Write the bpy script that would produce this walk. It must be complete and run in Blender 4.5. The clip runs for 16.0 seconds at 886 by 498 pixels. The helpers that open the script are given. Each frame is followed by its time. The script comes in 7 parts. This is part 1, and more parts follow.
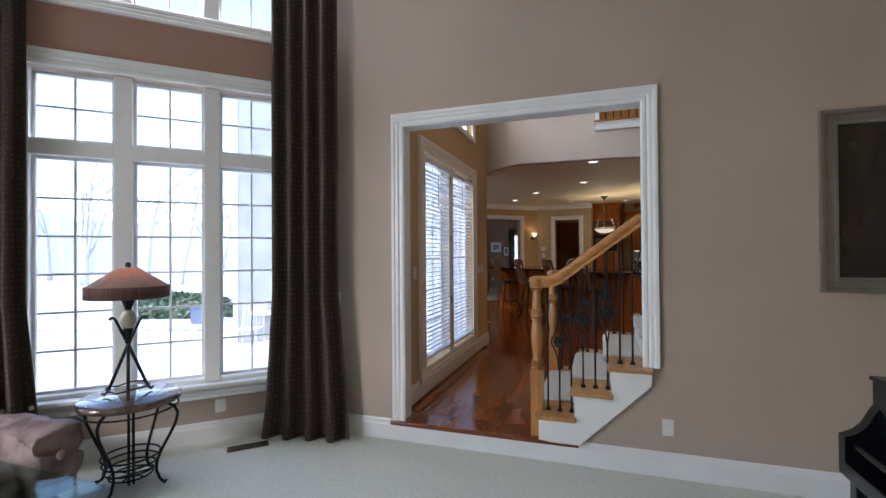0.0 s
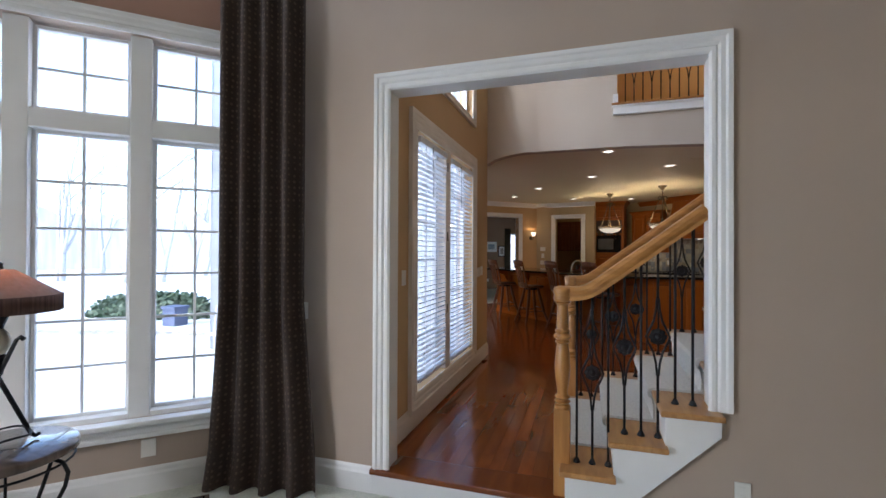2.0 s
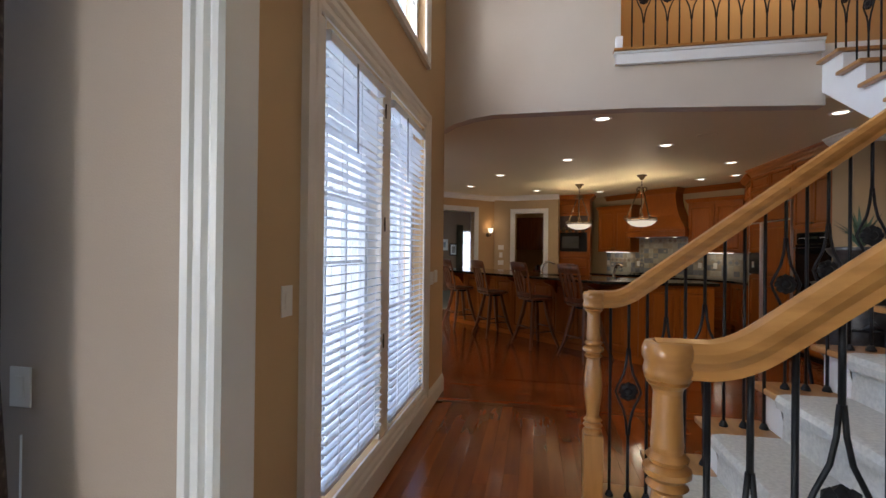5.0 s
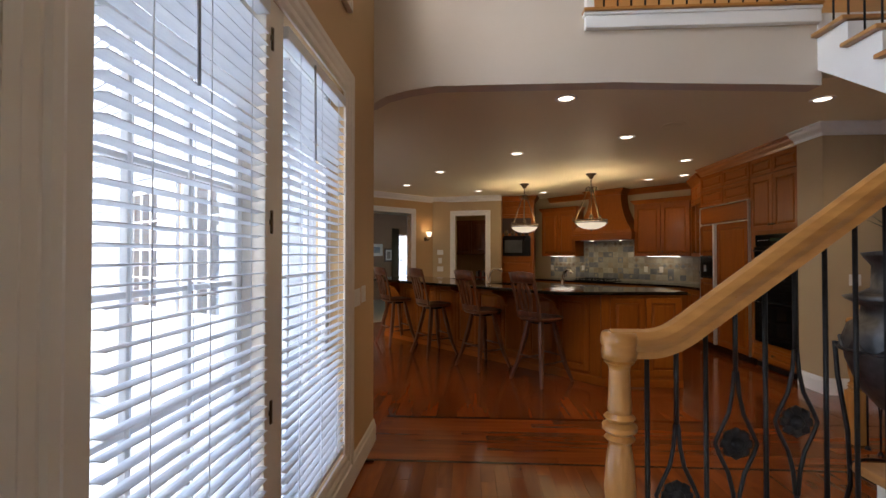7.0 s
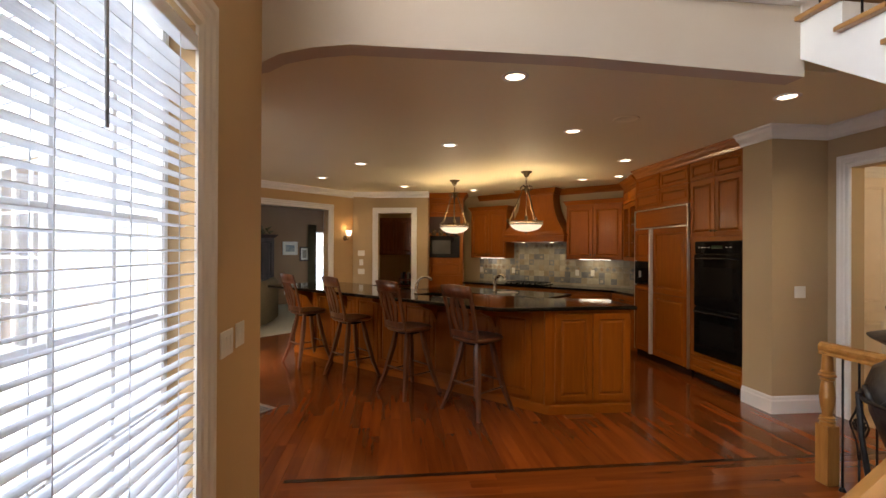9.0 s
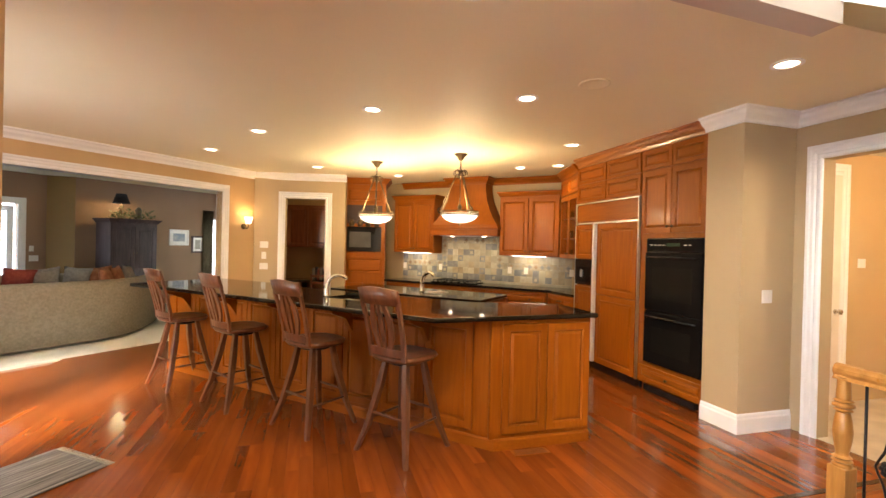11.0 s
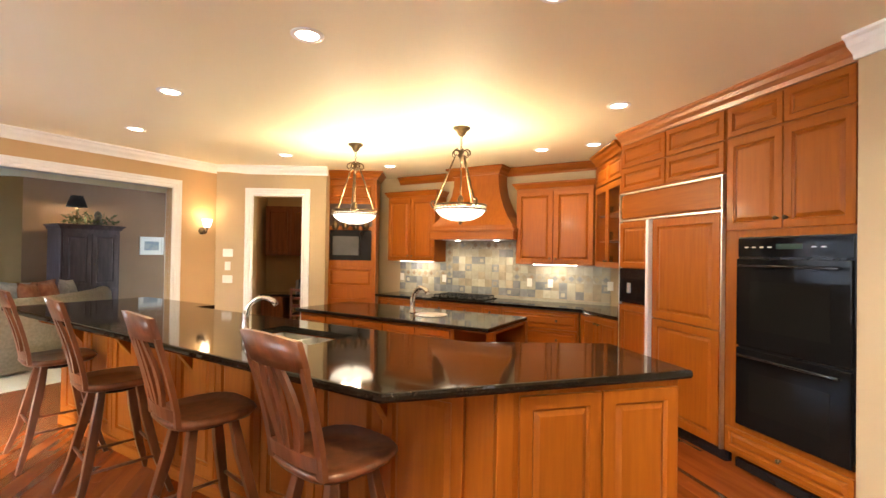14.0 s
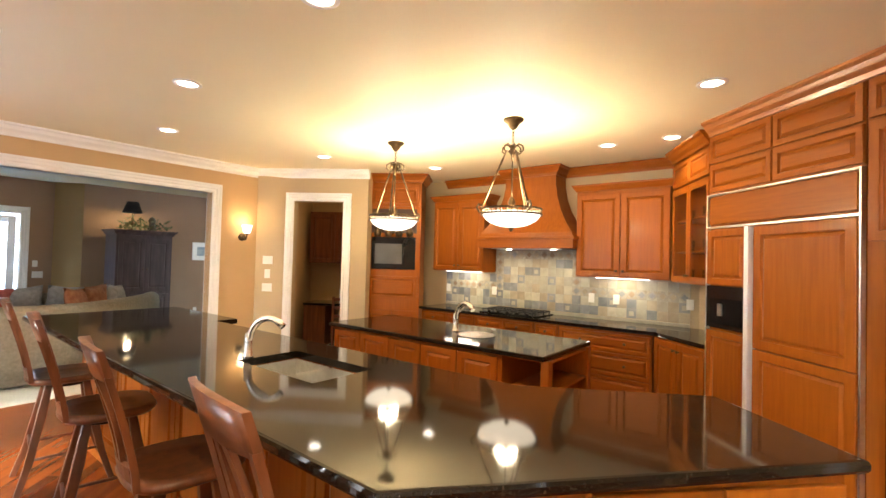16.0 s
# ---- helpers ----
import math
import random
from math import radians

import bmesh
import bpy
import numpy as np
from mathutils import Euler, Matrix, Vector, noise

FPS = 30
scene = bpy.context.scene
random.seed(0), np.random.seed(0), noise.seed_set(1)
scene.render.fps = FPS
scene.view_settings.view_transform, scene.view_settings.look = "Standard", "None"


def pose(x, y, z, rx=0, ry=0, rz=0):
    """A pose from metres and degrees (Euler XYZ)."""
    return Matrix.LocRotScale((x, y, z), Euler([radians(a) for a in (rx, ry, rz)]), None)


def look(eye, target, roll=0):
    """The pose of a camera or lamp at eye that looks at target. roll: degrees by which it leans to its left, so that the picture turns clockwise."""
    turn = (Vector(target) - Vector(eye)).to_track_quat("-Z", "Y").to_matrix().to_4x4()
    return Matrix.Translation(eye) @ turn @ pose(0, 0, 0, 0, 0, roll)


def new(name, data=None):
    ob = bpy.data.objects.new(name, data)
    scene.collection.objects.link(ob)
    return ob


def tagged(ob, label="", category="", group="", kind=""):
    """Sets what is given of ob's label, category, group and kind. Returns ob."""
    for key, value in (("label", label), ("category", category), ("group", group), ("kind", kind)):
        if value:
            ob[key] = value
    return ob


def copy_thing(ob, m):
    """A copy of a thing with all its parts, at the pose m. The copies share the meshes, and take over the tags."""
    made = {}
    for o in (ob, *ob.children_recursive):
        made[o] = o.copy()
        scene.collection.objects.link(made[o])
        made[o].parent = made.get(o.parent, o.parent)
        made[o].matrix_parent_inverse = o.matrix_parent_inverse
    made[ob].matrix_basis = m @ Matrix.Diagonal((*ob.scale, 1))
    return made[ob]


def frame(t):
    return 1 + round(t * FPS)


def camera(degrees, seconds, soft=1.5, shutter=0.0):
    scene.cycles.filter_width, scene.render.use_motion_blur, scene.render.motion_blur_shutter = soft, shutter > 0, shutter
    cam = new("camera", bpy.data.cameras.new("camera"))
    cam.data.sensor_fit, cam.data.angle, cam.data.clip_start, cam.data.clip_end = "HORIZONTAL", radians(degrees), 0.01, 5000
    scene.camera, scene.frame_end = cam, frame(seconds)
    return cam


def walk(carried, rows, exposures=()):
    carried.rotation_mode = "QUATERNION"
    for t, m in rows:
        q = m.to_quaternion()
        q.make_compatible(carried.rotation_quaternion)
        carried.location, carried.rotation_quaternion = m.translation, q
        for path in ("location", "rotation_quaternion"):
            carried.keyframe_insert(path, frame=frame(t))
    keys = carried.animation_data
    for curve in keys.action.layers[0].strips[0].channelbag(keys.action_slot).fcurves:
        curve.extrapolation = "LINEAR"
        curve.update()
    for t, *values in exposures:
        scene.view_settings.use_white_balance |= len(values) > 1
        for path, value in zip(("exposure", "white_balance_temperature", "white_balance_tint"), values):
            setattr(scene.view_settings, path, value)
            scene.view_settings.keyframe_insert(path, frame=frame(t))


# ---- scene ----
cam = camera(88.5, 16.0)
METRES, EYE, TILT, LEAN, TURN = 8.0, 1.39, 0.0, 0.0, 18.9
ROWS = [
    (0.0, 0.0, 0.0, 0.006, 0.0, 0.5, 0.41),
    (0.5, 0.0025, 0.0248, 0.0072, 0.14, 0.4, 0.64),
    (1.0, 0.0029, 0.0492, 0.0075, -0.01, 0.39, 0.51),
    (1.5, -0.0013, 0.0792, 0.0083, -0.31, 0.25, 0.09),
    (2.0, -0.0039, 0.1098, 0.0073, -1.01, 0.38, -0.24),
    (2.5, -0.0001, 0.1429, 0.0072, -1.05, 0.11, -0.36),
    (3.0, 0.0048, 0.1781, 0.0079, -1.43, 0.04, -0.36),
    (3.5, 0.0058, 0.2148, 0.0074, -2.39, -0.03, -0.6),
    (4.0, 0.007, 0.2523, 0.0063, -4.02, 0.13, -0.65),
    (6.5, 0.025, 0.4318, 0.0092, -13.43, 0.45, -0.24),
    (7.0, 0.0328, 0.4568, 0.0108, -15.61, 0.81, 0.02),
    (7.5, 0.0384, 0.4856, 0.0147, -17.75, 0.62, -0.1),
    (8.0, 0.0435, 0.5156, 0.024, -20.48, 0.44, -0.34),
    (8.5, 0.0532, 0.5369, 0.0286, -22.85, 0.31, -0.32),
    (9.0, 0.0681, 0.5621, 0.0287, -25.15, 0.17, -0.26),
    (9.5, 0.0819, 0.5875, 0.0285, -28.04, 0.14, -0.26),
    (10.0, 0.0907, 0.6182, 0.028, -31.38, 0.13, -0.67),
    (12.5, 0.1989, 0.7697, 0.0239, -36.32, -0.94, -1.65),
    (13.0, 0.2229, 0.7931, 0.0241, -35.23, -0.54, -1.49),
    (13.5, 0.2466, 0.8155, 0.0248, -34.14, -0.01, -1.25),
    (14.0, 0.2689, 0.8343, 0.0248, -32.85, 0.58, -0.89),
    (14.5, 0.2903, 0.8485, 0.0252, -30.56, 0.96, -0.74),
    (15.0, 0.304, 0.8624, 0.024, -28.23, 0.97, -0.93),
    (15.5, 0.3112, 0.8797, 0.0262, -26.85, 0.98, -1.34),
    (16.0, 0.3161, 0.8948, 0.0296, -26.1, 1.31, -1.53),
]
EXPOSURES = [(0.0, 2.9, 5800, 13), (4.0, 2.95, 5850, 13), (7.0, 3.05, 6350, 13), (8.5, 3.25, 6750, 13), (9.0, 3.55, 7000, 13), (9.5, 4.0, 7300, 13), (10.0, 4.4, 7600, 13), (12.5, 5.5, 6500, 11), (14.0, 5.45, 6350, 10), (16.0, 5.35, 6350, 9)]
walk(cam, [(t, pose(0, 0, EYE, TILT, LEAN, TURN) @ pose(METRES * x, METRES * y, METRES * z, 90 + pitch, roll, yaw)) for t, x, y, z, yaw, pitch, roll in ROWS], EXPOSURES)

# ---- world and sun ----
world = bpy.data.worlds.new("world")
scene.world = world
world.use_nodes = True
wt = world.node_tree
sky = wt.nodes.new("ShaderNodeTexSky")
sky.sky_type, sky.sun_disc = "NISHITA", False
sky.sun_elevation, sky.sun_rotation = radians(32), radians(200)
wt.links.new(sky.outputs[0], wt.nodes["Background"].inputs[0])
wt.nodes["Background"].inputs[1].default_value = 0.11
sun = new("sun", bpy.data.lights.new("sun", "SUN"))
sun.data.energy, sun.data.angle, sun.data.color = 0.5, radians(12), (1, 0.97, 0.93)
sun.matrix_world = look((-2.9, -8.0, 5.3), (0, 0, 0))



def daylight(name, m, w, h, power):
    """The sky's light in a window's opening; it shines along the frame's -z."""
    d = bpy.data.lights.new(name, "AREA")
    d.shape, d.size, d.size_y = "RECTANGLE", w, h
    d.energy, d.color = power, (0.98, 0.985, 1.0)
    ob = new(name, d)
    ob.matrix_basis = m
    return ob


# the west one is a fill lamp in an unseen, added opening
daylight("west_window_daylight", look((-5.15, -1.9, 1.67), (-2.4, 0.6, 1.2)), 2.6, 2.6, 11.0)
daylight("upper_bay_daylight", look((-3.72, 3.17, 4.25), (-1.9, 1.3, 1.2)), 2.0, 1.3, 20.0)
daylight("upper_hall_daylight", look((-2.02, 5.32, 4.05), (1.5, 6.0, 3.2)), 1.85, 1.85, 8.0)
for x, y in ((-4.93, 9.21), (-3.74, 8.47)):
    daylight("nook_window_daylight", look((x, y, 1.55), (x + 1.58, y + 2.55, 1.0)), 0.85, 1.45, 0.6)

# ---- helpers of this scene ----
K = pose(0, 0, 0, 0, 0, -45)   # kitchen frame: x along its back wall, y towards that wall
B = pose(0, 0, 0, 0, 0, 45)    # frame of the diagonal window and family-room walls
LIV = -0.17                    # the sunken living room's floor
CEIL = 2.88                    # kitchen ceiling


def at(x, y, z, rz=0):
    return pose(x, y, z, 0, 0, rz)


def box(bm, lo, hi, bevel=0.0, m=None):
    x0, y0, z0 = lo
    x1, y1, z1 = hi
    vs = [bm.verts.new(p) for p in ((x0, y0, z0), (x1, y0, z0), (x1, y1, z0), (x0, y1, z0), (x0, y0, z1), (x1, y0, z1), (x1, y1, z1), (x0, y1, z1))]
    fs = [bm.faces.new([vs[i] for i in f]) for f in ((3, 2, 1, 0), (4, 5, 6, 7), (0, 1, 5, 4), (1, 2, 6, 5), (2, 3, 7, 6), (3, 0, 4, 7))]
    made = vs
    if bevel > 0:
        es = list({e for f in fs for e in f.edges})
        out = bmesh.ops.bevel(bm, geom=es, offset=bevel, segments=2, affect="EDGES", profile=0.6)
        made = list({v for f in out["faces"] for v in f.verts} | {v for v in vs if v.is_valid})
    if m is not None:
        bmesh.ops.transform(bm, matrix=m, verts=made)
    return bm


def prism(bm, poly, lo, hi, axis="z", bevel=0.0):
    """A polygon pushed from lo to hi along an axis: z takes (x, y), y takes (x, z), x takes (y, z)."""
    def put(p, h):
        return {"z": (p[0], p[1], h), "y": (p[0], h, p[1]), "x": (h, p[0], p[1])}[axis]
    a = [bm.verts.new(put(p, lo)) for p in poly]
    b = [bm.verts.new(put(p, hi)) for p in poly]
    n = len(poly)
    fs = [bm.faces.new(a[::-1]), bm.faces.new(b)]
    fs += [bm.faces.new([a[i], a[(i + 1) % n], b[(i + 1) % n], b[i]]) for i in range(n)]
    if bevel > 0:
        bmesh.ops.bevel(bm, geom=list({e for f in fs for e in f.edges}), offset=bevel, segments=2, affect="EDGES", profile=0.6)
    return bm


def tube(bm, pts, r, n=8, cap=True):
    """A round bar along points; r is one radius or one for each point."""
    pts = [Vector(p) for p in pts]
    rs = r if isinstance(r, (list, tuple)) else [r] * len(pts)
    rings, side = [], None
    for i, p in enumerate(pts):
        d = (pts[min(i + 1, len(pts) - 1)] - pts[max(i - 1, 0)]).normalized()
        if side is None:
            side = d.orthogonal().normalized()
        side = (side - d * side.dot(d)).normalized()
        up = d.cross(side)
        rings.append([bm.verts.new(p + rs[i] * (math.cos(2 * math.pi * k / n) * side + math.sin(2 * math.pi * k / n) * up)) for k in range(n)])
    for a, b in zip(rings, rings[1:]):
        for k in range(n):
            bm.faces.new([a[k], a[(k + 1) % n], b[(k + 1) % n], b[k]]).smooth = True
    if cap:
        bm.faces.new(rings[0][::-1])
        bm.faces.new(rings[-1])
    return bm


def lathe(bm, profile, n=20, c=(0, 0, 0), smooth=True):
    """Turns (radius, height) pairs about z."""
    rings = []
    for r, h in profile:
        rings.append([bm.verts.new((c[0] + r * math.cos(2 * math.pi * k / n), c[1] + r * math.sin(2 * math.pi * k / n), c[2] + h)) for k in range(n)])
    for a, b in zip(rings, rings[1:]):
        for k in range(n):
            f = bm.faces.new([a[k], a[(k + 1) % n], b[(k + 1) % n], b[k]])
            f.smooth = smooth
    if profile[0][0] > 1e-4:
        bm.faces.new(rings[0][::-1])
    if profile[-1][0] > 1e-4:
        bm.faces.new(rings[-1])
    return bm


def sweep(bm, path, profile, closed=False):
    """Carries a profile of (out, up) pairs along a level path of (x, y, z); out is to the right of the way."""
    path = [Vector(p) for p in path]
    n, rings = len(path), []
    for i, p in enumerate(path):
        a = path[i - 1] if (i or closed) else None
        b = path[(i + 1) % n] if (i < n - 1 or closed) else None
        da = (p - a).normalized() if a is not None else (b - p).normalized()
        db = (b - p).normalized() if b is not None else da
        na, nb = Vector((da.y, -da.x, 0)), Vector((db.y, -db.x, 0))
        m = (na + nb)
        m = m / max(0.3, (1 + na.dot(nb)))
        rings.append([bm.verts.new(p + m * o + Vector((0, 0, u))) for o, u in profile])
    k = len(profile)
    pairs = list(zip(rings, rings[1:])) + ([(rings[-1], rings[0])] if closed else [])
    for a, b in pairs:
        for j in range(k):
            bm.faces.new([a[j], a[(j + 1) % k], b[(j + 1) % k], b[j]])
    if not closed:
        bm.faces.new(rings[0])
        bm.faces.new(rings[-1][::-1])
    return bm


def mesh_of(name, bm, material):
    bmesh.ops.recalc_face_normals(bm, faces=bm.faces[:])
    me = bpy.data.meshes.new(name)
    bm.to_mesh(me)
    bm.free()
    for m in material if isinstance(material, (list, tuple)) else [material]:
        me.materials.append(m)
    return me


def part(name, bm, material, parent, label="", m=None):
    ob = new(name, mesh_of(name, bm, material) if isinstance(bm, bmesh.types.BMesh) else bm)
    ob.parent = parent
    if m is not None:
        ob.matrix_basis = m
    return tagged(ob, label)


def thing(name, m, label, category, group="", kind=""):
    ob = new(name)
    ob.empty_display_size = 0.1
    ob.matrix_basis = m
    return tagged(ob, label, category, group, kind)


def solid(name, bm, material, label, category, m=None, group="", kind=""):
    ob = new(name, mesh_of(name, bm, material))
    if m is not None:
        ob.matrix_basis = m
    return tagged(ob, label, category, group, kind)


def structure(name, bm, material, label, category, m=None):
    return solid(name, bm, material, label, category, m, kind="structure")


def B_():
    return bmesh.new()


# ---- materials ----
def mat(name, c1, c2=None, rough=0.6, metal=0.0, scale=3.0, stretch=(1, 1, 1), bump=0.0, bump_scale=60.0, coat=0.0, rough_var=0.0, vary=0.0, island=False, spec=0.5, detail=6.0, mix=(0.35, 0.65)):
    """A surface of two colours mixed by noise, with fine relief; vary: spread of brightness from object to object."""
    m = bpy.data.materials.new(name)
    m.use_nodes = True
    nt = m.node_tree
    L, N = nt.links, nt.nodes
    b = N["Principled BSDF"]
    b.inputs["Roughness"].default_value, b.inputs["Metallic"].default_value = rough, metal
    b.inputs["Coat Weight"].default_value, b.inputs["Coat Roughness"].default_value = coat, 0.12
    b.inputs["Specular IOR Level"].default_value = spec
    tc, mp = N.new("ShaderNodeTexCoord"), N.new("ShaderNodeMapping")
    mp.inputs["Scale"].default_value = stretch
    L.new(tc.outputs["Object"], mp.inputs[0])
    nz = N.new("ShaderNodeTexNoise")
    nz.inputs["Scale"].default_value, nz.inputs["Detail"].default_value = scale, detail
    L.new(mp.outputs[0], nz.inputs["Vector"])
    ramp = N.new("ShaderNodeValToRGB")
    ramp.color_ramp.elements[0].position, ramp.color_ramp.elements[1].position = mix
    ramp.color_ramp.elements[0].color, ramp.color_ramp.elements[1].color = (*c1, 1), (*(c2 or c1), 1)
    L.new(nz.outputs["Fac"], ramp.inputs[0])
    out = ramp.outputs[0]
    if vary:
        oi, hs = N.new("ShaderNodeObjectInfo"), N.new("ShaderNodeHueSaturation")
        mr = N.new("ShaderNodeMapRange")
        mr.inputs[3].default_value, mr.inputs[4].default_value = 1 - vary, 1 + vary
        rnd = N.new("ShaderNodeNewGeometry").outputs["Random Per Island"] if island else oi.outputs["Random"]
        L.new(rnd, mr.inputs[0])
        L.new(mr.outputs[0], hs.inputs["Value"])
        L.new(out, hs.inputs["Color"])
        add = N.new("ShaderNodeVectorMath")
        add.operation = "MULTIPLY_ADD"
        add.inputs[1].default_value, add.inputs[2].default_value = (1, 1, 1), (0, 0, 0)
        L.new(tc.outputs["Object"], add.inputs[0])
        sc = N.new("ShaderNodeVectorMath")
        sc.operation = "SCALE"
        sc.inputs[0].default_value = (37, 19, 53)
        L.new(rnd, sc.inputs["Scale"])
        L.new(sc.outputs[0], add.inputs[2])
        L.new(add.outputs[0], mp.inputs[0])
        out = hs.outputs[0]
    L.new(out, b.inputs["Base Color"])
    if rough_var:
        mr = N.new("ShaderNodeMapRange")
        mr.inputs[3].default_value, mr.inputs[4].default_value = rough - rough_var, rough + rough_var
        n2 = N.new("ShaderNodeTexNoise")
        n2.inputs["Scale"].default_value, n2.inputs["Detail"].default_value = scale * 2.3, 4
        L.new(tc.outputs["Object"], n2.inputs["Vector"])
        L.new(n2.outputs["Fac"], mr.inputs[0])
        L.new(mr.outputs[0], b.inputs["Roughness"])
    if bump:
        n3, bp = N.new("ShaderNodeTexNoise"), N.new("ShaderNodeBump")
        n3.inputs["Scale"].default_value, n3.inputs["Detail"].default_value = bump_scale, 3
        L.new(mp.outputs[0], n3.inputs["Vector"])
        bp.inputs["Strength"].default_value, bp.inputs["Distance"].default_value = bump, 0.01
        L.new(n3.outputs["Fac"], bp.inputs["Height"])
        L.new(bp.outputs[0], b.inputs["Normal"])
    return m


def glow(name, colour, strength):
    m = bpy.data.materials.new(name)
    m.use_nodes = True
    b = m.node_tree.nodes["Principled BSDF"]
    b.inputs["Base Color"].default_value = (*colour, 1)
    b.inputs["Emission Color"].default_value = (*colour, 1)
    b.inputs["Emission Strength"].default_value = strength
    return m


def glass_mat(name, tint=(1, 1, 1), rough=0.0, base=0.03):
    m = bpy.data.materials.new(name)
    m.use_nodes = True
    N, L = m.node_tree.nodes, m.node_tree.links
    N.remove(N["Principled BSDF"])
    tr, gl, mx, fr = N.new("ShaderNodeBsdfTransparent"), N.new("ShaderNodeBsdfGlossy"), N.new("ShaderNodeMixShader"), N.new("ShaderNodeLayerWeight")
    tr.inputs[0].default_value = (*tint, 1)
    gl.inputs["Roughness"].default_value = rough
    pw, ma = N.new("ShaderNodeMath"), N.new("ShaderNodeMath")
    pw.operation, ma.operation = "POWER", "MULTIPLY_ADD"
    pw.inputs[1].default_value = 5.0
    ma.inputs[1].default_value, ma.inputs[2].default_value = 0.5, base
    L.new(fr.outputs["Facing"], pw.inputs[0])
    L.new(pw.outputs[0], ma.inputs[0])
    L.new(ma.outputs[0], mx.inputs[0])
    L.new(tr.outputs[0], mx.inputs[1])
    L.new(gl.outputs[0], mx.inputs[2])
    L.new(mx.outputs[0], N["Material Output"].inputs[0])
    return m


PAINT = mat("taupe_wall_paint", (0.45, 0.36, 0.285), (0.48, 0.385, 0.305), 0.75, scale=1.2, bump=0.12, bump_scale=180)
TAN = mat("tan_wall_paint", (0.55, 0.365, 0.18), (0.59, 0.395, 0.20), 0.7, scale=1.2, bump=0.12, bump_scale=180)
# beige of the wall over the kitchen, with daylight's paleness put into the colour
HALLP = mat("daylit_beige_paint", (0.58, 0.50, 0.41), (0.61, 0.53, 0.435), 0.75, scale=1.2, bump=0.12, bump_scale=180)
BEIGE = mat("golden_beige_paint", (0.47, 0.35, 0.20), (0.50, 0.375, 0.22), 0.75, scale=1.2, bump=0.12, bump_scale=180)
ROSE = mat("rose_brown_paint", (0.40, 0.23, 0.17), (0.44, 0.26, 0.19), 0.75, scale=1.5, bump=0.1, bump_scale=160)
CEILING = mat("cream_ceiling_paint", (0.86, 0.79, 0.57), (0.88, 0.81, 0.59), 0.6, scale=0.8, bump=0.08, bump_scale=200)
WHITE = mat("white_trim_paint", (0.83, 0.825, 0.80), (0.87, 0.865, 0.84), 0.35, scale=4, rough_var=0.08)
CREAM = mat("cream_trim_paint", (0.78, 0.72, 0.63), (0.82, 0.76, 0.67), 0.4, scale=4, rough_var=0.08)
CARPET = mat("cream_carpet", (0.66, 0.68, 0.61), (0.75, 0.765, 0.69), 0.95, scale=55, bump=0.5, bump_scale=350, spec=0.1)
CHERRY = mat("cherry_cabinet_wood", (0.275, 0.072, 0.005), (0.325, 0.089, 0.006), 0.42, scale=5, stretch=(9, 9, 0.6), bump=0.03, bump_scale=18, coat=0.05, spec=0.2, vary=0.10, rough_var=0.06)
CHERRYH = mat("cherry_wood_level_grain", (0.275, 0.072, 0.005), (0.325, 0.089, 0.006), 0.42, scale=5, stretch=(0.6, 9, 9), bump=0.03, bump_scale=18, coat=0.05, spec=0.2, vary=0.08, rough_var=0.06)
FLOORC = dict(c1=(0.19, 0.043, 0.009), c2=(0.285, 0.072, 0.014), rough=0.13, scale=2.2, stretch=(6, 0.6, 6), mix=(0.32, 0.68), bump=0.015, bump_scale=14, coat=0.35, vary=0.24, rough_var=0.05)
FLOORW = mat("brazilian_cherry_plank", **FLOORC)
FLOORI = mat("brazilian_cherry_planks_joined", island=True, **FLOORC)
OAK = mat("honey_oak_wood", (0.35, 0.152, 0.034), (0.49, 0.228, 0.058), 0.3, scale=4, stretch=(1, 6, 6), bump=0.04, bump_scale=20, coat=0.3, rough_var=0.06)
OAKV = mat("honey_oak_upright", (0.35, 0.152, 0.034), (0.49, 0.228, 0.058), 0.3, scale=4, stretch=(6, 6, 0.8), bump=0.04, bump_scale=20, coat=0.3)
STOOLW = mat("dark_walnut_stool_wood", (0.105, 0.037, 0.016), (0.19, 0.068, 0.028), 0.3, scale=4, stretch=(5, 5, 1), bump=0.04, bump_scale=20, coat=0.3, vary=0.12)
IRON = mat("black_wrought_iron", (0.008, 0.008, 0.009), (0.018, 0.018, 0.020), 0.45, metal=0.2, spec=0.3, scale=30, bump=0.15, bump_scale=60)
GRANITE = mat("black_brown_granite", (0.009, 0.007, 0.005), (0.036, 0.026, 0.017), 0.06, scale=130, detail=3, mix=(0.5, 0.75), spec=0.5)
BRONZE = mat("aged_bronze", (0.075, 0.048, 0.022), (0.15, 0.10, 0.05), 0.4, metal=0.8, scale=25, rough_var=0.1)
NICKEL = mat("brushed_nickel", (0.60, 0.55, 0.48), (0.68, 0.63, 0.56), 0.27, metal=1.0, scale=30, stretch=(1, 1, 8))
STEEL = mat("satin_steel", (0.74, 0.73, 0.71), (0.82, 0.81, 0.79), 0.32, metal=1.0, scale=40)
BLACK = mat("black_enamel", (0.008, 0.008, 0.009), (0.014, 0.014, 0.015), 0.14, scale=3, coat=0.1, spec=0.3)
BLACKG = mat("black_oven_glass", (0.006, 0.006, 0.006), (0.008, 0.007, 0.007), 0.05, scale=2, coat=0.0, spec=0.12)
PLASTIC = mat("white_switch_plastic", (0.76, 0.74, 0.68), (0.80, 0.78, 0.72), 0.4, scale=8)
VINYL = mat("white_window_vinyl", (0.80, 0.80, 0.79), (0.85, 0.85, 0.84), 0.4, scale=5)
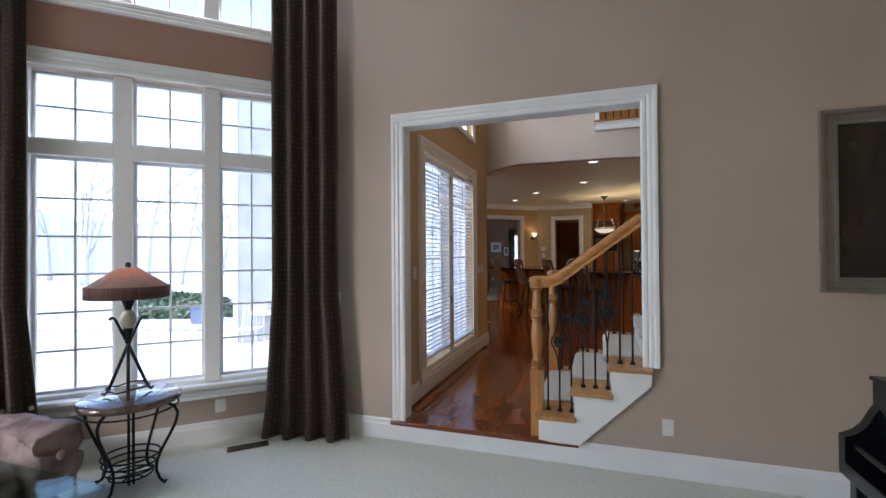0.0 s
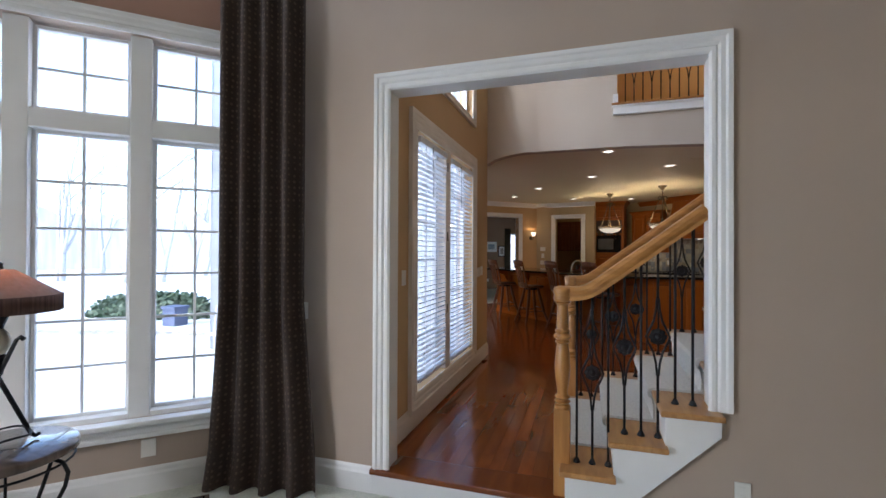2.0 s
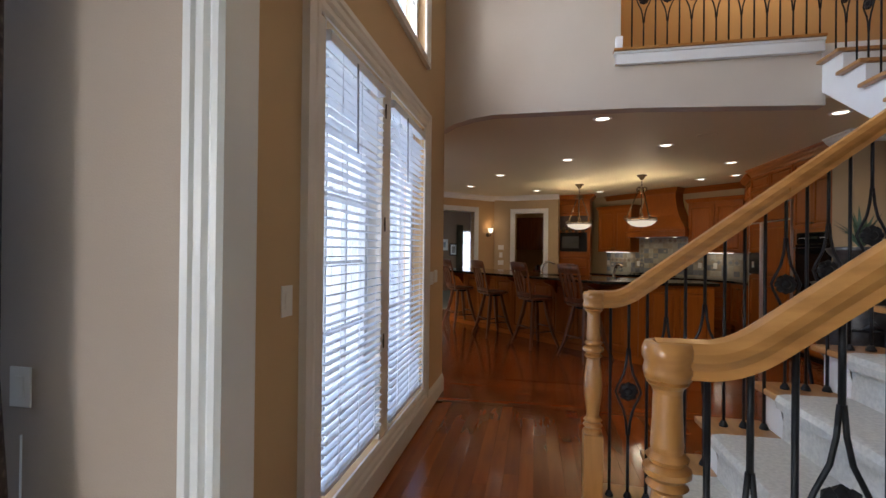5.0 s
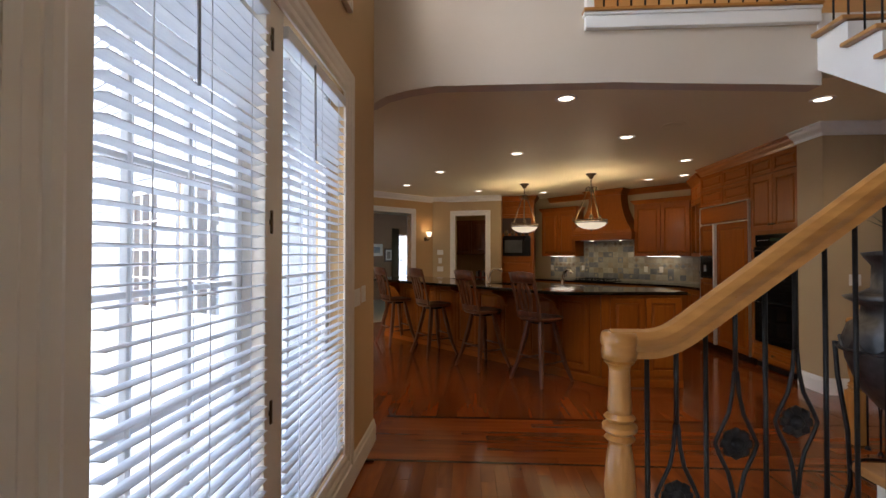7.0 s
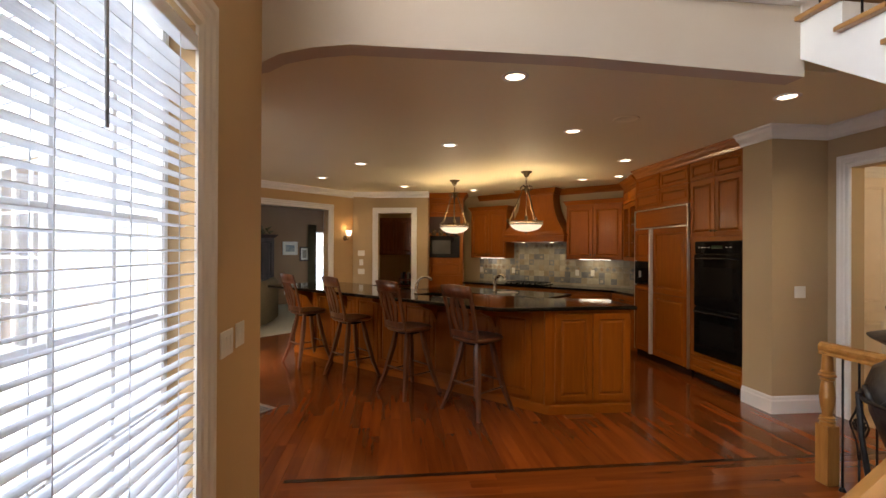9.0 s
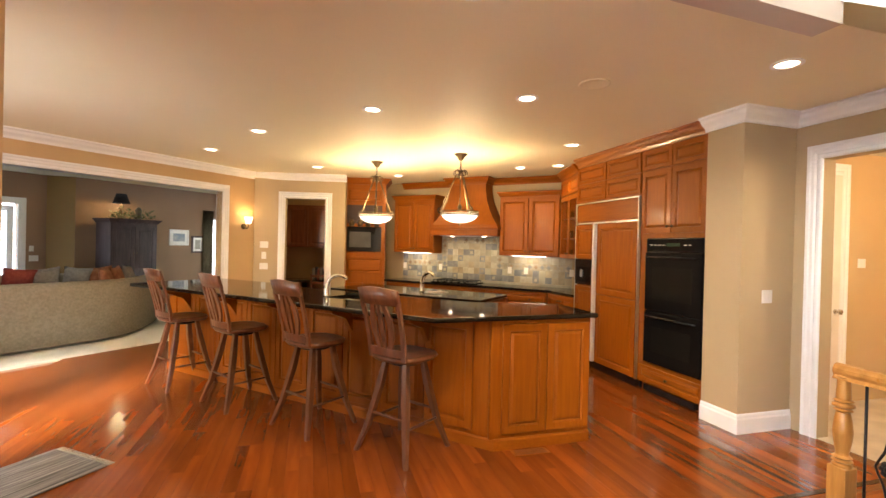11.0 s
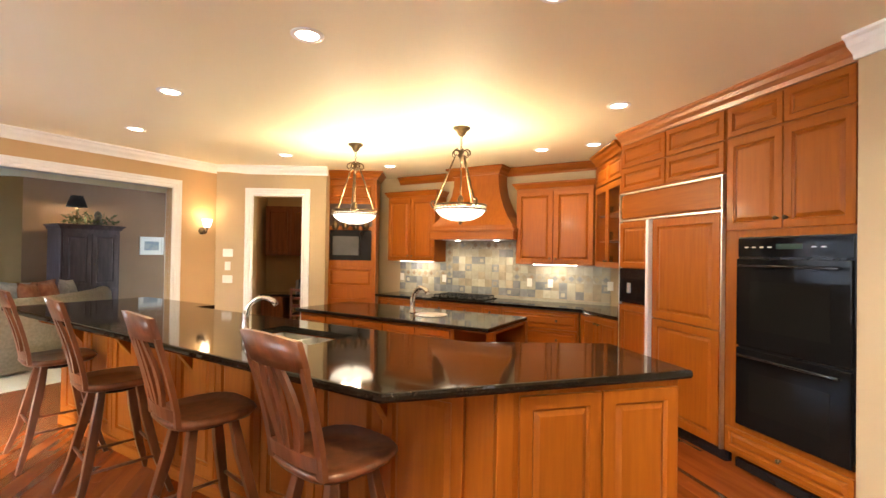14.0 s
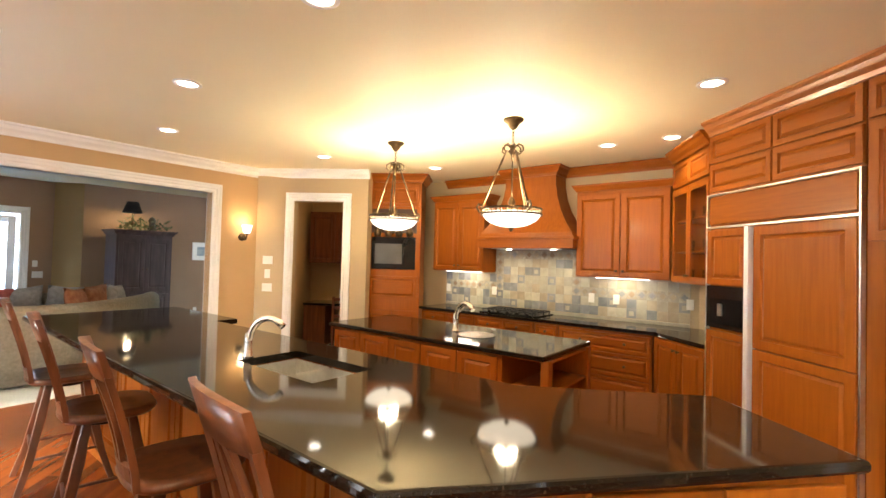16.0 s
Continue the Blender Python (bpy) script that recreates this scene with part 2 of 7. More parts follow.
SLAT = mat("white_blind_slat", (0.76, 0.77, 0.79), (0.80, 0.81, 0.83), 0.45, scale=5)
PANE = glass_mat("window_glass")
SKYGLASS = glass_mat("coated_window_glass", base=0.28)
FROST = glow("frosted_lamp_glass", (1.0, 0.84, 0.62), 0.09)
CANLIT = glow("lit_recessed_lamp", (1.0, 0.88, 0.70), 0.5)


# ---- large structure ----
def wall_mesh(length, height, thick, holes, z0=0.0, x0=0.0):
    """A wall along x with its face at y = 0 and its body behind, with holes of (x0, x1, z0, z1)."""
    bm = bmesh.new()
    xs = sorted({x0, length} | {h[i] for h in holes for i in (0, 1)})
    for a, b in zip(xs, xs[1:]):
        mid, z = (a + b) / 2, z0
        for h in sorted([h for h in holes if h[0] < mid < h[1]], key=lambda q: q[2]):
            if h[2] > z + 1e-4:
                box(bm, (a, 0, z), (b, thick, h[2]))
            z = h[3]
        if height > z + 1e-4:
            box(bm, (a, 0, z), (b, thick, height))
    bmesh.ops.remove_doubles(bm, verts=bm.verts[:], dist=1e-4)
    return bm


CROWN = [(0, 0), (0.11, 0), (0.11, -0.018), (0.085, -0.03), (0.07, -0.06), (0.035, -0.085), (0.022, -0.10), (0.018, -0.125), (0, -0.125)]
BASE = [(0, 0), (0.018, 0), (0.018, 0.125), (0.012, 0.14), (0.010, 0.16), (0.004, 0.175), (0, 0.175)]
CASING = [(0, 0), (0.012, 0.0), (0.022, 0.015), (0.022, 0.035), (0.016, 0.045), (0.026, 0.06), (0.026, 0.085), (0.034, 0.095), (0.034, 0.12), (0, 0.12)]


def casing(name, m, x0, x1, z0, z1, mats=None, width=0.12, sill=False, left_foot=None, right_foot=None, label="white moulded casing round the opening"):
    """Moulded trim round an opening in a wall's frame, standing proud of its face."""
    bm = bmesh.new()
    k = width / 0.12
    corners = [(x0, left_foot or z0), (x0, z1), (x1, z1), (x1, right_foot or z0)]
    outs = [(-1, 0), (-1, 1), (1, 1), (1, 0)]
    if sill:
        outs = [(-1, -1), (-1, 1), (1, 1), (1, -1)]
    rings = [[bm.verts.new((cx + ox * u * k, -o, cz + oz * u * k)) for o, u in CASING] for (cx, cz), (ox, oz) in zip(corners, outs)]
    n = len(CASING)
    prs = list(zip(rings, rings[1:])) + ([(rings[3], rings[0])] if sill else [])
    for a, b in prs:
        for j in range(n):
            bm.faces.new([a[j], a[(j + 1) % n], b[(j + 1) % n], b[j]])
    if not sill:
        bm.faces.new(rings[0])
        bm.faces.new(rings[3][::-1])
    return structure(name, bm, mats or WHITE, label, "trim", m)

# floors and ceilings
HOUSE = [(-1.87, 3.6), (7.0, 3.6), (7.0, 18.0), tuple((B @ Vector((13.65, 16.5, 0)))[:2]), tuple((B @ Vector((0.4, 16.5, 0)))[:2]), tuple((B @ Vector((0.4, 11.6, 0)))[:2]), tuple((B @ Vector((2.6, 11.6, 0)))[:2]), (-1.87, 7.2)]
SUNK = [(-5.1, -4.65), (5.15, -4.65), (5.15, 3.75), (-2.5, 3.75), (-5.1, 1.15)]
bm = B_()
prism(bm, HOUSE, -0.30, -0.022, "z")
structure("subfloor", bm, FLOORW, "wooden boards under the plank floor", "floor")
bm = B_()
prism(bm, SUNK, -0.30, LIV, "z")
structure("floor_living", bm, CARPET, "cream cut-pile carpet in the sunken living room", "floor")
bm = B_()
prism(bm, SUNK, 5.6, 5.8, "z")
structure("ceiling_living", bm, CEILING, "plain cream ceiling high over the living room", "ceiling")
bm = B_()
prism(bm, [(-1.87, 3.75), (7.0, 3.75), (7.0, 7.4), (-1.87, 7.4)], 5.6, 5.8, "z")
structure("ceiling_hall", bm, CEILING, "plain cream ceiling high over the hall", "ceiling")
bm = B_()
prism(bm, [(-1.87, 7.30), (7.0, 7.30)] + HOUSE[2:7], CEIL, CEIL + 0.15, "z")
structure("ceiling_kitchen", bm, CEILING, "smooth cream kitchen ceiling with recessed lamps", "ceiling")

# wall between living room and hall, with the wide cased opening
D = at(0, 3.6, 0)
bm = wall_mesh(5.0, 5.6, 0.15, [(-1.605, 0.32, -0.012, 2.54)], -0.30, -2.95)
prism(bm, [(-0.16, -0.012), (0.32, -0.012), (0.32, 0.47)], 0.0, 0.15, "y")
structure("wall_living_north", bm, PAINT, "taupe painted wall with a wide cased opening", "wall", D)
casing("trim_opening", D, -1.578, 0.294, 0.0, 2.525, width=0.112, right_foot=0.603, label="fluted white casing round the wide opening")
casing("trim_opening_hall", at(0, 3.75, 0, 180), -0.31, 1.595, 0.0, 2.53, width=0.11, left_foot=0.80)
bm = B_()
box(bm, (-1.605, 0.002, 0.003), (-1.591, 0.148, 2.526))
box(bm, (0.306, 0.002, 0.61), (0.32, 0.148, 2.526))
box(bm, (-1.605, 0.002, 2.526), (0.32, 0.148, 2.54))
structure("trim_jamb", bm, WHITE, "flat white jamb lining the opening", "trim", D)
bm = B_()
box(bm, (-1.71, -0.045, -0.034), (-0.155, 0.22, 0.002), 0.012)
structure("trim_step_nosing", bm, FLOORW, "rounded cherry nosing at the step down", "trim", D)
bm = B_()
sweep(bm, [(-0.15, 3.6, LIV), (5.0, 3.6, LIV)], BASE)
sweep(bm, [(-2.84, 3.6, LIV), (-1.71, 3.6, LIV)], BASE)
box(bm, (-1.71, 3.585, LIV), (-0.15, 3.6, -0.034))
structure("baseboard_living", bm, WHITE, "tall white moulded baseboard and step riser", "baseboard")

# living room: diagonal bay wall with stacked windows
WINS = [(-1.30, -0.77), (-0.645, -0.124), (0.0, 0.522)]
UP0, UP1 = 3.485, 4.95
BAYTOP = 2.89
holes = [(-1.42, 0.65, 0.33, BAYTOP), (-1.42, 0.65, UP0, UP1)]
BAY = B @ at(0, 4.42, 0)
bm = wall_mesh(1.12, 5.6, 0.18, holes, -0.30, -2.6)
structure("wall_bay", bm, PAINT, "taupe wall of the window bay", "wall", BAY)
bm = B_()
box(bm, (-1.56, -0.006, 2.99), (0.79, 0.0, 3.40))
structure("wall_bay_band", bm, ROSE, "rose-brown painted band between stacked windows", "wall", BAY)
casing("trim_bay", BAY, -1.42, 0.65, 0.33, BAYTOP, sill=True, label="white moulded casing round the tall windows")
casing("trim_bay_upper", BAY, -1.42, 0.65, UP0, UP1, sill=True, label="white moulded casing round the upper windows")
bm = B_()
box(bm, (-1.6, -0.075, 0.30), (0.83, 0.02, 0.335), 0.01)
structure("trim_bay_sill", bm, WHITE, "deep white window sill", "trim", BAY)
bm = B_()
sweep(bm, [(-2.6, 0, LIV), (1.05, 0, LIV)], BASE)
structure("baseboard_bay", bm, WHITE, "tall white moulded baseboard", "baseboard", BAY)
# closing walls behind and beside
bm = B_()
box(bm, (-5.1, -4.65, -0.3), (5.15, -4.5, 5.6))
structure("wall_living_south", bm, PAINT, "plain taupe wall", "wall")
bm = B_()
box(bm, (5.0, -4.5, -0.3), (5.15, 3.6, 5.6))
structure("wall_living_east", bm, PAINT, "plain taupe wall", "wall")
# out of view; the opening is added to let more light in
bm = wall_mesh(5.6, 5.6, 0.15, [(1.2, 4.2, 0.33, 3.0)], -0.3, -0.3)
structure("wall_living_west", bm, PAINT, "taupe closing wall with an added opening for daylight", "wall", at(-4.97, -4.6, 0, 90))

# hall: window wall, ending in a rounded pilaster
HW = at(-1.70, 0, 0, 90)
bm = wall_mesh(7.15, 5.6, 0.17, [(4.35, 6.27, 0.27, 2.48), (4.36, 6.27, 3.10, 5.0)], -0.02, 3.75)
structure("wall_hall_west", bm, TAN, "tan painted wall with tall windows", "wall", HW)
casing("trim_hall_window", HW, 4.35, 6.27, 0.27, 2.48, sill=True, width=0.14, mats=CREAM, label="cream casing round the hall windows")
casing("trim_hall_window_upper", HW, 4.36, 6.27, 3.10, 5.0, sill=True, width=0.09, mats=CREAM)
bm = B_()
sweep(bm, [(3.75, 0, 0), (7.15, 0, 0), (7.15, 0.17, 0)], BASE)
structure("baseboard_hall", bm, CREAM, "cream moulded baseboard", "baseboard", HW)
# breakfast-nook wall behind the pilaster, with tall windows
nk = math.degrees(math.atan2(10.04 - 7.25, -6.36 + 1.87))
NK = at(-6.36, 10.04, 0, nk + 180) @ at(0, 0, 0)
NOOKW = [(1.2, 2.1, 0.8, 2.3), (2.6, 3.5, 0.8, 2.3)]
bm = wall_mesh(5.29, 3.0, 0.15, NOOKW, -0.3, 0.0)
structure("wall_nook", bm, TAN, "tan nook wall with two windows", "wall", NK @ Matrix.Scale(-1, 4, (0, 1, 0)))

SIDING = mat("pale_grey_siding", (0.30, 0.32, 0.35), (0.36, 0.38, 0.41), 0.6, scale=2, bump=0.1, bump_scale=40)
bm = wall_mesh(5.29, 5.6, 0.02, NOOKW, -0.6, 0.0)
for k in range(36):
    z = -0.55 + k * 0.165
    for a, b in ((0.0, 1.19), (2.11, 2.59), (3.51, 5.29)) if 0.64 < z < 2.30 else ((0.0, 5.29),):
        prism(bm, [(0.0, z), (-0.016, z), (-0.004, z + 0.165), (0.0, z + 0.165)], a, b, "x")
structure("wall_nook_siding", bm, SIDING, "pale grey lapped siding outside", "wall", NK @ at(0, -0.172, 0))

bm = B_()
box(bm, (0.37, 11.57, -0.6), (2.58, 11.598, 5.6))
box(bm, (0.37, 11.57, -0.6), (0.398, 16.55, 5.6))
structure("wall_wing_siding", bm, SIDING, "pale grey siding of the house wing", "wall", B)
bm = wall_mesh(7.30, 5.6, 0.02, [(4.30, 6.38, 0.21, 2.52), (4.30, 6.38, 3.06, 5.06)], -0.6, 3.78)
structure("wall_hall_siding", bm, SIDING, "pale grey siding outside the hall windows", "wall", HW @ at(0, 0.173, 0))

# two-storey wall over the kitchen's front edge, with the gallery opening
HD = at(0, 7.15, 0)
bm = B_()
pts = [(-1.87, 2.66), (-1.70, 2.70), (-1.60, 2.755), (-1.42, 2.80), (-1.2, 2.83), (0.2, 2.83), (1.75, 2.775), (1.75, 3.24), (0.02, 3.24), (0.02, 5.6), (-1.87, 5.6)]
prism(bm, pts, 0.0, 0.15, "y")
box(bm, (0.02, 0.0, 5.2), (5.0, 0.15, 5.6))
structure("wall_hall_north", bm, HALLP, "wall over the kitchen with a gallery opening, colour paled for daylight", "wall", HD)
bm = B_()
box(bm, (-0.03, -0.05, 3.24), (1.72, 0.15, 3.36), 0.006)
box(bm, (-0.045, -0.065, 3.335), (1.72, 0.15, 3.36), 0.006)
structure("trim_gallery", bm, WHITE, "white moulded fascia under the gallery", "trim", HD)
bm = B_()
box(bm, (-0.05, -0.085, 3.36), (1.72, 0.16, 3.385), 0.008)
structure("trim_gallery_nosing", bm, OAK, "oak nosing along the gallery floor", "trim", HD)
bm = B_()
box(bm, (0.02, 0.15, 3.2), (5.0, 2.2, 3.36))
structure("floor_gallery", bm, OAK, "oak gallery floor upstairs", "floor", HD)
bm = B_()
box(bm, (0.0, 1.55, 3.36), (5.0, 1.7, 5.6))
box(bm, (-0.13, 0.15, 3.36), (0.02, 1.7, 5.6))
structure("wall_gallery", bm, TAN, "tan wall behind the gallery", "wall", HD)
bm = B_()
box(bm, (-0.13, 0.15, 5.6), (5.0, 1.7, 5.75))
structure("ceiling_gallery", bm, CEILING, "cream ceiling over the gallery", "ceiling", HD)

# kitchen: column, east side, back wall, pantry wall, family-room wall
bm = B_()
box(bm, (2.83, 8.60, -0.02), (3.60, 8.985, CEIL))
structure("wall_column", bm, BEIGE, "beige wall end beside the oven cabinet", "wall")
bm = B_()
sweep(bm, [(2.83, 8.985, 0), (2.83, 8.60, 0), (3.45, 8.60, 0)], BASE)
structure("baseboard_column", bm, WHITE, "tall white moulded baseboard", "baseboard")
bm = B_()
sweep(bm, [(2.83, 9.0, CEIL), (2.83, 8.60, CEIL), (3.45, 8.60, CEIL), (3.45, 3.75, CEIL)], CROWN)
structure("trim_crown_column", bm, WHITE, "white crown moulding", "trim")
bm = wall_mesh(4.85, 5.6, 0.14, [(0.24, 1.25, -0.03, 2.44)], -0.02, 0.0)
structure("wall_hall_east", bm, BEIGE, "beige wall with a cased doorway", "wall", at(3.45, 8.60, 0, -90))
casing("trim_door_east", at(3.45, 8.36, 0, -90), 0.0, 1.01, 0.0, 2.44, label="white casing round the doorway")
bm = wall_mesh(3.4, CEIL, 0.15, [], -0.02, -11.6)
structure("wall_kitchen_north", bm, BEIGE, "beige wall behind the range", "wall", K @ at(0, 11.2, 0))
bm = B_()
box(bm, (3.56, 8.9, -0.02), (3.70, 14.0, CEIL))
structure("wall_kitchen_east", bm, BEIGE, "beige wall behind the tall cabinets", "wall")
PW = at(-1.80, 14.55, 0, -12)
bm = wall_mesh(1.635, CEIL, 0.13, [(0.545, 1.275, -0.03, 2.42)], -0.02, -0.02)
structure("wall_pantry", bm, BEIGE, "beige wall with a narrow doorway", "wall", PW)
casing("trim_pantry", PW, 0.545, 1.275, 0.0, 2.42, label="white casing round the pantry doorway")
FW = B @ at(0, 11.6, 0)
bm = wall_mesh(9.02, CEIL, 0.15, [(3.6, 8.36, -0.03, 2.45)], -0.02, 0.4)
structure("wall_family", bm, TAN, "tan wall with a wide cased opening", "wall", FW)
casing("trim_family", FW, 3.6, 8.36, 0.0, 2.45, label="white casing round the wide opening")
bm = B_()
box(bm, (8.36, -0.01, 0.0), (8.375, 0.16, 2.45))
box(bm, (3.6, -0.01, 2.45), (8.375, 0.16, 2.465))
structure("trim_family_jamb", bm, WHITE, "flat white jamb lining", "trim", FW)
bm = B_()
cx = [B @ Vector((2.6, 11.6, CEIL)), B @ Vector((9.02, 11.6, CEIL)), PW @ Vector((1.66, 0, CEIL))]
sweep(bm, cx, CROWN)
structure("trim_crown_kitchen", bm, WHITE, "white crown moulding", "trim")

# rooms beyond
bm = B_()
box(bm, (0.4, 11.68, -0.05), (13.6, 16.4, 0.006))
structure("floor_family", bm, CARPET, "cream carpet of the family room", "floor", B)
GREYBR = mat("dusk_brown_paint", (0.30, 0.19, 0.115), (0.33, 0.21, 0.13), 0.8, scale=1.2, bump=0.1, bump_scale=180)
OCHRE = mat("ochre_paint", (0.30, 0.19, 0.07), (0.33, 0.21, 0.08), 0.8, scale=1.2, bump=0.1, bump_scale=180)
bm = wall_mesh(13.5, CEIL, 0.15, [(10.95, 11.7, 0.4, 2.2)], -0.02, 8.02)
structure("wall_family_far", bm, GREYBR, "grey-brown wall of the family room", "wall", B @ at(0, 15.95, 0))
bm = wall_mesh(7.66, CEIL, 0.15, [(5.9, 7.2, 0.0, 2.25)], -0.02, 0.5)
structure("wall_family_west", bm, GREYBR, "grey-brown wall with a glazed door", "wall", B @ at(0, 16.3, 0))
bm = B_()
prism(bm, [(7.66, 16.3), (8.02, 15.95), (8.02, 16.45), (7.66, 16.45)], 0, CEIL, "z")
structure("wall_family_corner", bm, OCHRE, "ochre corner wall of the family room", "wall", B)
bm = B_()
box(bm, (13.5, 11.75, -0.02), (13.65, 16.1, CEIL))
box(bm, (0.4, 11.75, -0.02), (0.55, 16.4, CEIL))
structure("wall_family_sides", bm, GREYBR, "grey-brown side walls of the family room", "wall", B)
bm = B_()
box(bm, (-0.6, 0.13, 0), (-0.02, 2.3, CEIL))
box(bm, (1.56, 0.13, 0), (1.63, 2.3, CEIL))
box(bm, (-0.02, 2.2, 0), (1.56, 2.3, CEIL))
structure("wall_pantry_room", bm, TAN, "dim tan walls of the pantry room", "wall", PW)
bm = B_()
box(bm, (6.0, 3.6, -0.02), (6.15, 13.0, 5.6))
box(bm, (3.59, 9.0, -0.02), (6.0, 9.15, 2.9))
box(bm, (3.59, 5.5, -0.02), (6.0, 5.65, 2.9))
structure("wall_mudroom", bm, TAN, "tan walls of the room past the doorway", "wall")
bm = B_()
box(bm, (3.59, 5.5, 2.72), (6.0, 9.1, 2.9))
structure("ceiling_mudroom", bm, CEILING, "cream ceiling past the doorway", "ceiling")
bm = B_()
box(bm, (3.45, 5.5, -0.02), (6.0, 9.0, 0.003))
structure("floor_mudroom", bm, mat("pale_stone_tile", (0.45, 0.36, 0.25), (0.62, 0.53, 0.40), 0.35, scale=3), "pale stone tile floor past the doorway", "floor")

# outdoors
SNOW = mat("thin_snow_on_lawn", (0.62, 0.66, 0.62), (0.80, 0.82, 0.82), 0.8, scale=0.25, bump=0.3, bump_scale=3)
bm = B_()
box(bm, (-900, -900, -0.75), (900, 900, -0.62))
structure("ground", bm, SNOW, "pale snow-dusted lawn", "ground")


# ---- windows ----
def sash(name, m, w, h, cols, rows, group, label, bar=0.018, rim=0.045, glass=PANE):
    """A window sash of a rim, muntins and one pane for each light, with its lower left corner at the origin."""
    t = thing(name, m, label, "window", group, "structure")
    bm = B_()
    for lo, hi in (((0, 0, 0), (rim, 0.05, h)), ((w - rim, 0, 0), (w, 0.05, h)), ((rim, 0, 0), (w - rim, 0.05, rim)), ((rim, 0, h - rim), (w - rim, 0.05, h))):
        box(bm, lo, hi, 0.006)
    part("window_frame", bm, VINYL, t)
    iw, ih = (w - 2 * rim) / cols, (h - 2 * rim) / rows
    bm = B_()
    for i in range(1, cols):
        x = rim + i * iw
        box(bm, (x - bar / 2, 0.012, rim), (x + bar / 2, 0.036, h - rim), 0.004)
    for j in range(1, rows):
        z = rim + j * ih
        for i in range(cols):
            a, b = rim + i * iw + (bar / 2 if i else 0), rim + (i + 1) * iw - (bar / 2 if i < cols - 1 else 0)
            box(bm, (a, 0.014, z - bar / 2), (b, 0.034, z + bar / 2), 0.004)
    part("muntin_grid", bm, VINYL, t)
    bm = B_()
    box(bm, (0.003, 0, 0.003), (iw - 0.003, 0.004, ih - 0.003))
    me = mesh_of("pane", bm, glass)
    for i in range(cols):
        for j in range(rows):
            p = part("pane", me, None, t, m=Matrix.Translation((rim + i * iw, 0.022, rim + j * ih)))
            p.visible_shadow = False
    return t


n = 0
bm = B_()
for a, b in ((-1.42, -1.30), (-0.77, -0.645), (-0.124, 0.0), (0.522, 0.65)):
    box(bm, (a, 0.03, 0.33), (b, 0.17, BAYTOP), 0.008)
    box(bm, (a, 0.03, UP0), (b, 0.17, UP1), 0.008)
for a, b in WINS:
    box(bm, (a, 0.03, 2.214), (b, 0.17, 2.338), 0.008)
    box(bm, (a, 0.03, 0.33), (b, 0.17, 0.366), 0.006)
structure("trim_bay_mullions", bm, WHITE, "broad white mullions between the window lights", "trim", BAY)
for a, b in WINS:
    for z0, z1, rows in ((0.366, 2.214, 6), (2.338, 2.875, 2), (UP0, UP1, 4)):
        n += 1
        sash("window_%d" % n, BAY @ at(a, 0.10, z0), b - a, z1 - z0, 2, rows, "bay windows", "white-framed window with a grid of small panes", rim=0.024)
for a, b in ((4.36, 5.21), (5.37, 6.26)):
    n += 1
    sash("window_%d" % n, HW @ at(a, 0.09, 0.275), b - a, 2.20, 3, 6, "hall windows", "white-framed hall window behind a venetian blind")
    n += 1
    sash("window_%d" % n, HW @ at(a, 0.06, 3.105), b - a, 1.89, 3, 5, "upper hall windows", "white-framed upper hall window with a grid of panes")
for a, b, z0, z1 in NOOKW:
    n += 1
    sash("window_%d" % n, NK @ at(a, -0.14, z0), b - a, z1 - z0, 3, 4, "nook windows", "white-framed nook window with a grid of panes", glass=SKYGLASS)
bm = B_()
box(bm, (5.21, 0.0, 0.272), (5.37, 0.16, 2.478), 0.006)
box(bm, (5.21, 0.0, 3.102), (5.37, 0.16, 4.998), 0.006)
box(bm, (4.352, 0.0, 0.272), (4.425, 0.085, 2.478), 0.004)
structure("trim_hall_mullion", bm, CREAM, "cream mullion between the hall windows", "trim", HW)


def blind(m, w, h, label):
    """A lowered venetian blind: headrail, tilted slats, bottom rail, ladder cords and a wand."""
    t = thing("venetian_blind", m, label, "blind", "hall blinds")
    bm = B_()
    box(bm, (0, -0.055, h - 0.055), (w, 0.0, h), 0.006)
    part("headrail", bm, SLAT, t)
    bm = B_()
    box(bm, (0.005, -0.048, 0.0), (w - 0.005, -0.004, 0.022), 0.006)
    part("bottom_rail", bm, SLAT, t)
    bm = B_()
    prof = [(-0.024, 0.0), (-0.012, 0.0028), (0.0, 0.0038), (0.012, 0.0028), (0.024, 0.0)]
    ring = [(y, z) for y, z in prof] + [(y, z - 0.0022) for y, z in prof[::-1]]
    prism(bm, ring, 0.004, w - 0.004, "x")
    me = mesh_of("slat", bm, SLAT)
    k = int((h - 0.10) / 0.045)
    for i in range(k):
        part("slat", me, None, t, m=pose(0, -0.027, 0.045 + i * 0.045, -5 + random.uniform(-1.5, 1.5)))
    for x in (0.14, w / 2, w - 0.14):
        bm = B_()
        for y in (-0.052, -0.002):
            tube(bm, [(x, y, 0.02), (x, y, h - 0.05)], 0.0016, 4)
        part("ladder_cord", bm, SLAT, t)
    bm = B_()
    tube(bm, [(0.30, -0.062, h - 0.04), (0.30, -0.066, h - 0.5)], 0.005, 6)
    part("tilt_wand", bm, mat("clear_grey_plastic", (0.3, 0.3, 0.3), None, 0.2), t, "grey plastic tilt wand")
    return t


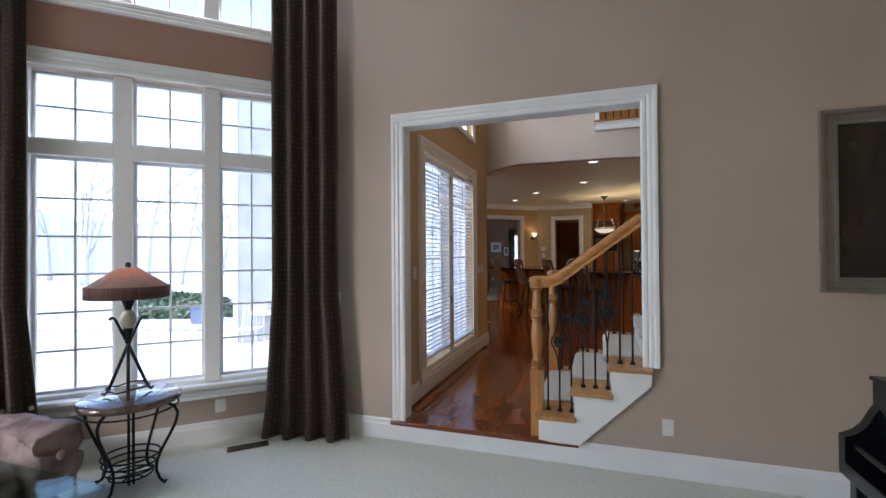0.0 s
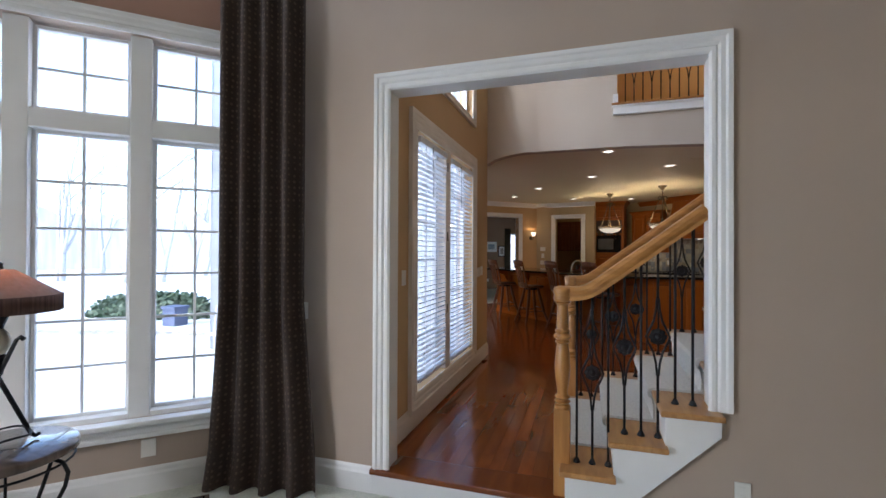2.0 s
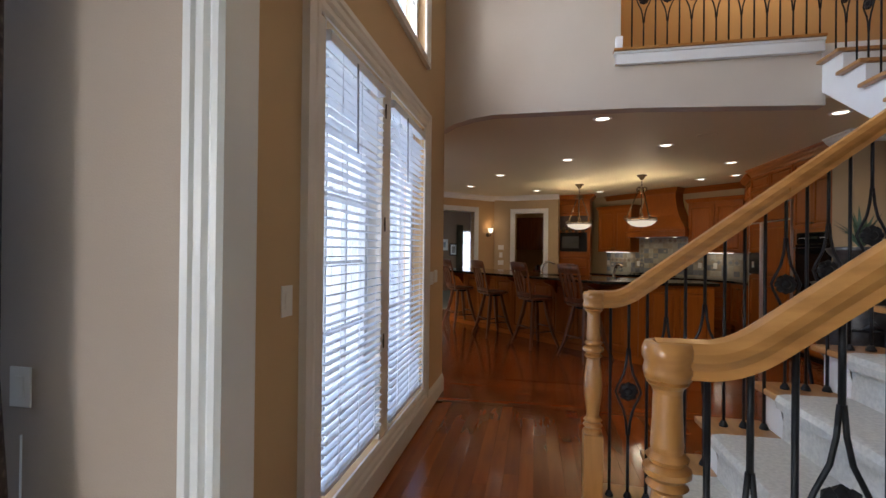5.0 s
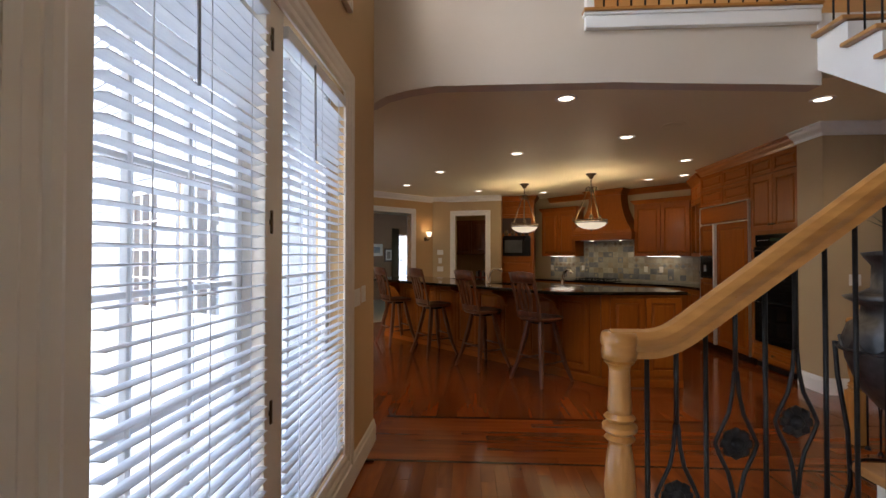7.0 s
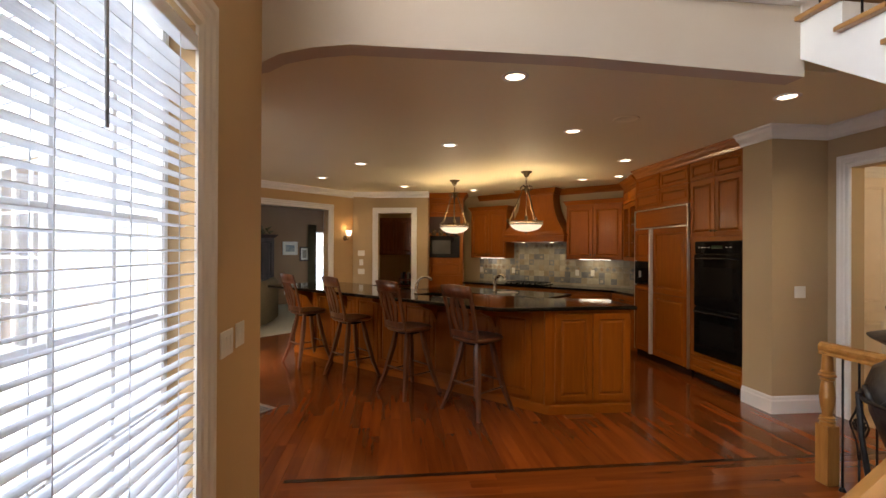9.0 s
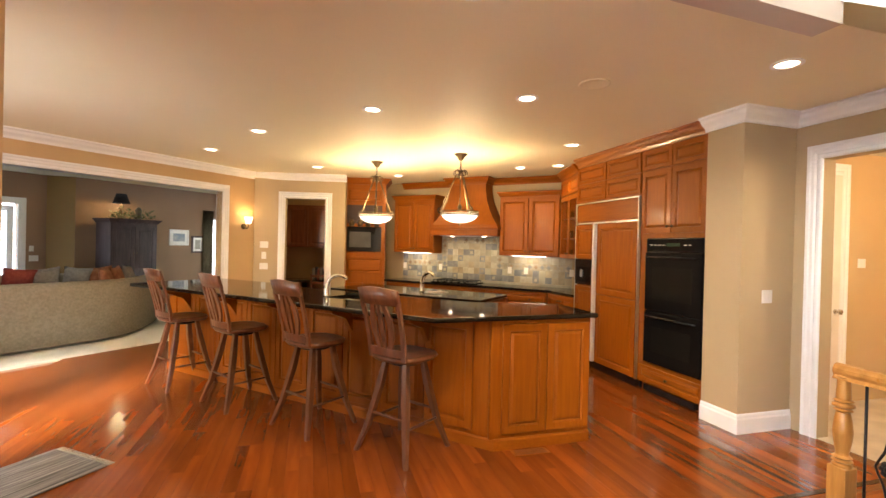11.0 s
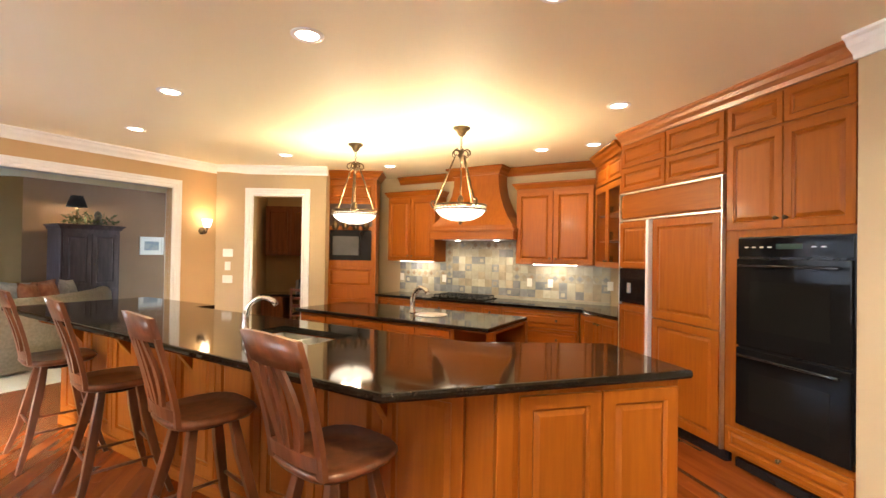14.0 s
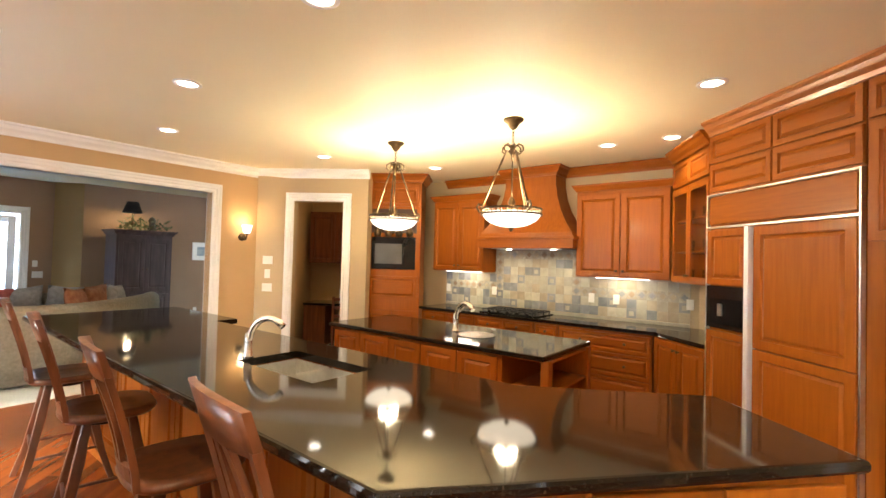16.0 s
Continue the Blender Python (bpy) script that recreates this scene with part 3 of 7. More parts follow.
blind(HW @ at(4.435, 0.035, 0.33), 0.77, 2.11, "lowered white venetian blind with open slats")
blind(HW @ at(5.378, 0.035, 0.31), 0.87, 2.12, "lowered white venetian blind with open slats")
for z in (0.83, 1.56, 2.27):
    bm = B_()
    box(bm, (5.248, -0.008, z), (5.262, -0.001, z + 0.09), 0.002)
    box(bm, (5.240, -0.006, z + 0.035), (5.250, -0.001, z + 0.055), 0.002)
    solid("window_hinge", bm, BRONZE, "aged bronze window hinge on the mullion", "hinge", HW, "window hinges")


# ---- staircase ----
RISE, RUN, X0 = 0.20, 0.265, -0.45
stair = thing("staircase", at(0, 0, 0), "open staircase with oak treads and white risers", "staircase")
NT = 7
for i in range(NT):
    x, z = X0 + i * RUN, (i + 1) * RISE
    bm = B_()
    ya = 3.50 if i < 3 else 3.77
    prism(bm, [(x - 0.03, ya), (x + RUN + 0.012, ya), (x + RUN + 0.012, 5.12), (x - 0.03, 5.12)], z - 0.032, z, "z", 0.010)
    part("tread", bm, mat("oak_tread", (0.36, 0.17, 0.055), (0.50, 0.26, 0.09), 0.3, scale=4, stretch=(6, 1, 6), coat=0.3) if i == 0 else bpy.data.materials["oak_tread"], stair)
    bm = B_()
    box(bm, (x, 3.56 if i < 3 else 3.77, z - RISE), (x + 0.02, 5.06, z - 0.032))
    part("riser", bm, WHITE, stair)
for y0, y1, k in ((3.555, 3.596, 3), (5.03, 5.06, NT)):
    bm = B_()
    pts = [(X0 + 0.004, 0.0)]
    for i in range(k):
        pts += [(X0 + i * RUN + 0.004, (i + 1) * RISE - 0.034), (X0 + (i + 1) * RUN + 0.004, (i + 1) * RISE - 0.034)]
    pts += [(X0 + k * RUN + 0.004, k * RISE - 0.125), (X0 + 0.30, -0.010), (X0 + 0.1, -0.010)]
    prism(bm, pts, y0, y1, "y")
    part("stringer", bm, WHITE, stair)
bm = B_()
prism(bm, [(X0 + 0.3, 0.0), (X0 + NT * RUN, 0.0), (X0 + NT * RUN, NT * RISE - 0.42)], 3.76, 5.03, "y")
part("understair", bm, WHITE, stair)
LX = X0 + NT * RUN
bm = B_()
RUNNER = mat("cream_stair_carpet", (0.62, 0.60, 0.55), (0.74, 0.72, 0.66), 0.95, scale=60, bump=0.6, bump_scale=300, spec=0.1)
path = [(X0 - 0.016, 0.0)]
for i in range(NT):
    x, z = X0 + i * RUN, (i + 1) * RISE
    path += [(x - 0.018, z - 0.06), (x - 0.048, z - 0.045), (x - 0.054, z - 0.012), (x - 0.042, z + 0.012), (x - 0.01, z + 0.018), (x + RUN - 0.022, z + 0.018)]
inner = [(a + 0.02, b - 0.016) for a, b in path]
prism(bm, path + inner[::-1], 3.90, 4.83, "y")
part("carpet_runner", bm, RUNNER, stair, "cream carpet runner")
bm = B_()
box(bm, (LX, 3.76, NT * RISE - 0.25), (3.44, 4.72, NT * RISE - 0.032))
part("landing_base", bm, WHITE, stair)
bm = B_()
box(bm, (LX - 0.03, 3.76, NT * RISE - 0.032), (3.44, 4.72, NT * RISE), 0.008)
part("landing", bm, bpy.data.materials["oak_tread"], stair)
UX, UY, UZ, UN = 1.72, 7.15, 3.36, 10
for i in range(UN):
    y, z = UY - (i + 1) * 0.265, UZ - (i + 1) * 0.196
    bm = B_()
    prism(bm, [(UX - 0.05, y - 0.03), (3.44, y - 0.03), (3.44, y + 0.265), (UX - 0.05, y + 0.265)], z - 0.032, z, "z", 0.010)
    part("tread", bm, bpy.data.materials["oak_tread"], stair)
    bm = B_()
    box(bm, (UX, y + 0.25, z), (3.44, y + 0.268, z + 0.155))
    part("riser", bm, WHITE, stair)
bm = B_()
step = [(UY, UZ - 0.036)]
for i in range(UN):
    y, z = UY - i * 0.265, UZ - (i + 1) * 0.196 - 0.034
    step += [(y, z), (y - 0.265, z)]
step += [(UY - UN * 0.265, UZ - UN * 0.196 - 0.30), (UY, UZ - 0.47)]
prism(bm, step, UX, UX + 0.03, "x")
part("stringer", bm, WHITE, stair)
bm = B_()
prism(bm, [(UY, UZ - 0.24), (UY, UZ - 0.44), (UY - UN * 0.265, UZ - UN * 0.196 - 0.28), (UY - UN * 0.265, UZ - UN * 0.196 - 0.06)], UX + 0.03, 3.44, "x")
part("soffit", bm, BEIGE, stair)


def rail_profile(bm, pts, w=0.035, h=0.043):
    """A moulded handrail along points in an upright plane."""
    ring = [(-w, -h), (-w * 0.75, -h * 0.55), (-w, -h * 0.1), (-w, h * 0.35), (-w * 0.6, h * 0.85), (0, h), (w * 0.6, h * 0.85), (w, h * 0.35), (w, -h * 0.1), (w * 0.75, -h * 0.55), (w, -h)]
    rings = []
    pts = [Vector(p) for p in pts]
    for i, p in enumerate(pts):
        d = (pts[min(i + 1, len(pts) - 1)] - pts[max(i - 1, 0)]).normalized()
        side = Vector((d.y, -d.x, 0)).normalized()
        up = side.cross(d)
        rings.append([bm.verts.new(p + side * o + up * u) for o, u in ring])
    k = len(ring)
    for a, b in zip(rings, rings[1:]):
        for j in range(k):
            bm.faces.new([a[j], a[(j + 1) % k], b[(j + 1) % k], b[j]]).smooth = False
    bm.faces.new(rings[0])
    bm.faces.new(rings[-1][::-1])


NEWEL = [(0, 0.49), (0.046, 0.49), (0.046, 0.505), (0.034, 0.515), (0.050, 0.528), (0.034, 0.540), (0.047, 0.553), (0.032, 0.568), (0.031, 0.585), (0.042, 0.66), (0.047, 0.72), (0.041, 0.80), (0.032, 0.855), (0.046, 0.868), (0.034, 0.880), (0.052, 0.894), (0.052, 0.906), (0.036, 0.917), (0.047, 0.930), (0.034, 0.942), (0.036, 0.955), (0.033, 1.01), (0.031, 1.07), (0.034, 1.08), (0.046, 1.092), (0.036, 1.10), (0, 1.10)]


def newel(bm, x, y, z, s=1.0):
    box(bm, (x - 0.048, y - 0.048, z), (x + 0.048, y + 0.048, z + 0.49 * s), 0.006)
    lathe(bm, [(r, h * s) for r, h in NEWEL], 40, (x, y, z), smooth=False)


def baluster(bm, x, y, z0, z1, fancy, along):
    """An iron bar with a shoe, or a pair of bars that bow round a rosette."""
    ax = Vector((1, 0, 0)) if along == "x" else Vector((0, 1, 0))
    p = Vector((x, y, 0))
    lathe(bm, [(0.021, 0.0), (0.021, 0.006), (0.010, 0.028), (0.0, 0.028)], 8, (x, y, z0))
    if not fancy:
        tube(bm, [(x, y, z0), (x, y, z1)], 0.0075, 6)
        return
    zc = z0 + 0.528 * (z1 - z0)
    tube(bm, [(x, y, z0), (x, y, zc - 0.22)], 0.0075, 6)
    tube(bm, [(x, y, zc + 0.22), (x, y, z1)], 0.0075, 6)
    for s in (-1, 1):
        w = [(-0.22, 0.004), (-0.15, 0.010), (-0.09, 0.024), (-0.03, 0.052), (0.0, 0.062), (0.03, 0.050), (0.09, 0.022), (0.15, 0.010), (0.22, 0.004)]
        tube(bm, [p + ax * (s * o) + Vector((0, 0, zc + h)) for h, o in w], 0.0065, 6)
    for k in range(8):
        a = 2 * math.pi * k / 8
        c = p + ax * (0.030 * math.cos(a)) + Vector((0, 0, zc + 0.030 * math.sin(a)))
        n0 = len(bm.verts)
        bmesh.ops.create_icosphere(bm, subdivisions=1, radius=0.021, matrix=Matrix.Translation(c) @ Matrix.Diagonal((1, 0.55, 1, 1) if along == "x" else (0.55, 1, 1, 1)))
    bmesh.ops.create_icosphere(bm, subdivisions=2, radius=0.024, matrix=Matrix.Translation(p + Vector((0, 0, zc))))


def stair_rail(y, name, x_end):
    t = thing("stair_railing", at(0, 0, 0), "oak handrail on a turned newel with black iron balusters", "railing", "stair railings")
    nx = X0 - 0.02
    bm = B_()
    newel(bm, nx, y, 0.0, 1.05)
    part("newel_post", bm, OAKV, t)
    bm = B_()
    slope = RISE / RUN
    z0 = 1.205
    pts = [(nx - 0.03, y, z0)] + [(nx + 0.07 + 0.13 * i / 10, y, z0 + slope * 0.065 * (i / 10) ** 2) for i in range(10)]
    pts += [(nx + 0.20 + (x_end - nx - 0.20) * i / 6, y, z0 + slope * 0.065 + slope * (x_end - nx - 0.20) * i / 6) for i in range(7)]
    rail_profile(bm, pts)
    lathe(bm, [(0.0, -0.05), (0.05, -0.05), (0.054, -0.03), (0.05, -0.012), (0.056, 0.0), (0.056, 0.018), (0.05, 0.034), (0.0, 0.036)], 20, (nx - 0.0, y, z0))
    part("handrail", bm, OAK, t)
    k = 0
    for i in range(NT):
        for j in range(3):
            x = X0 + (i + (j + 0.72) / 3) * RUN
            if x > x_end - 0.02 or x < nx + 0.07:
                continue
            z1 = z0 + (0.0 if x < nx + 0.13 else 0.014 + slope * (x - nx - 0.15)) - 0.02
            bm = B_()
            baluster(bm, x, y, (i + 1) * RISE, z1, k % 2 == 1 and k != 7, "x")
            part("baluster", bm, IRON, t)
            k += 1
    return t


stair_rail(3.66, "near", 0.30)
stair_rail(4.99, "far", LX - 0.05)

# gallery rail upstairs, and rails of the upper flight and of the stair down
g = thing("gallery_railing", at(0, 0, 0), "gallery railing of black iron balusters with rosettes", "railing")
bm = B_()
box(bm, (-0.03, 7.08, 3.385), (0.03, 7.16, 3.50), 0.004)
part("base_block", bm, WHITE, g)
for i in range(16):
    bm = B_()
    baluster(bm, 0.12 + i * 0.105, 7.14, 3.385, 4.28, i % 2 == 1, "x")
    part("baluster", bm, IRON, g)
bm = B_()
rail_profile(bm, [(0.0, 7.14, 4.31), (1.80, 7.14, 4.31)])
part("handrail", bm, OAK, g)
g = thing("upper_stair_railing", at(0, 0, 0), "oak handrail with iron balusters along the upper flight", "railing")
for i in range(UN):
    for j in range(2):
        y, z = UY - (i + 0.3 + 0.5 * j) * 0.265, UZ - (i + 1) * 0.196
        bm = B_()
        baluster(bm, UX + 0.06, y, z, z + 0.86 + 0.09 * (1 - j), j == 1, "y")
        part("baluster", bm, IRON, g)
bm = B_()
rail_profile(bm, [(UX + 0.06, UY, UZ + 0.80), (UX + 0.06, UY - UN * 0.265, UZ + 0.80 - UN * 0.196)])
part("handrail", bm, OAK, g)
g = thing("basement_stair_railing", at(0, 0, 0), "oak guard rail with turned newel at the stair down", "railing")
bm = B_()
newel(bm, 2.09, 7.31, 0.0, 0.84)
part("newel_post", bm, OAKV, g)
bm = B_()
rail_profile(bm, [(2.09, 7.35, 0.945), (2.09, 4.9, 0.945)])
part("handrail", bm, OAK, g)
for i in range(20):
    bm = B_()
    baluster(bm, 2.09, 7.20 - i * 0.11, 0.0, 0.92, i % 2 == 1, "y")
    part("baluster", bm, IRON, g)


# ---- kitchen ----
def panel_door(w, h, rail=0.06, t=0.02, arch=False):
    """A raised-panel cabinet door: stiles, rails and a bevelled field; front at y = -t."""
    bm = B_()
    a, b, c, d = rail, w - rail, rail, h - rail
    e = min(0.032, (b - a) / 3, (d - c) / 3)
    def loop(n, y):
        return [bm.verts.new(p) for p in ((n, y, n), (w - n, y, n), (w - n, y, h - n), (n, y, h - n))]
    g = rail + 0.008
    i = loop(rail + e, -t + 0.002)
    rings = [loop(0, 0), loop(0, -t + 0.003), loop(0.003, -t), loop(rail - 0.003, -t), loop(rail, -t + 0.008), loop(g, -t + 0.016), i]
    for r0, r1 in zip(rings, rings[1:]):
        for k in range(4):
            bm.faces.new([r0[k], r0[(k + 1) % 4], r1[(k + 1) % 4], r1[k]])
    bm.faces.new(i)
    return bm


KNOB = B_()
lathe(KNOB, [(0.009, 0.0), (0.006, 0.010), (0.006, 0.016), (0.014, 0.020), (0.016, 0.026), (0.011, 0.031), (0.0, 0.032)], 12)
KNOBM = mesh_of("knob", KNOB, BRONZE)


def knob(parent, x, z, y=-0.02):
    return part("knob", KNOBM, None, parent, "aged bronze knob", pose(x, y, z, 90))


def door(parent, x, z, w, h, side="r", material=None, knob_z=None, rail=0.06, name="door"):
    d = part(name, panel_door(w, h, rail), material or CHERRY, parent, m=Matrix.Translation((x, 0, z)))
    if side == "c":
        knob(d, w / 2, h / 2)
    elif side:
        knob(d, w - 0.03 if side == "r" else 0.03, (0.07 if knob_z == "low" else h - 0.07 if knob_z == "high" else h / 2))
    return d


def cabinet(name, m, w, h, d, label, z0=0.0, toe=0.0, group=""):
    """The carcass of a cabinet unit with its face at y = 0."""
    t = thing(name, m, label, "cabinet", group)
    bm = B_()
    box(bm, (0, 0.0, z0 + toe), (w, d, h), 0.002)
    if toe:
        box(bm, (0.01, 0.06, z0), (w - 0.01, d, z0 + toe))
    part("body", bm, CHERRY, t)
    return t


WOODCROWN = [(0, 0), (0.10, 0), (0.10, -0.02), (0.075, -0.035), (0.06, -0.065), (0.03, -0.09), (0.02, -0.12), (0, -0.12)]

# peninsula with the raised granite bar
PEN = K @ at(-10.15, 6.64, 0)
pen = thing("peninsula_cabinet", PEN, "cherry bar peninsula with raised panels", "cabinet")
bm = B_()
e0, e1, e2 = [PEN.inverted() @ Vector(p) for p in ((0.60, 8.80, 0), (1.45, 8.80, 0), (1.45, 9.35, 0))]
outline = [(0, 0), (e0.x, 0), (e1.x, e1.y), (e2.x, e2.y), (3.2, 0.62), (0, 0.62)]
prism(bm, outline, 0.0, 0.80, "z")
prism(bm, [(0, 0), (2.48, 0), (2.48, 0.62), (0, 0.62)], 0.80, 1.028, "z")
prism(bm, [(2.48, 0), (3.24, 0), (3.24, 0.016), (2.48, 0.016)], 0.80, 1.028, "z")
prism(bm, [(3.24, 0), (e0.x, 0), (e1.x, e1.y), (e2.x, e2.y), (3.24, 0.62)], 0.80, 1.028, "z")
part("body", bm, CHERRY, pen)
bm = B_()
sweep(bm, [(0, 0, 0), (e0.x, 0, 0), (e1.x, e1.y, 0)], [(0, 0), (0.018, 0), (0.018, 0.075), (0.008, 0.09), (0, 0.09)])
part("base_moulding", bm, CHERRYH, pen)
pw = (e0.x - 0.30) / 9
for i in range(9):
    part("panel", panel_door(pw - 0.007, 0.86, 0.062, 0.024), CHERRY, pen, m=Matrix.Translation((0.12 + i * pw, 0, 0.13)))
ENDM = PEN.inverted() @ at(0.60, 8.80, 0)
for i in range(2):
    part("panel", panel_door(0.385, 0.87, 0.06, 0.022), CHERRY, pen, m=ENDM @ Matrix.Translation((0.055 + i * 0.395, 0, 0.125)))
bm = B_()
box(bm, (-0.045, -0.012, 0.09), (0.035, 0.03, 1.03), 0.006)
part("corner_post", bm, CHERRY, pen, m=ENDM)
for i in range(5):
    bm = B_()
    prism(bm, [(0, 0.72), (0, 1.03), (-0.32, 1.03), (-0.30, 0.985), (-0.12, 0.92), (-0.03, 0.80)], -0.022, 0.022, "x")
    part("bracket", bm, CHERRY, pen, "curved cherry bracket under the bar", m=Matrix.Translation((0.45 + i * 0.82, 0, 0)))


def slab(name, poly, z0, z1, m, label, holes=()):
    bm = B_()
    prism(bm, poly, z0, z1, "z", 0.009)
    return solid(name, bm, GRANITE, label, "countertop", m)


SINK = (-7.62, -6.98, 6.66, 7.02)   # opening in the bar, in the kitchen frame
ki = K.inverted()
c0, c1, c2 = [ki @ Vector(p) for p in ((0.07, 8.70, 0), (1.49, 8.78, 0), (1.49, 9.40, 0))]
bm = B_()
bar = thing("bar_counter", K, "polished black-brown granite bar top with a sink", "countertop")
su0, su1, sv0, sv1 = SINK
ZB0, ZB1 = 1.03, 1.07
fv_ = lambda u_: 6.205 + (c0.x - u_) * 0.019
prism(bm, [(-10.32, fv_(-10.32)), (su0, fv_(su0)), (su0, 7.26), (-9.1, 7.26), (-9.1, 7.44), (-10.32, 7.44)], ZB0, ZB1, "z")
prism(bm, [(su0, fv_(su0)), (su1, fv_(su1)), (su1, sv0), (su0, sv0)], ZB0, ZB1, "z")
prism(bm, [(su0, sv1), (su1, sv1), (su1, 7.26), (su0, 7.26)], ZB0, ZB1, "z")
prism(bm, [(su1, fv_(su1)), (c0.x, c0.y), (c1.x, c1.y), (c2.x, c2.y), (-6.3, 7.26), (su1, 7.26)], ZB0, ZB1, "z")
bmesh.ops.remove_doubles(bm, verts=bm.verts[:], dist=1e-4)
part("top", bm, GRANITE, bar)
bm = B_()
sweep(bm, [(-10.32, 7.0, 1.05), (-10.32, fv_(-10.32), 1.05), (c0.x, c0.y, 1.05), (c1.x, c1.y, 1.05), (c2.x, c2.y, 1.05)], [(0.0, -0.02), (0.008, -0.018), (0.013, -0.008), (0.013, 0.008), (0.008, 0.018), (0.0, 0.02)])
part("edge", bm, GRANITE, bar)
sk = thing("bar_sink", K, "steel double-bowl sink set into the bar", "sink")
for a, b in ((su0 + 0.008, (su0 + su1) / 2 - 0.012), ((su0 + su1) / 2 + 0.012, su1 - 0.008)):
    bm = B_()
    z = 1.026
    box(bm, (a, sv0 + 0.006, z - 0.17), (b, sv1 - 0.006, z))
    top = [f for f in bm.faces if f.calc_center_median().z > z - 0.001]
    bmesh.ops.delete(bm, geom=top, context="FACES_ONLY")
    bmesh.ops.solidify(bm, geom=bm.faces[:], thickness=0.004)
    part("bowl", bm, STEEL, sk)
bm = B_()
box(bm, ((su0 + su1) / 2 - 0.012, sv0 + 0.006, 0.96), ((su0 + su1) / 2 + 0.012, sv1 - 0.006, 1.02), 0.006)
part("divider", bm, STEEL, sk)


def faucet(m, label, scale=1.0, lever=True):
    t = thing("faucet", m, label, "faucet")
    s = scale
    bm = B_()
    lathe(bm, [(0.034 * s, 0), (0.034 * s, 0.008), (0.026 * s, 0.018), (0.024 * s, 0.10 * s), (0.022 * s, 0.15 * s), (0.0, 0.155 * s)], 16)
    part("base", bm, NICKEL, t)
    bm = B_()
    pts = [(0, 0, 0.10 * s)]
    for i in range(9):
        a = math.pi * (0.5 - i / 8 * 0.78)
        pts.append((0.14 * s - 0.13 * s * math.sin(a), 0, 0.12 * s + 0.13 * s * math.cos(a)))
    tube(bm, pts, [0.020 * s] * 6 + [0.018 * s, 0.018 * s, 0.021 * s, 0.021 * s][:len(pts) - 6], 12)
    part("spout", bm, NICKEL, t)
    if lever:
        bm = B_()
        tube(bm, [(0, 0.02 * s, 0.13 * s), (0.01 * s, 0.03 * s, 0.17 * s), (0.06 * s, 0.05 * s, 0.225 * s), (0.11 * s, 0.06 * s, 0.25 * s)], [0.012 * s, 0.011 * s, 0.009 * s, 0.007 * s], 8)
        part("lever", bm, NICKEL, t)
    return t


faucet(K @ at(-7.66, 6.74, 1.07, 25), "brushed nickel faucet with a curved spout and lever", 0.86)

# island
IU0, IU1, IV0, IV1 = -9.25, -6.77, 8.53, 9.49
isl = cabinet("island_cabinet", K @ at(IU0 + 0.04, IV0 + 0.05, 0), IU1 - IU0 - 0.42, 0.89, 0.86, "cherry kitchen island with raised-panel doors", toe=0.09)
w = (IU1 - IU0 - 0.42 - 0.05) / 5
for i in range(5):
    door(isl, 0.025 + i * w, 0.12, w - 0.012, 0.745, None, CHERRY)
bm = B_()
for y in (0.0, 0.80):
    box(bm, (0, y, 0.0), (0.07, y + 0.07, 0.89), 0.008)
for z in (0.10, 0.36, 0.62, 0.86):
    box(bm, (-0.30, 0.05, z), (0.05, 0.82, z + 0.02))
box(bm, (-0.30, 0.80, 0.09), (0.03, 0.82, 0.89))
part("end_shelf", bm, CHERRY, isl, "open shelf at the island's end", m=Matrix.Translation((IU1 - IU0 - 0.09, 0, 0)))
slab("island_counter", [(IU0, IV0), (IU1, IV0), (IU1, IV1), (IU0, IV1)], 0.89, 0.93, K, "polished black-brown granite island top with a prep sink")
ps = thing("prep_sink", K @ at(-7.66, 8.98, 0.932), "small round steel prep sink in the island", "sink")
bm = B_()
lathe(bm, [(0.17, 0.0), (0.175, 0.004), (0.155, 0.005), (0.15, -0.002), (0.0, -0.0015)], 24)
part("rim", bm, STEEL, ps)
faucet(K @ at(-7.93, 9.02, 0.93, -20), "brushed nickel prep faucet on the island", 1.15, True)
WINE = mat("dark_green_bottle_glass", (0.01, 0.014, 0.01), (0.02, 0.024, 0.015), 0.08, scale=4, coat=0.4)
for k, (i, j) in enumerate([(0, 0), (1, 0), (2, 0), (0, 1), (2, 1), (1, 1)]):
    bm = B_()
    lathe(bm, [(0.0, 0.0), (0.036, 0.0), (0.037, 0.18), (0.030, 0.20), (0.014, 0.215), (0.013, 0.225)][:5] + [(0.012, 0.235), (0.0, 0.235)], 12)
    solid("wine_bottle", bm, WINE, "dark glass wine bottle on the island's end shelf", "bottle", K @ at(IU1 - 0.20, IV0 + 0.22 + i * 0.2, 0.12 + 0.26 * j), "island bottles")

# back run: base cabinets, counter, tile, uppers, hood
BV = 10.57
TALLU = -9.70


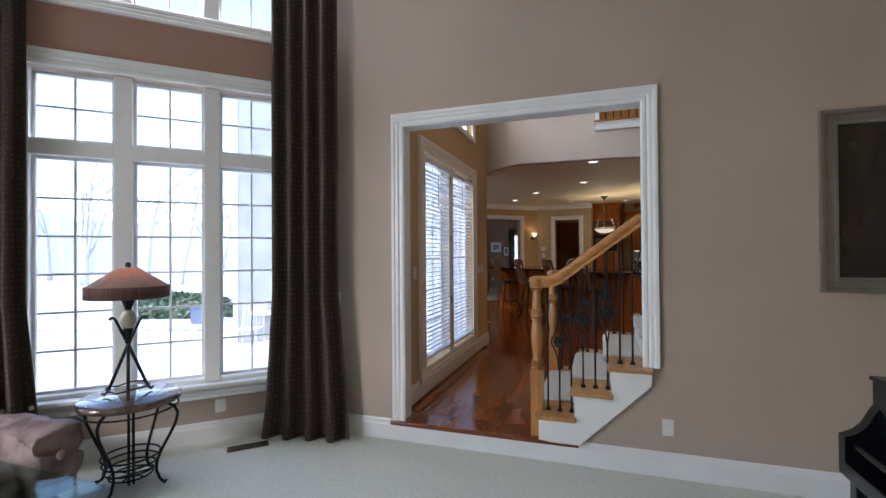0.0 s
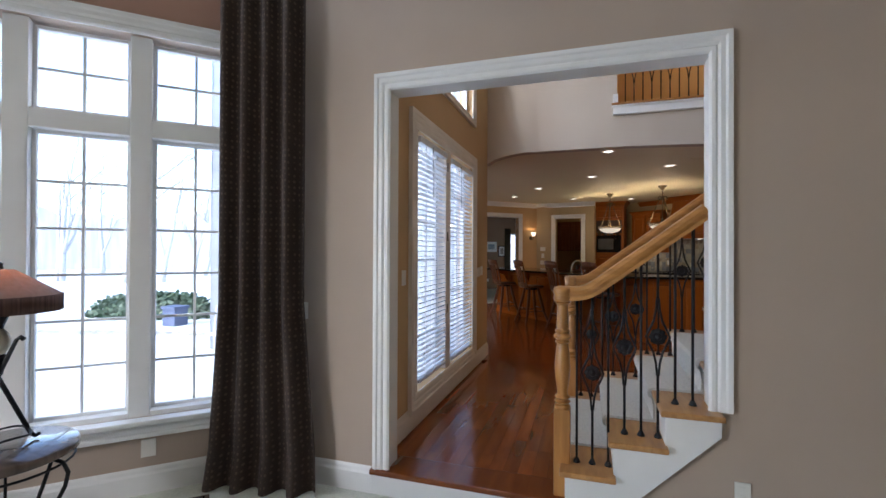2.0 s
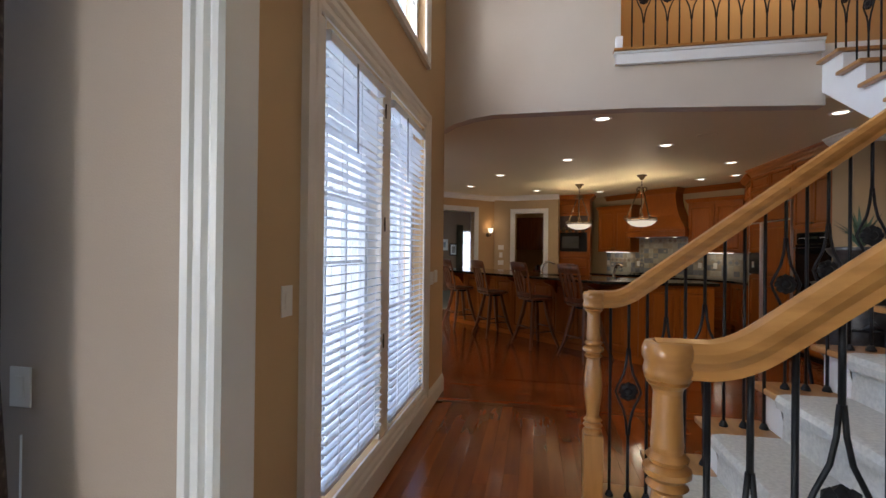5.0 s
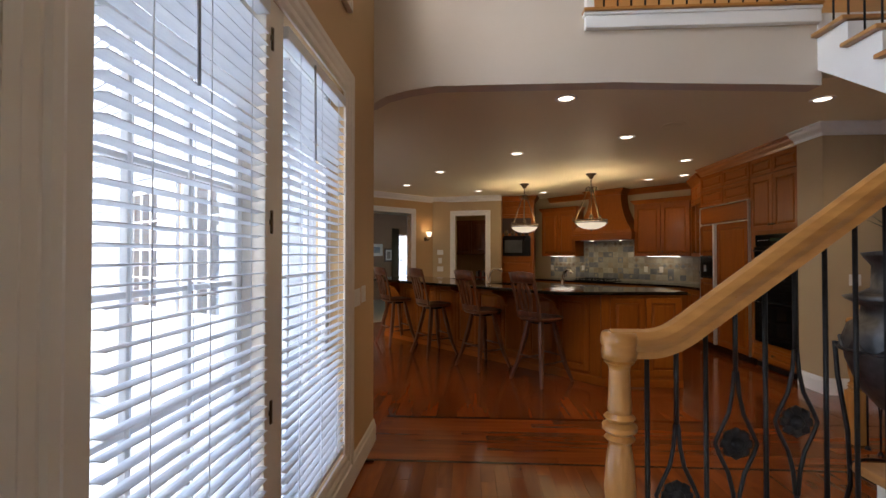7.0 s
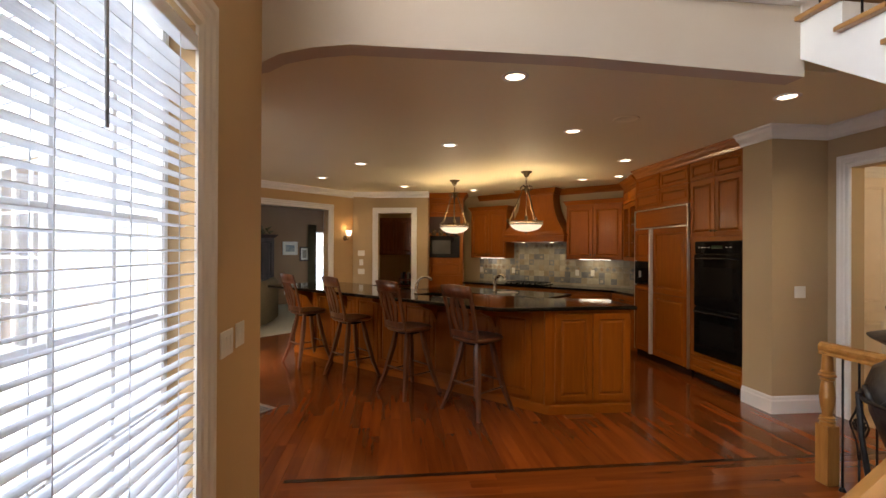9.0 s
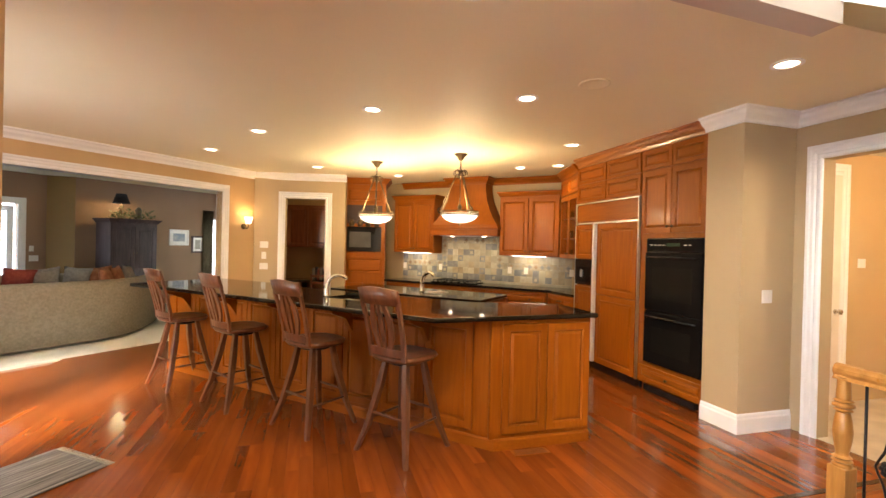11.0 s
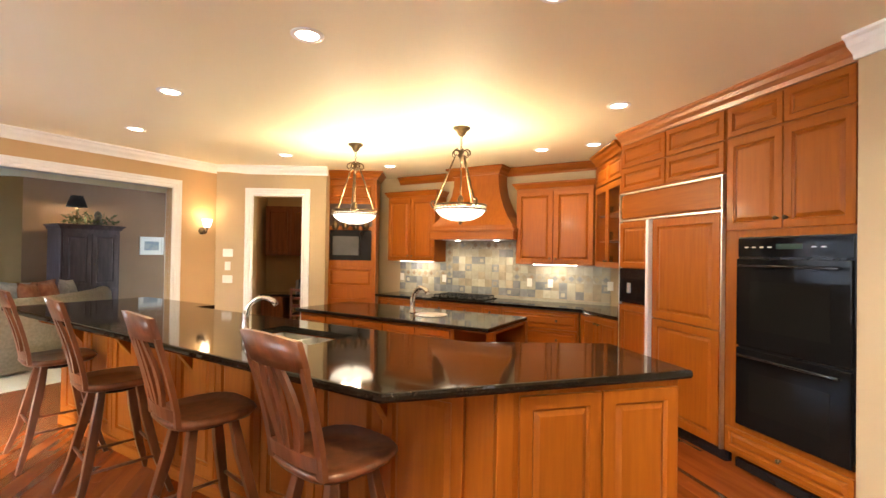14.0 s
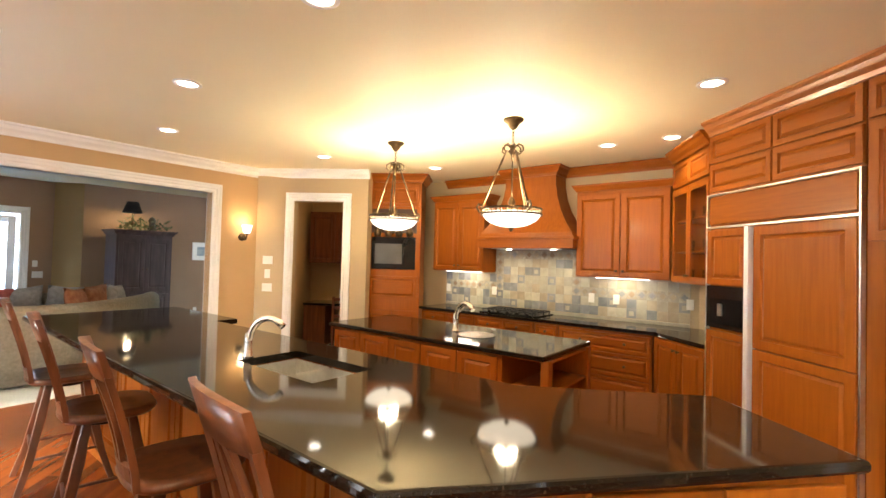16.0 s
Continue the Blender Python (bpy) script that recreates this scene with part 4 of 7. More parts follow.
def base_unit(u0, u1, kind, label):
    c = cabinet("base_cabinet", K @ at(u0, BV, 0), u1 - u0, 0.89, 0.60, label, toe=0.10, group="range wall base cabinets")
    w = u1 - u0
    if kind == "drawers":
        for z, h in ((0.13, 0.25), (0.395, 0.25), (0.66, 0.20)):
            d = part("drawer", panel_door(w - 0.03, h, 0.035), CHERRYH, c, m=Matrix.Translation((0.015, 0, z)))
            for x in (0.25 * w, 0.75 * w - 0.03):
                knob(d, x, h / 2)
    else:
        n_ = 2 if w > 0.5 else 1
        dw = (w - 0.03) / n_
        for i in range(n_):
            d = part("drawer", panel_door(dw - 0.006, 0.15, 0.03), CHERRYH, c, m=Matrix.Translation((0.015 + i * dw, 0, 0.72)))
            knob(d, dw / 2, 0.075)
            door(c, 0.015 + i * dw, 0.13, dw - 0.006, 0.575, "r" if i == 0 and n_ == 2 else "l", knob_z="high")
    return c


base_unit(-9.68, -8.75, "doors", "cherry base cabinet with drawers over doors")
base_unit(-8.74, -7.86, "doors", "cherry base cabinet under the cooktop")
base_unit(-7.85, -7.55, "doors", "narrow cherry base cabinet")
base_unit(-7.54, -6.50, "drawers", "cherry base cabinet of three wide drawers")
g0, g1 = ki @ Vector((2.90, 11.27, 0)), ki @ Vector((3.55, 11.27, 0))
slab("range_counter", [(-9.72, BV - 0.03), (-6.47, BV - 0.03), (g0.x, g0.y), (g1.x, g1.y), (-5.85, 11.19), (-9.72, 11.19)], 0.89, 0.93, K, "polished black-brown granite counter along the range wall")
# angled corner base and glass cabinet
A0, A1 = K @ Vector((-6.48, BV, 0)), Vector((2.90, 11.27, 0))
ang = math.degrees(math.atan2(A1.y - A0.y, A1.x - A0.x))
aw = (A1 - A0).length
c = cabinet("corner_base_cabinet", Matrix.Translation((A0.x, A0.y, 0)) @ pose(0, 0, 0, 0, 0, ang), aw - 0.01, 0.89, 0.5, "angled cherry corner base cabinet with two doors", toe=0.10)
for i in range(2):
    door(c, 0.02 + i * (aw - 0.05) / 2, 0.13, (aw - 0.05) / 2 - 0.006, 0.74, "r" if i == 0 else "l", knob_z="high")
U0, U1 = K @ Vector((-6.37, 10.86, 0)), Vector((2.90, 11.26, 0))
ang = math.degrees(math.atan2(U1.y - U0.y, U1.x - U0.x))
uw = (U1 - U0).length
c = thing("glass_cabinet", Matrix.Translation((U0.x, U0.y, 0)) @ pose(0, 0, 0, 0, 0, ang), "cherry corner wall cabinet with glass doors", "cabinet")
bm = B_()
box(bm, (0, 0, 1.45), (0.018, 0.34, 2.72))
box(bm, (uw - 0.018, 0, 1.45), (uw, 0.34, 2.72))
box(bm, (0.018, 0, 1.45), (uw - 0.018, 0.34, 1.47))
box(bm, (0.018, 0, 2.46), (uw - 0.018, 0.34, 2.72))
box(bm, (0.018, 0.325, 1.47), (uw - 0.018, 0.34, 2.46))
for z in (1.76, 2.08):
    box(bm, (0.018, 0.03, z), (uw - 0.018, 0.325, z + 0.015))
part("body", bm, CHERRY, c)
dw = uw / 2 - 0.008
for i in range(2):
    bm = B_()
    x = 0.006 + i * (uw / 2)
    for lo, hi in (((x, -0.02, 1.46), (x + 0.05, 0, 2.43)), ((x + dw - 0.05, -0.02, 1.46), (x + dw, 0, 2.43)), ((x + 0.05, -0.02, 1.46), (x + dw - 0.05, 0, 1.52)), ((x + 0.05, -0.02, 2.36), (x + dw - 0.05, 0, 2.43))):
        box(bm, lo, hi, 0.003)
    d = part("door", bm, CHERRY, c)
    bm = B_()
    box(bm, (x + 0.05, -0.012, 1.52), (x + dw - 0.05, -0.008, 2.36))
    part("pane", bm, PANE, d).visible_shadow = False
    knob(d, x + (dw - 0.025 if i == 0 else 0.025), 1.53)
    part("door_top", panel_door(dw, 0.24, 0.04), CHERRY, c, m=Matrix.Translation((x, 0, 2.45)))
TUMBLER = glass_mat("clear_tumbler_glass", (0.85, 0.9, 0.92))
for k in range(9):
    bm = B_()
    lathe(bm, [(0.0, 0.0), (0.03, 0.0), (0.036, 0.12), (0.033, 0.12), (0.028, 0.006), (0.0, 0.006)], 12)
    solid("drinking_glass", bm, TUMBLER, "clear drinking glass on a cabinet shelf", "glass", c.matrix_basis @ at(0.09 + (k % 3) * (uw - 0.18) / 2, 0.15, (1.472, 1.777, 2.097)[k // 3]), "cabinet glasses")
bm = B_()
sweep(bm, [(0, 0, 2.84), (uw, 0, 2.84)], WOODCROWN)
box(bm, (0, 0, 2.70), (uw, 0.3, 2.84))
part("crown", bm, CHERRYH, c)


def upper(u0, u1, label):
    c = thing("wall_cabinet", K @ at(u0, 10.86, 0), label, "cabinet", "range wall cabinets")
    w = u1 - u0
    bm = B_()
    box(bm, (0, 0, 1.46), (w, 0.325, 2.50), 0.002)
    part("body", bm, CHERRY, c)
    for i in range(2):
        door(c, 0.012 + i * w / 2, 1.475, w / 2 - 0.018, 0.98, "r" if i == 0 else "l", knob_z="low")
    bm = B_()
    sweep(bm, [(0, 0.32, 2.58), (0, 0, 2.58), (w, 0, 2.58), (w, 0.32, 2.58)], [(0, 0), (0.055, 0), (0.05, -0.02), (0.03, -0.045), (0.012, -0.08), (0, -0.08)])
    box(bm, (0, 0, 2.50), (w, 0.32, 2.58))
    part("crown", bm, CHERRYH, c)
    return c


upper(-9.72, -8.80, "cherry wall cabinet with two raised-panel doors")
upper(-7.46, -6.40, "cherry wall cabinet with two raised-panel doors")
bm = B_()
sweep(bm, [(-9.72, 11.19, CEIL - 0.01), (-6.3, 11.19, CEIL - 0.01)], WOODCROWN)
structure("trim_crown_range", bm, CHERRYH, "cherry crown moulding along the range wall", "trim", K)
hood = thing("range_hood", K @ at(-8.12, 10.72, 0), "tall curved cherry range hood with a mantel shelf", "range hood")
bm = B_()
prof = [(0.66, 1.95), (0.655, 2.0), (0.56, 2.12), (0.47, 2.28), (0.40, 2.46), (0.37, 2.62), (0.365, 2.78)]
rows_ = []
for hw, z in prof:
    dd = 0.0 + (0.66 - hw) * 0.55
    rows_.append([bm.verts.new(p) for p in ((-hw, 0.47, z), (-hw, dd, z), (hw, dd, z), (hw, 0.47, z))])
for a, b in zip(rows_, rows_[1:]):
    for k in range(3):
        bm.faces.new([a[k], a[k + 1], b[k + 1], b[k]]).smooth = False
bm.faces.new(rows_[-1])
part("canopy", bm, CHERRY, hood)
bm = B_()
box(bm, (-0.68, -0.02, 1.80), (0.68, 0.47, 1.92), 0.005)
box(bm, (-0.70, -0.04, 1.915), (0.70, 0.47, 1.955), 0.008)
part("mantel", bm, CHERRYH, hood)
bm = B_()
sweep(bm, [(-0.365, 0.47, 2.87), (-0.365, 0.16, 2.87), (0.365, 0.16, 2.87), (0.365, 0.47, 2.87)], WOODCROWN)
box(bm, (-0.365, 0.16, 2.74), (0.365, 0.47, 2.87))
part("crown", bm, CHERRYH, hood)
bm = B_()
box(bm, (-0.5, 0.05, 1.792), (0.5, 0.42, 1.80))
part("vent_liner", bm, STEEL, hood, "steel vent liner")
ct = thing("cooktop", K @ at(-8.72, 10.62, 0.93), "black gas cooktop with iron grates", "cooktop")
bm = B_()
box(bm, (0, 0.02, 0.0), (0.86, 0.50, 0.012), 0.004)
part("plate", bm, BLACK, ct)
for i in range(3):
    bm = B_()
    x = 0.03 + i * 0.275
    for y in (0.06, 0.26, 0.46):
        box(bm, (x, y - 0.006, 0.04), (x + 0.25, y + 0.006, 0.052))
    for dx in (0.0, 0.08, 0.16, 0.24):
        box(bm, (x + dx, 0.06, 0.036), (x + dx + 0.01, 0.46, 0.048))
        for y in (0.06, 0.45):
            box(bm, (x + dx, y, 0.010), (x + dx + 0.01, y + 0.01, 0.04))
    part("grate", bm, IRON, ct)
for i in range(5):
    bm = B_()
    lathe(bm, [(0.018, 0.012), (0.018, 0.03), (0.014, 0.034), (0.0, 0.034)], 10, (0.15 + i * 0.14, 0.035, 0))
    part("control_knob", bm, BLACK, ct)

# tall oven-side cabinet with the microwave
TM = Matrix.Translation((-0.20, 14.50, 0)) @ pose(0, 0, 0, 0, 0, -12)
tw = 0.80
tc_ = cabinet("microwave_cabinet", TM, tw, 2.77, 0.50, "tall cherry cabinet holding a microwave", toe=0.10)
door(tc_, 0.02, 0.13, tw / 2 - 0.025, 0.72, "r", knob_z="high")
door(tc_, tw / 2 + 0.005, 0.13, tw / 2 - 0.025, 0.72, "l", knob_z="high")
part("panel", panel_door(tw - 0.06, 0.34, 0.05), CHERRYH, tc_, m=Matrix.Translation((0.03, 0, 1.02)))
part("panel", panel_door(tw - 0.06, 0.30, 0.05), CHERRYH, tc_, m=Matrix.Translation((0.03, 0, 2.40)))
# flat dark sheet: the niche's shade is painted, with no recess behind
bm = B_()
box(bm, (0.06, -0.004, 2.0), (tw - 0.06, 0.001, 2.36))
part("niche", bm, mat("niche_shade_brown", (0.04, 0.016, 0.008), (0.06, 0.022, 0.01), 0.5), tc_)
bm = B_()
sweep(bm, [(0, 0.5, CEIL), (0, 0, CEIL), (tw, 0, CEIL), (tw, 0.5, CEIL)], WOODCROWN)
box(bm, (0, 0, 2.74), (tw, 0.5, CEIL - 0.002))
part("crown", bm, CHERRYH, tc_)
mw = thing("microwave", TM @ at(0.07, 0.0, 1.46), "black built-in microwave oven", "microwave")
bm = B_()
box(bm, (0, -0.03, 0.0), (0.66, 0.0, 0.48), 0.006)
part("body", bm, BLACK, mw)
bm = B_()
box(bm, (0.05, -0.038, 0.08), (0.46, -0.03, 0.38), 0.004)
part("door_window", bm, mat("grey_microwave_glass", (0.08, 0.08, 0.08), (0.11, 0.11, 0.11), 0.12, scale=3), mw)
bm = B_()
tube(bm, [(0.49, -0.05, 0.07), (0.49, -0.05, 0.40)], 0.009, 8)
part("handle", bm, BLACK, mw)

# east run: refrigerator, ovens, tall cabinets
EM = at(2.88, 0, 0, -90)


def em(y, z=0.0):
    return at(2.88, y, z, -90)


fr = thing("refrigerator", em(11.24), "built-in refrigerator with cherry panels and steel trim", "refrigerator")
FWD = 11.24 - 9.935
bm = B_()
box(bm, (0, 0.0, 0.10), (FWD, 0.65, 2.245))
part("body", bm, CHERRY, fr)
bm = B_()
box(bm, (0, 0.02, 0.0), (FWD, 0.6, 0.10))
part("toe_grille", bm, BLACK, fr)
sp = 11.24 - 10.77
d1 = part("freezer_door", panel_door(sp - 0.02, 0.46, 0.055, 0.03), CHERRY, fr, m=Matrix.Translation((0.012, -0.004, 1.475)))
part("freezer_panel", panel_door(sp - 0.02, 0.98, 0.055, 0.03), CHERRY, fr, m=Matrix.Translation((0.012, -0.004, 0.11)))
dw = FWD - sp - 0.07
d2 = part("fridge_door", panel_door(dw, 0.92, 0.07, 0.03), CHERRY, fr, m=Matrix.Translation((sp + 0.04, -0.004, 1.02)))
part("fridge_panel", panel_door(dw, 0.90, 0.07, 0.03), CHERRY, fr, m=Matrix.Translation((sp + 0.04, -0.004, 0.11)))
bm = B_()
box(bm, (0.03, -0.03, 1.985), (FWD - 0.03, 0.0, 2.215), 0.004)
part("top_grille_panel", bm, CHERRYH, fr)
bm = B_()
for lo, hi in (((0.0, -0.036, 0.10), (0.012, 0.0, 2.245)), ((FWD - 0.014, -0.036, 0.10), (FWD, 0.0, 2.245)), ((0.012, -0.036, 2.231), (FWD - 0.014, 0.0, 2.245)), ((0.012, -0.036, 1.952), (FWD - 0.014, 0.0, 1.968))):
    box(bm, lo, hi, 0.003)
part("trim_frame", bm, STEEL, fr, "polished steel trim")
# steel handle; a window's reflection is painted in as near-white, barely metallic colour
bm = B_()
box(bm, (sp - 0.006, -0.075, 0.11), (sp + 0.036, -0.004, 1.945), 0.008)
part("handle_bar", bm, mat("pale_gleam_steel", (0.80, 0.80, 0.80), (0.86, 0.86, 0.86), 0.45, metal=0.35, scale=40, stretch=(8, 8, 1)), fr, "full-height steel handle")
bm = B_()
box(bm, (0.018, -0.038, 1.115), (sp - 0.012, -0.002, 1.465), 0.004)
disp = part("ice_dispenser", bm, BLACK, fr, "black ice and water dispenser")
bm = B_()
box(bm, (0.06, -0.042, 1.15), (sp - 0.06, -0.038, 1.36), 0.002)
part("recess", bm, BLACKG, disp)
bm = B_()
box(bm, (0.17, -0.06, 1.22), (0.21, -0.042, 1.32), 0.003)
part("lever", bm, STEEL, disp)
c = thing("bridge_cabinet", em(11.24), "cherry cabinets over the refrigerator", "cabinet")
bm = B_()
box(bm, (0, 0.0, 2.25), (FWD, 0.65, 2.77), 0.002)
part("body", bm, CHERRY, c)
for i in range(2):
    for z in (2.265, 2.515):
        part("door", panel_door(FWD / 2 - 0.016, 0.235, 0.045), CHERRYH, c, m=Matrix.Translation((0.008 + i * FWD / 2, 0, z)))
OW = 9.93 - 8.995
c = cabinet("oven_cabinet", em(9.93), OW, 2.77, 0.65, "tall cherry cabinet housing the double oven", toe=0.10)
bm = B_()
box(bm, (0.10, -0.002, 0.02), (OW - 0.12, 0.06, 0.085))
part("floor_vent", bm, BLACK, c)
dr = part("drawer", panel_door(OW - 0.04, 0.17, 0.035), CHERRYH, c, m=Matrix.Translation((0.02, 0, 0.13)))
knob(dr, (OW - 0.04) / 2, 0.085)
for i in range(2):
    door(c, 0.02 + i * (OW - 0.03) / 2, 1.80, (OW - 0.03) / 2 - 0.008, 0.70, "r" if i == 0 else "l", knob_z="low")
    part("door_top", panel_door((OW - 0.03) / 2 - 0.008, 0.225, 0.045), CHERRYH, c, m=Matrix.Translation((0.02 + i * (OW - 0.03) / 2, 0, 2.52)))
bm = B_()
sweep(bm, [(2.9, 11.24, CEIL), (2.88, 11.24, CEIL), (2.88, 8.995, CEIL), (3.5, 8.995, CEIL)][1:3], WOODCROWN)
box(bm, (2.88, 8.995, 2.76), (3.5, 11.24, CEIL - 0.002))
structure("trim_crown_east", bm, mat("cherry_crown_wood", (0.33, 0.110, 0.028), (0.46, 0.175, 0.048), 0.33, scale=3.5, stretch=(7, 0.55, 7), coat=0.25), "cherry crown moulding over the tall cabinets", "trim")
ov = thing("double_oven", em(9.93), "black glass double wall oven", "oven")
o0, o1 = 0.135, OW - 0.012
bm = B_()
box(bm, (o0, -0.022, 0.35), (o1, 0.0, 1.745), 0.004)
part("body", bm, BLACK, ov)
bm = B_()
box(bm, (o0 + 0.004, -0.034, 1.60), (o1 - 0.004, -0.022, 1.735), 0.005)
cp = part("control_panel", bm, BLACKG, ov)
bm = B_()
box(bm, ((o0 + o1) / 2 - 0.09, -0.036, 1.655), ((o0 + o1) / 2 + 0.09, -0.034, 1.69))
part("display", bm, mat("dim_green_display", (0.02, 0.05, 0.03), None, 0.2), cp)
for i in range(10):
    x = o0 + 0.06 + i * 0.06
    if abs(x - (o0 + o1) / 2) > 0.1:
        bm = B_()
        box(bm, (x, -0.0352, 1.665), (x + 0.03, -0.034, 1.672))
        part("button_mark", bm, PLASTIC, cp)
for z0, z1 in ((0.945, 1.585), (0.36, 0.93)):
    bm = B_()
    box(bm, (o0 + 0.006, -0.05, z0), (o1 - 0.006, -0.022, z1), 0.006)
    d = part("oven_door", bm, BLACKG, ov)
    bm = B_()
    box(bm, (o0 + 0.12, -0.0525, z0 + 0.13), (o1 - 0.12, -0.05, z1 - 0.16), 0.001)
    part("door_window", bm, mat("oven_window_glass", (0.01, 0.009, 0.008), None, 0.03, spec=0.12) if z0 > 0.9 else bpy.data.materials["oven_window_glass"], d)
    bm = B_()
    tube(bm, [(o0 + 0.05, -0.085, z1 - 0.05), (o1 - 0.05, -0.085, z1 - 0.05)], 0.011, 8)
    for x in (o0 + 0.06, o1 - 0.06):
        tube(bm, [(x, -0.05, z1 - 0.05), (x, -0.085, z1 - 0.05)], 0.009, 6)
    part("handle", bm, BLACK, d)


# ---- bar stools ----
def bar_stool(m):
    """A swivel stool with splayed legs, a saddle seat and a bowed back of three pierced splats; it faces +y."""
    t = thing("bar_stool", m, "dark walnut swivel bar stool with pierced splat back", "stool", "stools at the bar")
    sz = 0.76
    bm = B_()
    n = 28
    rim0, rim1, rim2 = [], [], []
    for k in range(n):
        a = 2 * math.pi * k / n
        cx_, sy = math.cos(a), math.sin(a)
        r = 0.235 / (abs(cx_) ** 3.2 + abs(sy) ** 3.2) ** (1 / 3.2)
        rim0.append(bm.verts.new((0.90 * r * cx_, 0.88 * r * sy, sz - 0.045)))
        rim1.append(bm.verts.new((r * cx_, 0.97 * r * sy, sz - 0.018)))
        rim2.append(bm.verts.new((0.95 * r * cx_, 0.92 * r * sy, sz)))
    inner = [bm.verts.new((0.6 * v.co.x, 0.6 * v.co.y - 0.01, sz - 0.016)) for v in rim2]
    for a, b in ((rim0, rim1), (rim1, rim2), (rim2, inner)):
        for k in range(n):
            bm.faces.new([a[k], a[(k + 1) % n], b[(k + 1) % n], b[k]]).smooth = True
    bm.faces.new(rim0[::-1])
    bm.faces.new(inner).smooth = True
    part("seat", bm, STOOLW, t)
    bm = B_()
    lathe(bm, [(0.12, sz - 0.085), (0.13, sz - 0.08), (0.13, sz - 0.06), (0.10, sz - 0.045), (0.0, sz - 0.045)], 20)
    part("swivel_plate", bm, IRON, t)
    feet = []
    for sx in (-1, 1):
        for sy in (-1, 1):
            bm = B_()
            top, mid, bot = Vector((0.10 * sx, 0.10 * sy, sz - 0.05)), Vector((0.165 * sx, 0.165 * sy, 0.30)), Vector((0.255 * sx, 0.255 * sy, 0.0))
            w = [0.020, 0.026, 0.022, 0.016]
            pts = [top, top.lerp(mid, 0.5), mid.lerp(bot, 0.3), bot]
            rings = []
            for p, h in zip(pts, w):
                rings.append([bm.verts.new(p + Vector((a * h, b * h, 0))) for a, b in ((-1, -1), (1, -1), (1, 1), (-1, 1))])
            for r0, r1 in zip(rings, rings[1:]):
                for k in range(4):
                    bm.faces.new([r0[k], r0[(k + 1) % 4], r1[(k + 1) % 4], r1[k]])
            bm.faces.new(rings[0])
            bm.faces.new(rings[-1][::-1])
            bmesh.ops.bevel(bm, geom=bm.edges[:], offset=0.003, segments=1, affect="EDGES")
            part("leg", bm, STOOLW, t)
    for a, b, z in (((-1, -1), (1, -1), 0.30), ((-1, 1), (1, 1), 0.30), ((-1, -1), (-1, 1), 0.24), ((1, -1), (1, 1), 0.24)):
        bm = B_()
        k = 0.183 + (0.30 - z) * 0.25
        tube(bm, [(a[0] * k, a[1] * k, z), ((a[0] + b[0]) / 2 * k, (a[1] + b[1]) / 2 * k, z), (b[0] * k, b[1] * k, z)], [0.009, 0.011, 0.009], 8)
        part("stretcher", bm, STOOLW, t)
    # the back leans away from the bar
    def back(x, h):
        h = h * 1.22
        return Vector((x, -0.185 - 0.13 * (max(h, 0.0) / 0.5) ** 1.3 - 0.028 * (1 - (x / 0.2) ** 2), sz - 0.01 + h))

    def strip(bm, pts, w, d):
        rings = []
        for (x, h), ww in zip(pts, w):
            c_ = back(x, h)
            rings.append([bm.verts.new(c_ + Vector((a * ww, b * d, 0))) for a, b in ((-1, -1), (1, -1), (1, 1), (-1, 1))])
        for r0, r1 in zip(rings, rings[1:]):
            for k in range(4):
                bm.faces.new([r0[k], r0[(k + 1) % 4], r1[(k + 1) % 4], r1[k]])
        bm.faces.new(rings[0])
        bm.faces.new(rings[-1][::-1])
    for s in (-1, 1):
        bm = B_()
        strip(bm, [(s * (0.165 + 0.018 * i / 6), -0.01 + 0.36 * i / 6) for i in range(7)], [0.022, 0.020, 0.018, 0.017, 0.016, 0.016, 0.016], 0.012)
        part("back_post", bm, STOOLW, t)
    bm = B_()
    cols = []
    for i in range(9):
        x = -0.198 + 0.396 * i / 8
        up = 0.43 + 0.014 * (1 - (x / 0.198) ** 2)
        cols.append([bm.verts.new(back(x, h) + Vector((0, d, 0))) for h, d in ((0.335, -0.012), (up, -0.010), (up, 0.012), (0.335, 0.012))])
    for a, b in zip(cols, cols[1:]):
        for k in range(4):
            bm.faces.new([a[k], a[(k + 1) % 4], b[(k + 1) % 4], b[k]]).smooth = k in (0, 2)
    bm.faces.new(cols[0])
    bm.faces.new(cols[-1][::-1])
    part("crest_rail", bm, STOOLW, t)
    bm = B_()
    cols = []
    for i in range(7):
        x = -0.16 + 0.32 * i / 6
        cols.append([bm.verts.new(back(x, h) + Vector((0, d, 0))) for h, d in ((0.012, -0.012), (0.062, -0.012), (0.062, 0.012), (0.012, 0.012))])
    for a, b in zip(cols, cols[1:]):
        for k in range(4):
            bm.faces.new([a[k], a[(k + 1) % 4], b[(k + 1) % 4], b[k]])
    bm.faces.new(cols[0])
    bm.faces.new(cols[-1][::-1])
    part("lower_rail", bm, STOOLW, t)
    for s in (-1, 0, 1):
        bm = B_()
        pts, w = [], []
        for i in range(8):
            f = i / 7
            pts.append((s * (0.050 + 0.035 * math.sin(math.pi * f)), 0.055 + 0.29 * f))
            w.append((0.020 if s else 0.013) * (1 + (0.25 if s else 0.6) * math.sin(math.pi * f)))
        strip(bm, pts, w, 0.009)
        part("splat", bm, STOOLW, t)
    return t


# each stool's middle along the bar, and its turn
first = bar_stool(K @ at(-6.43, 6.31, 0, -8))
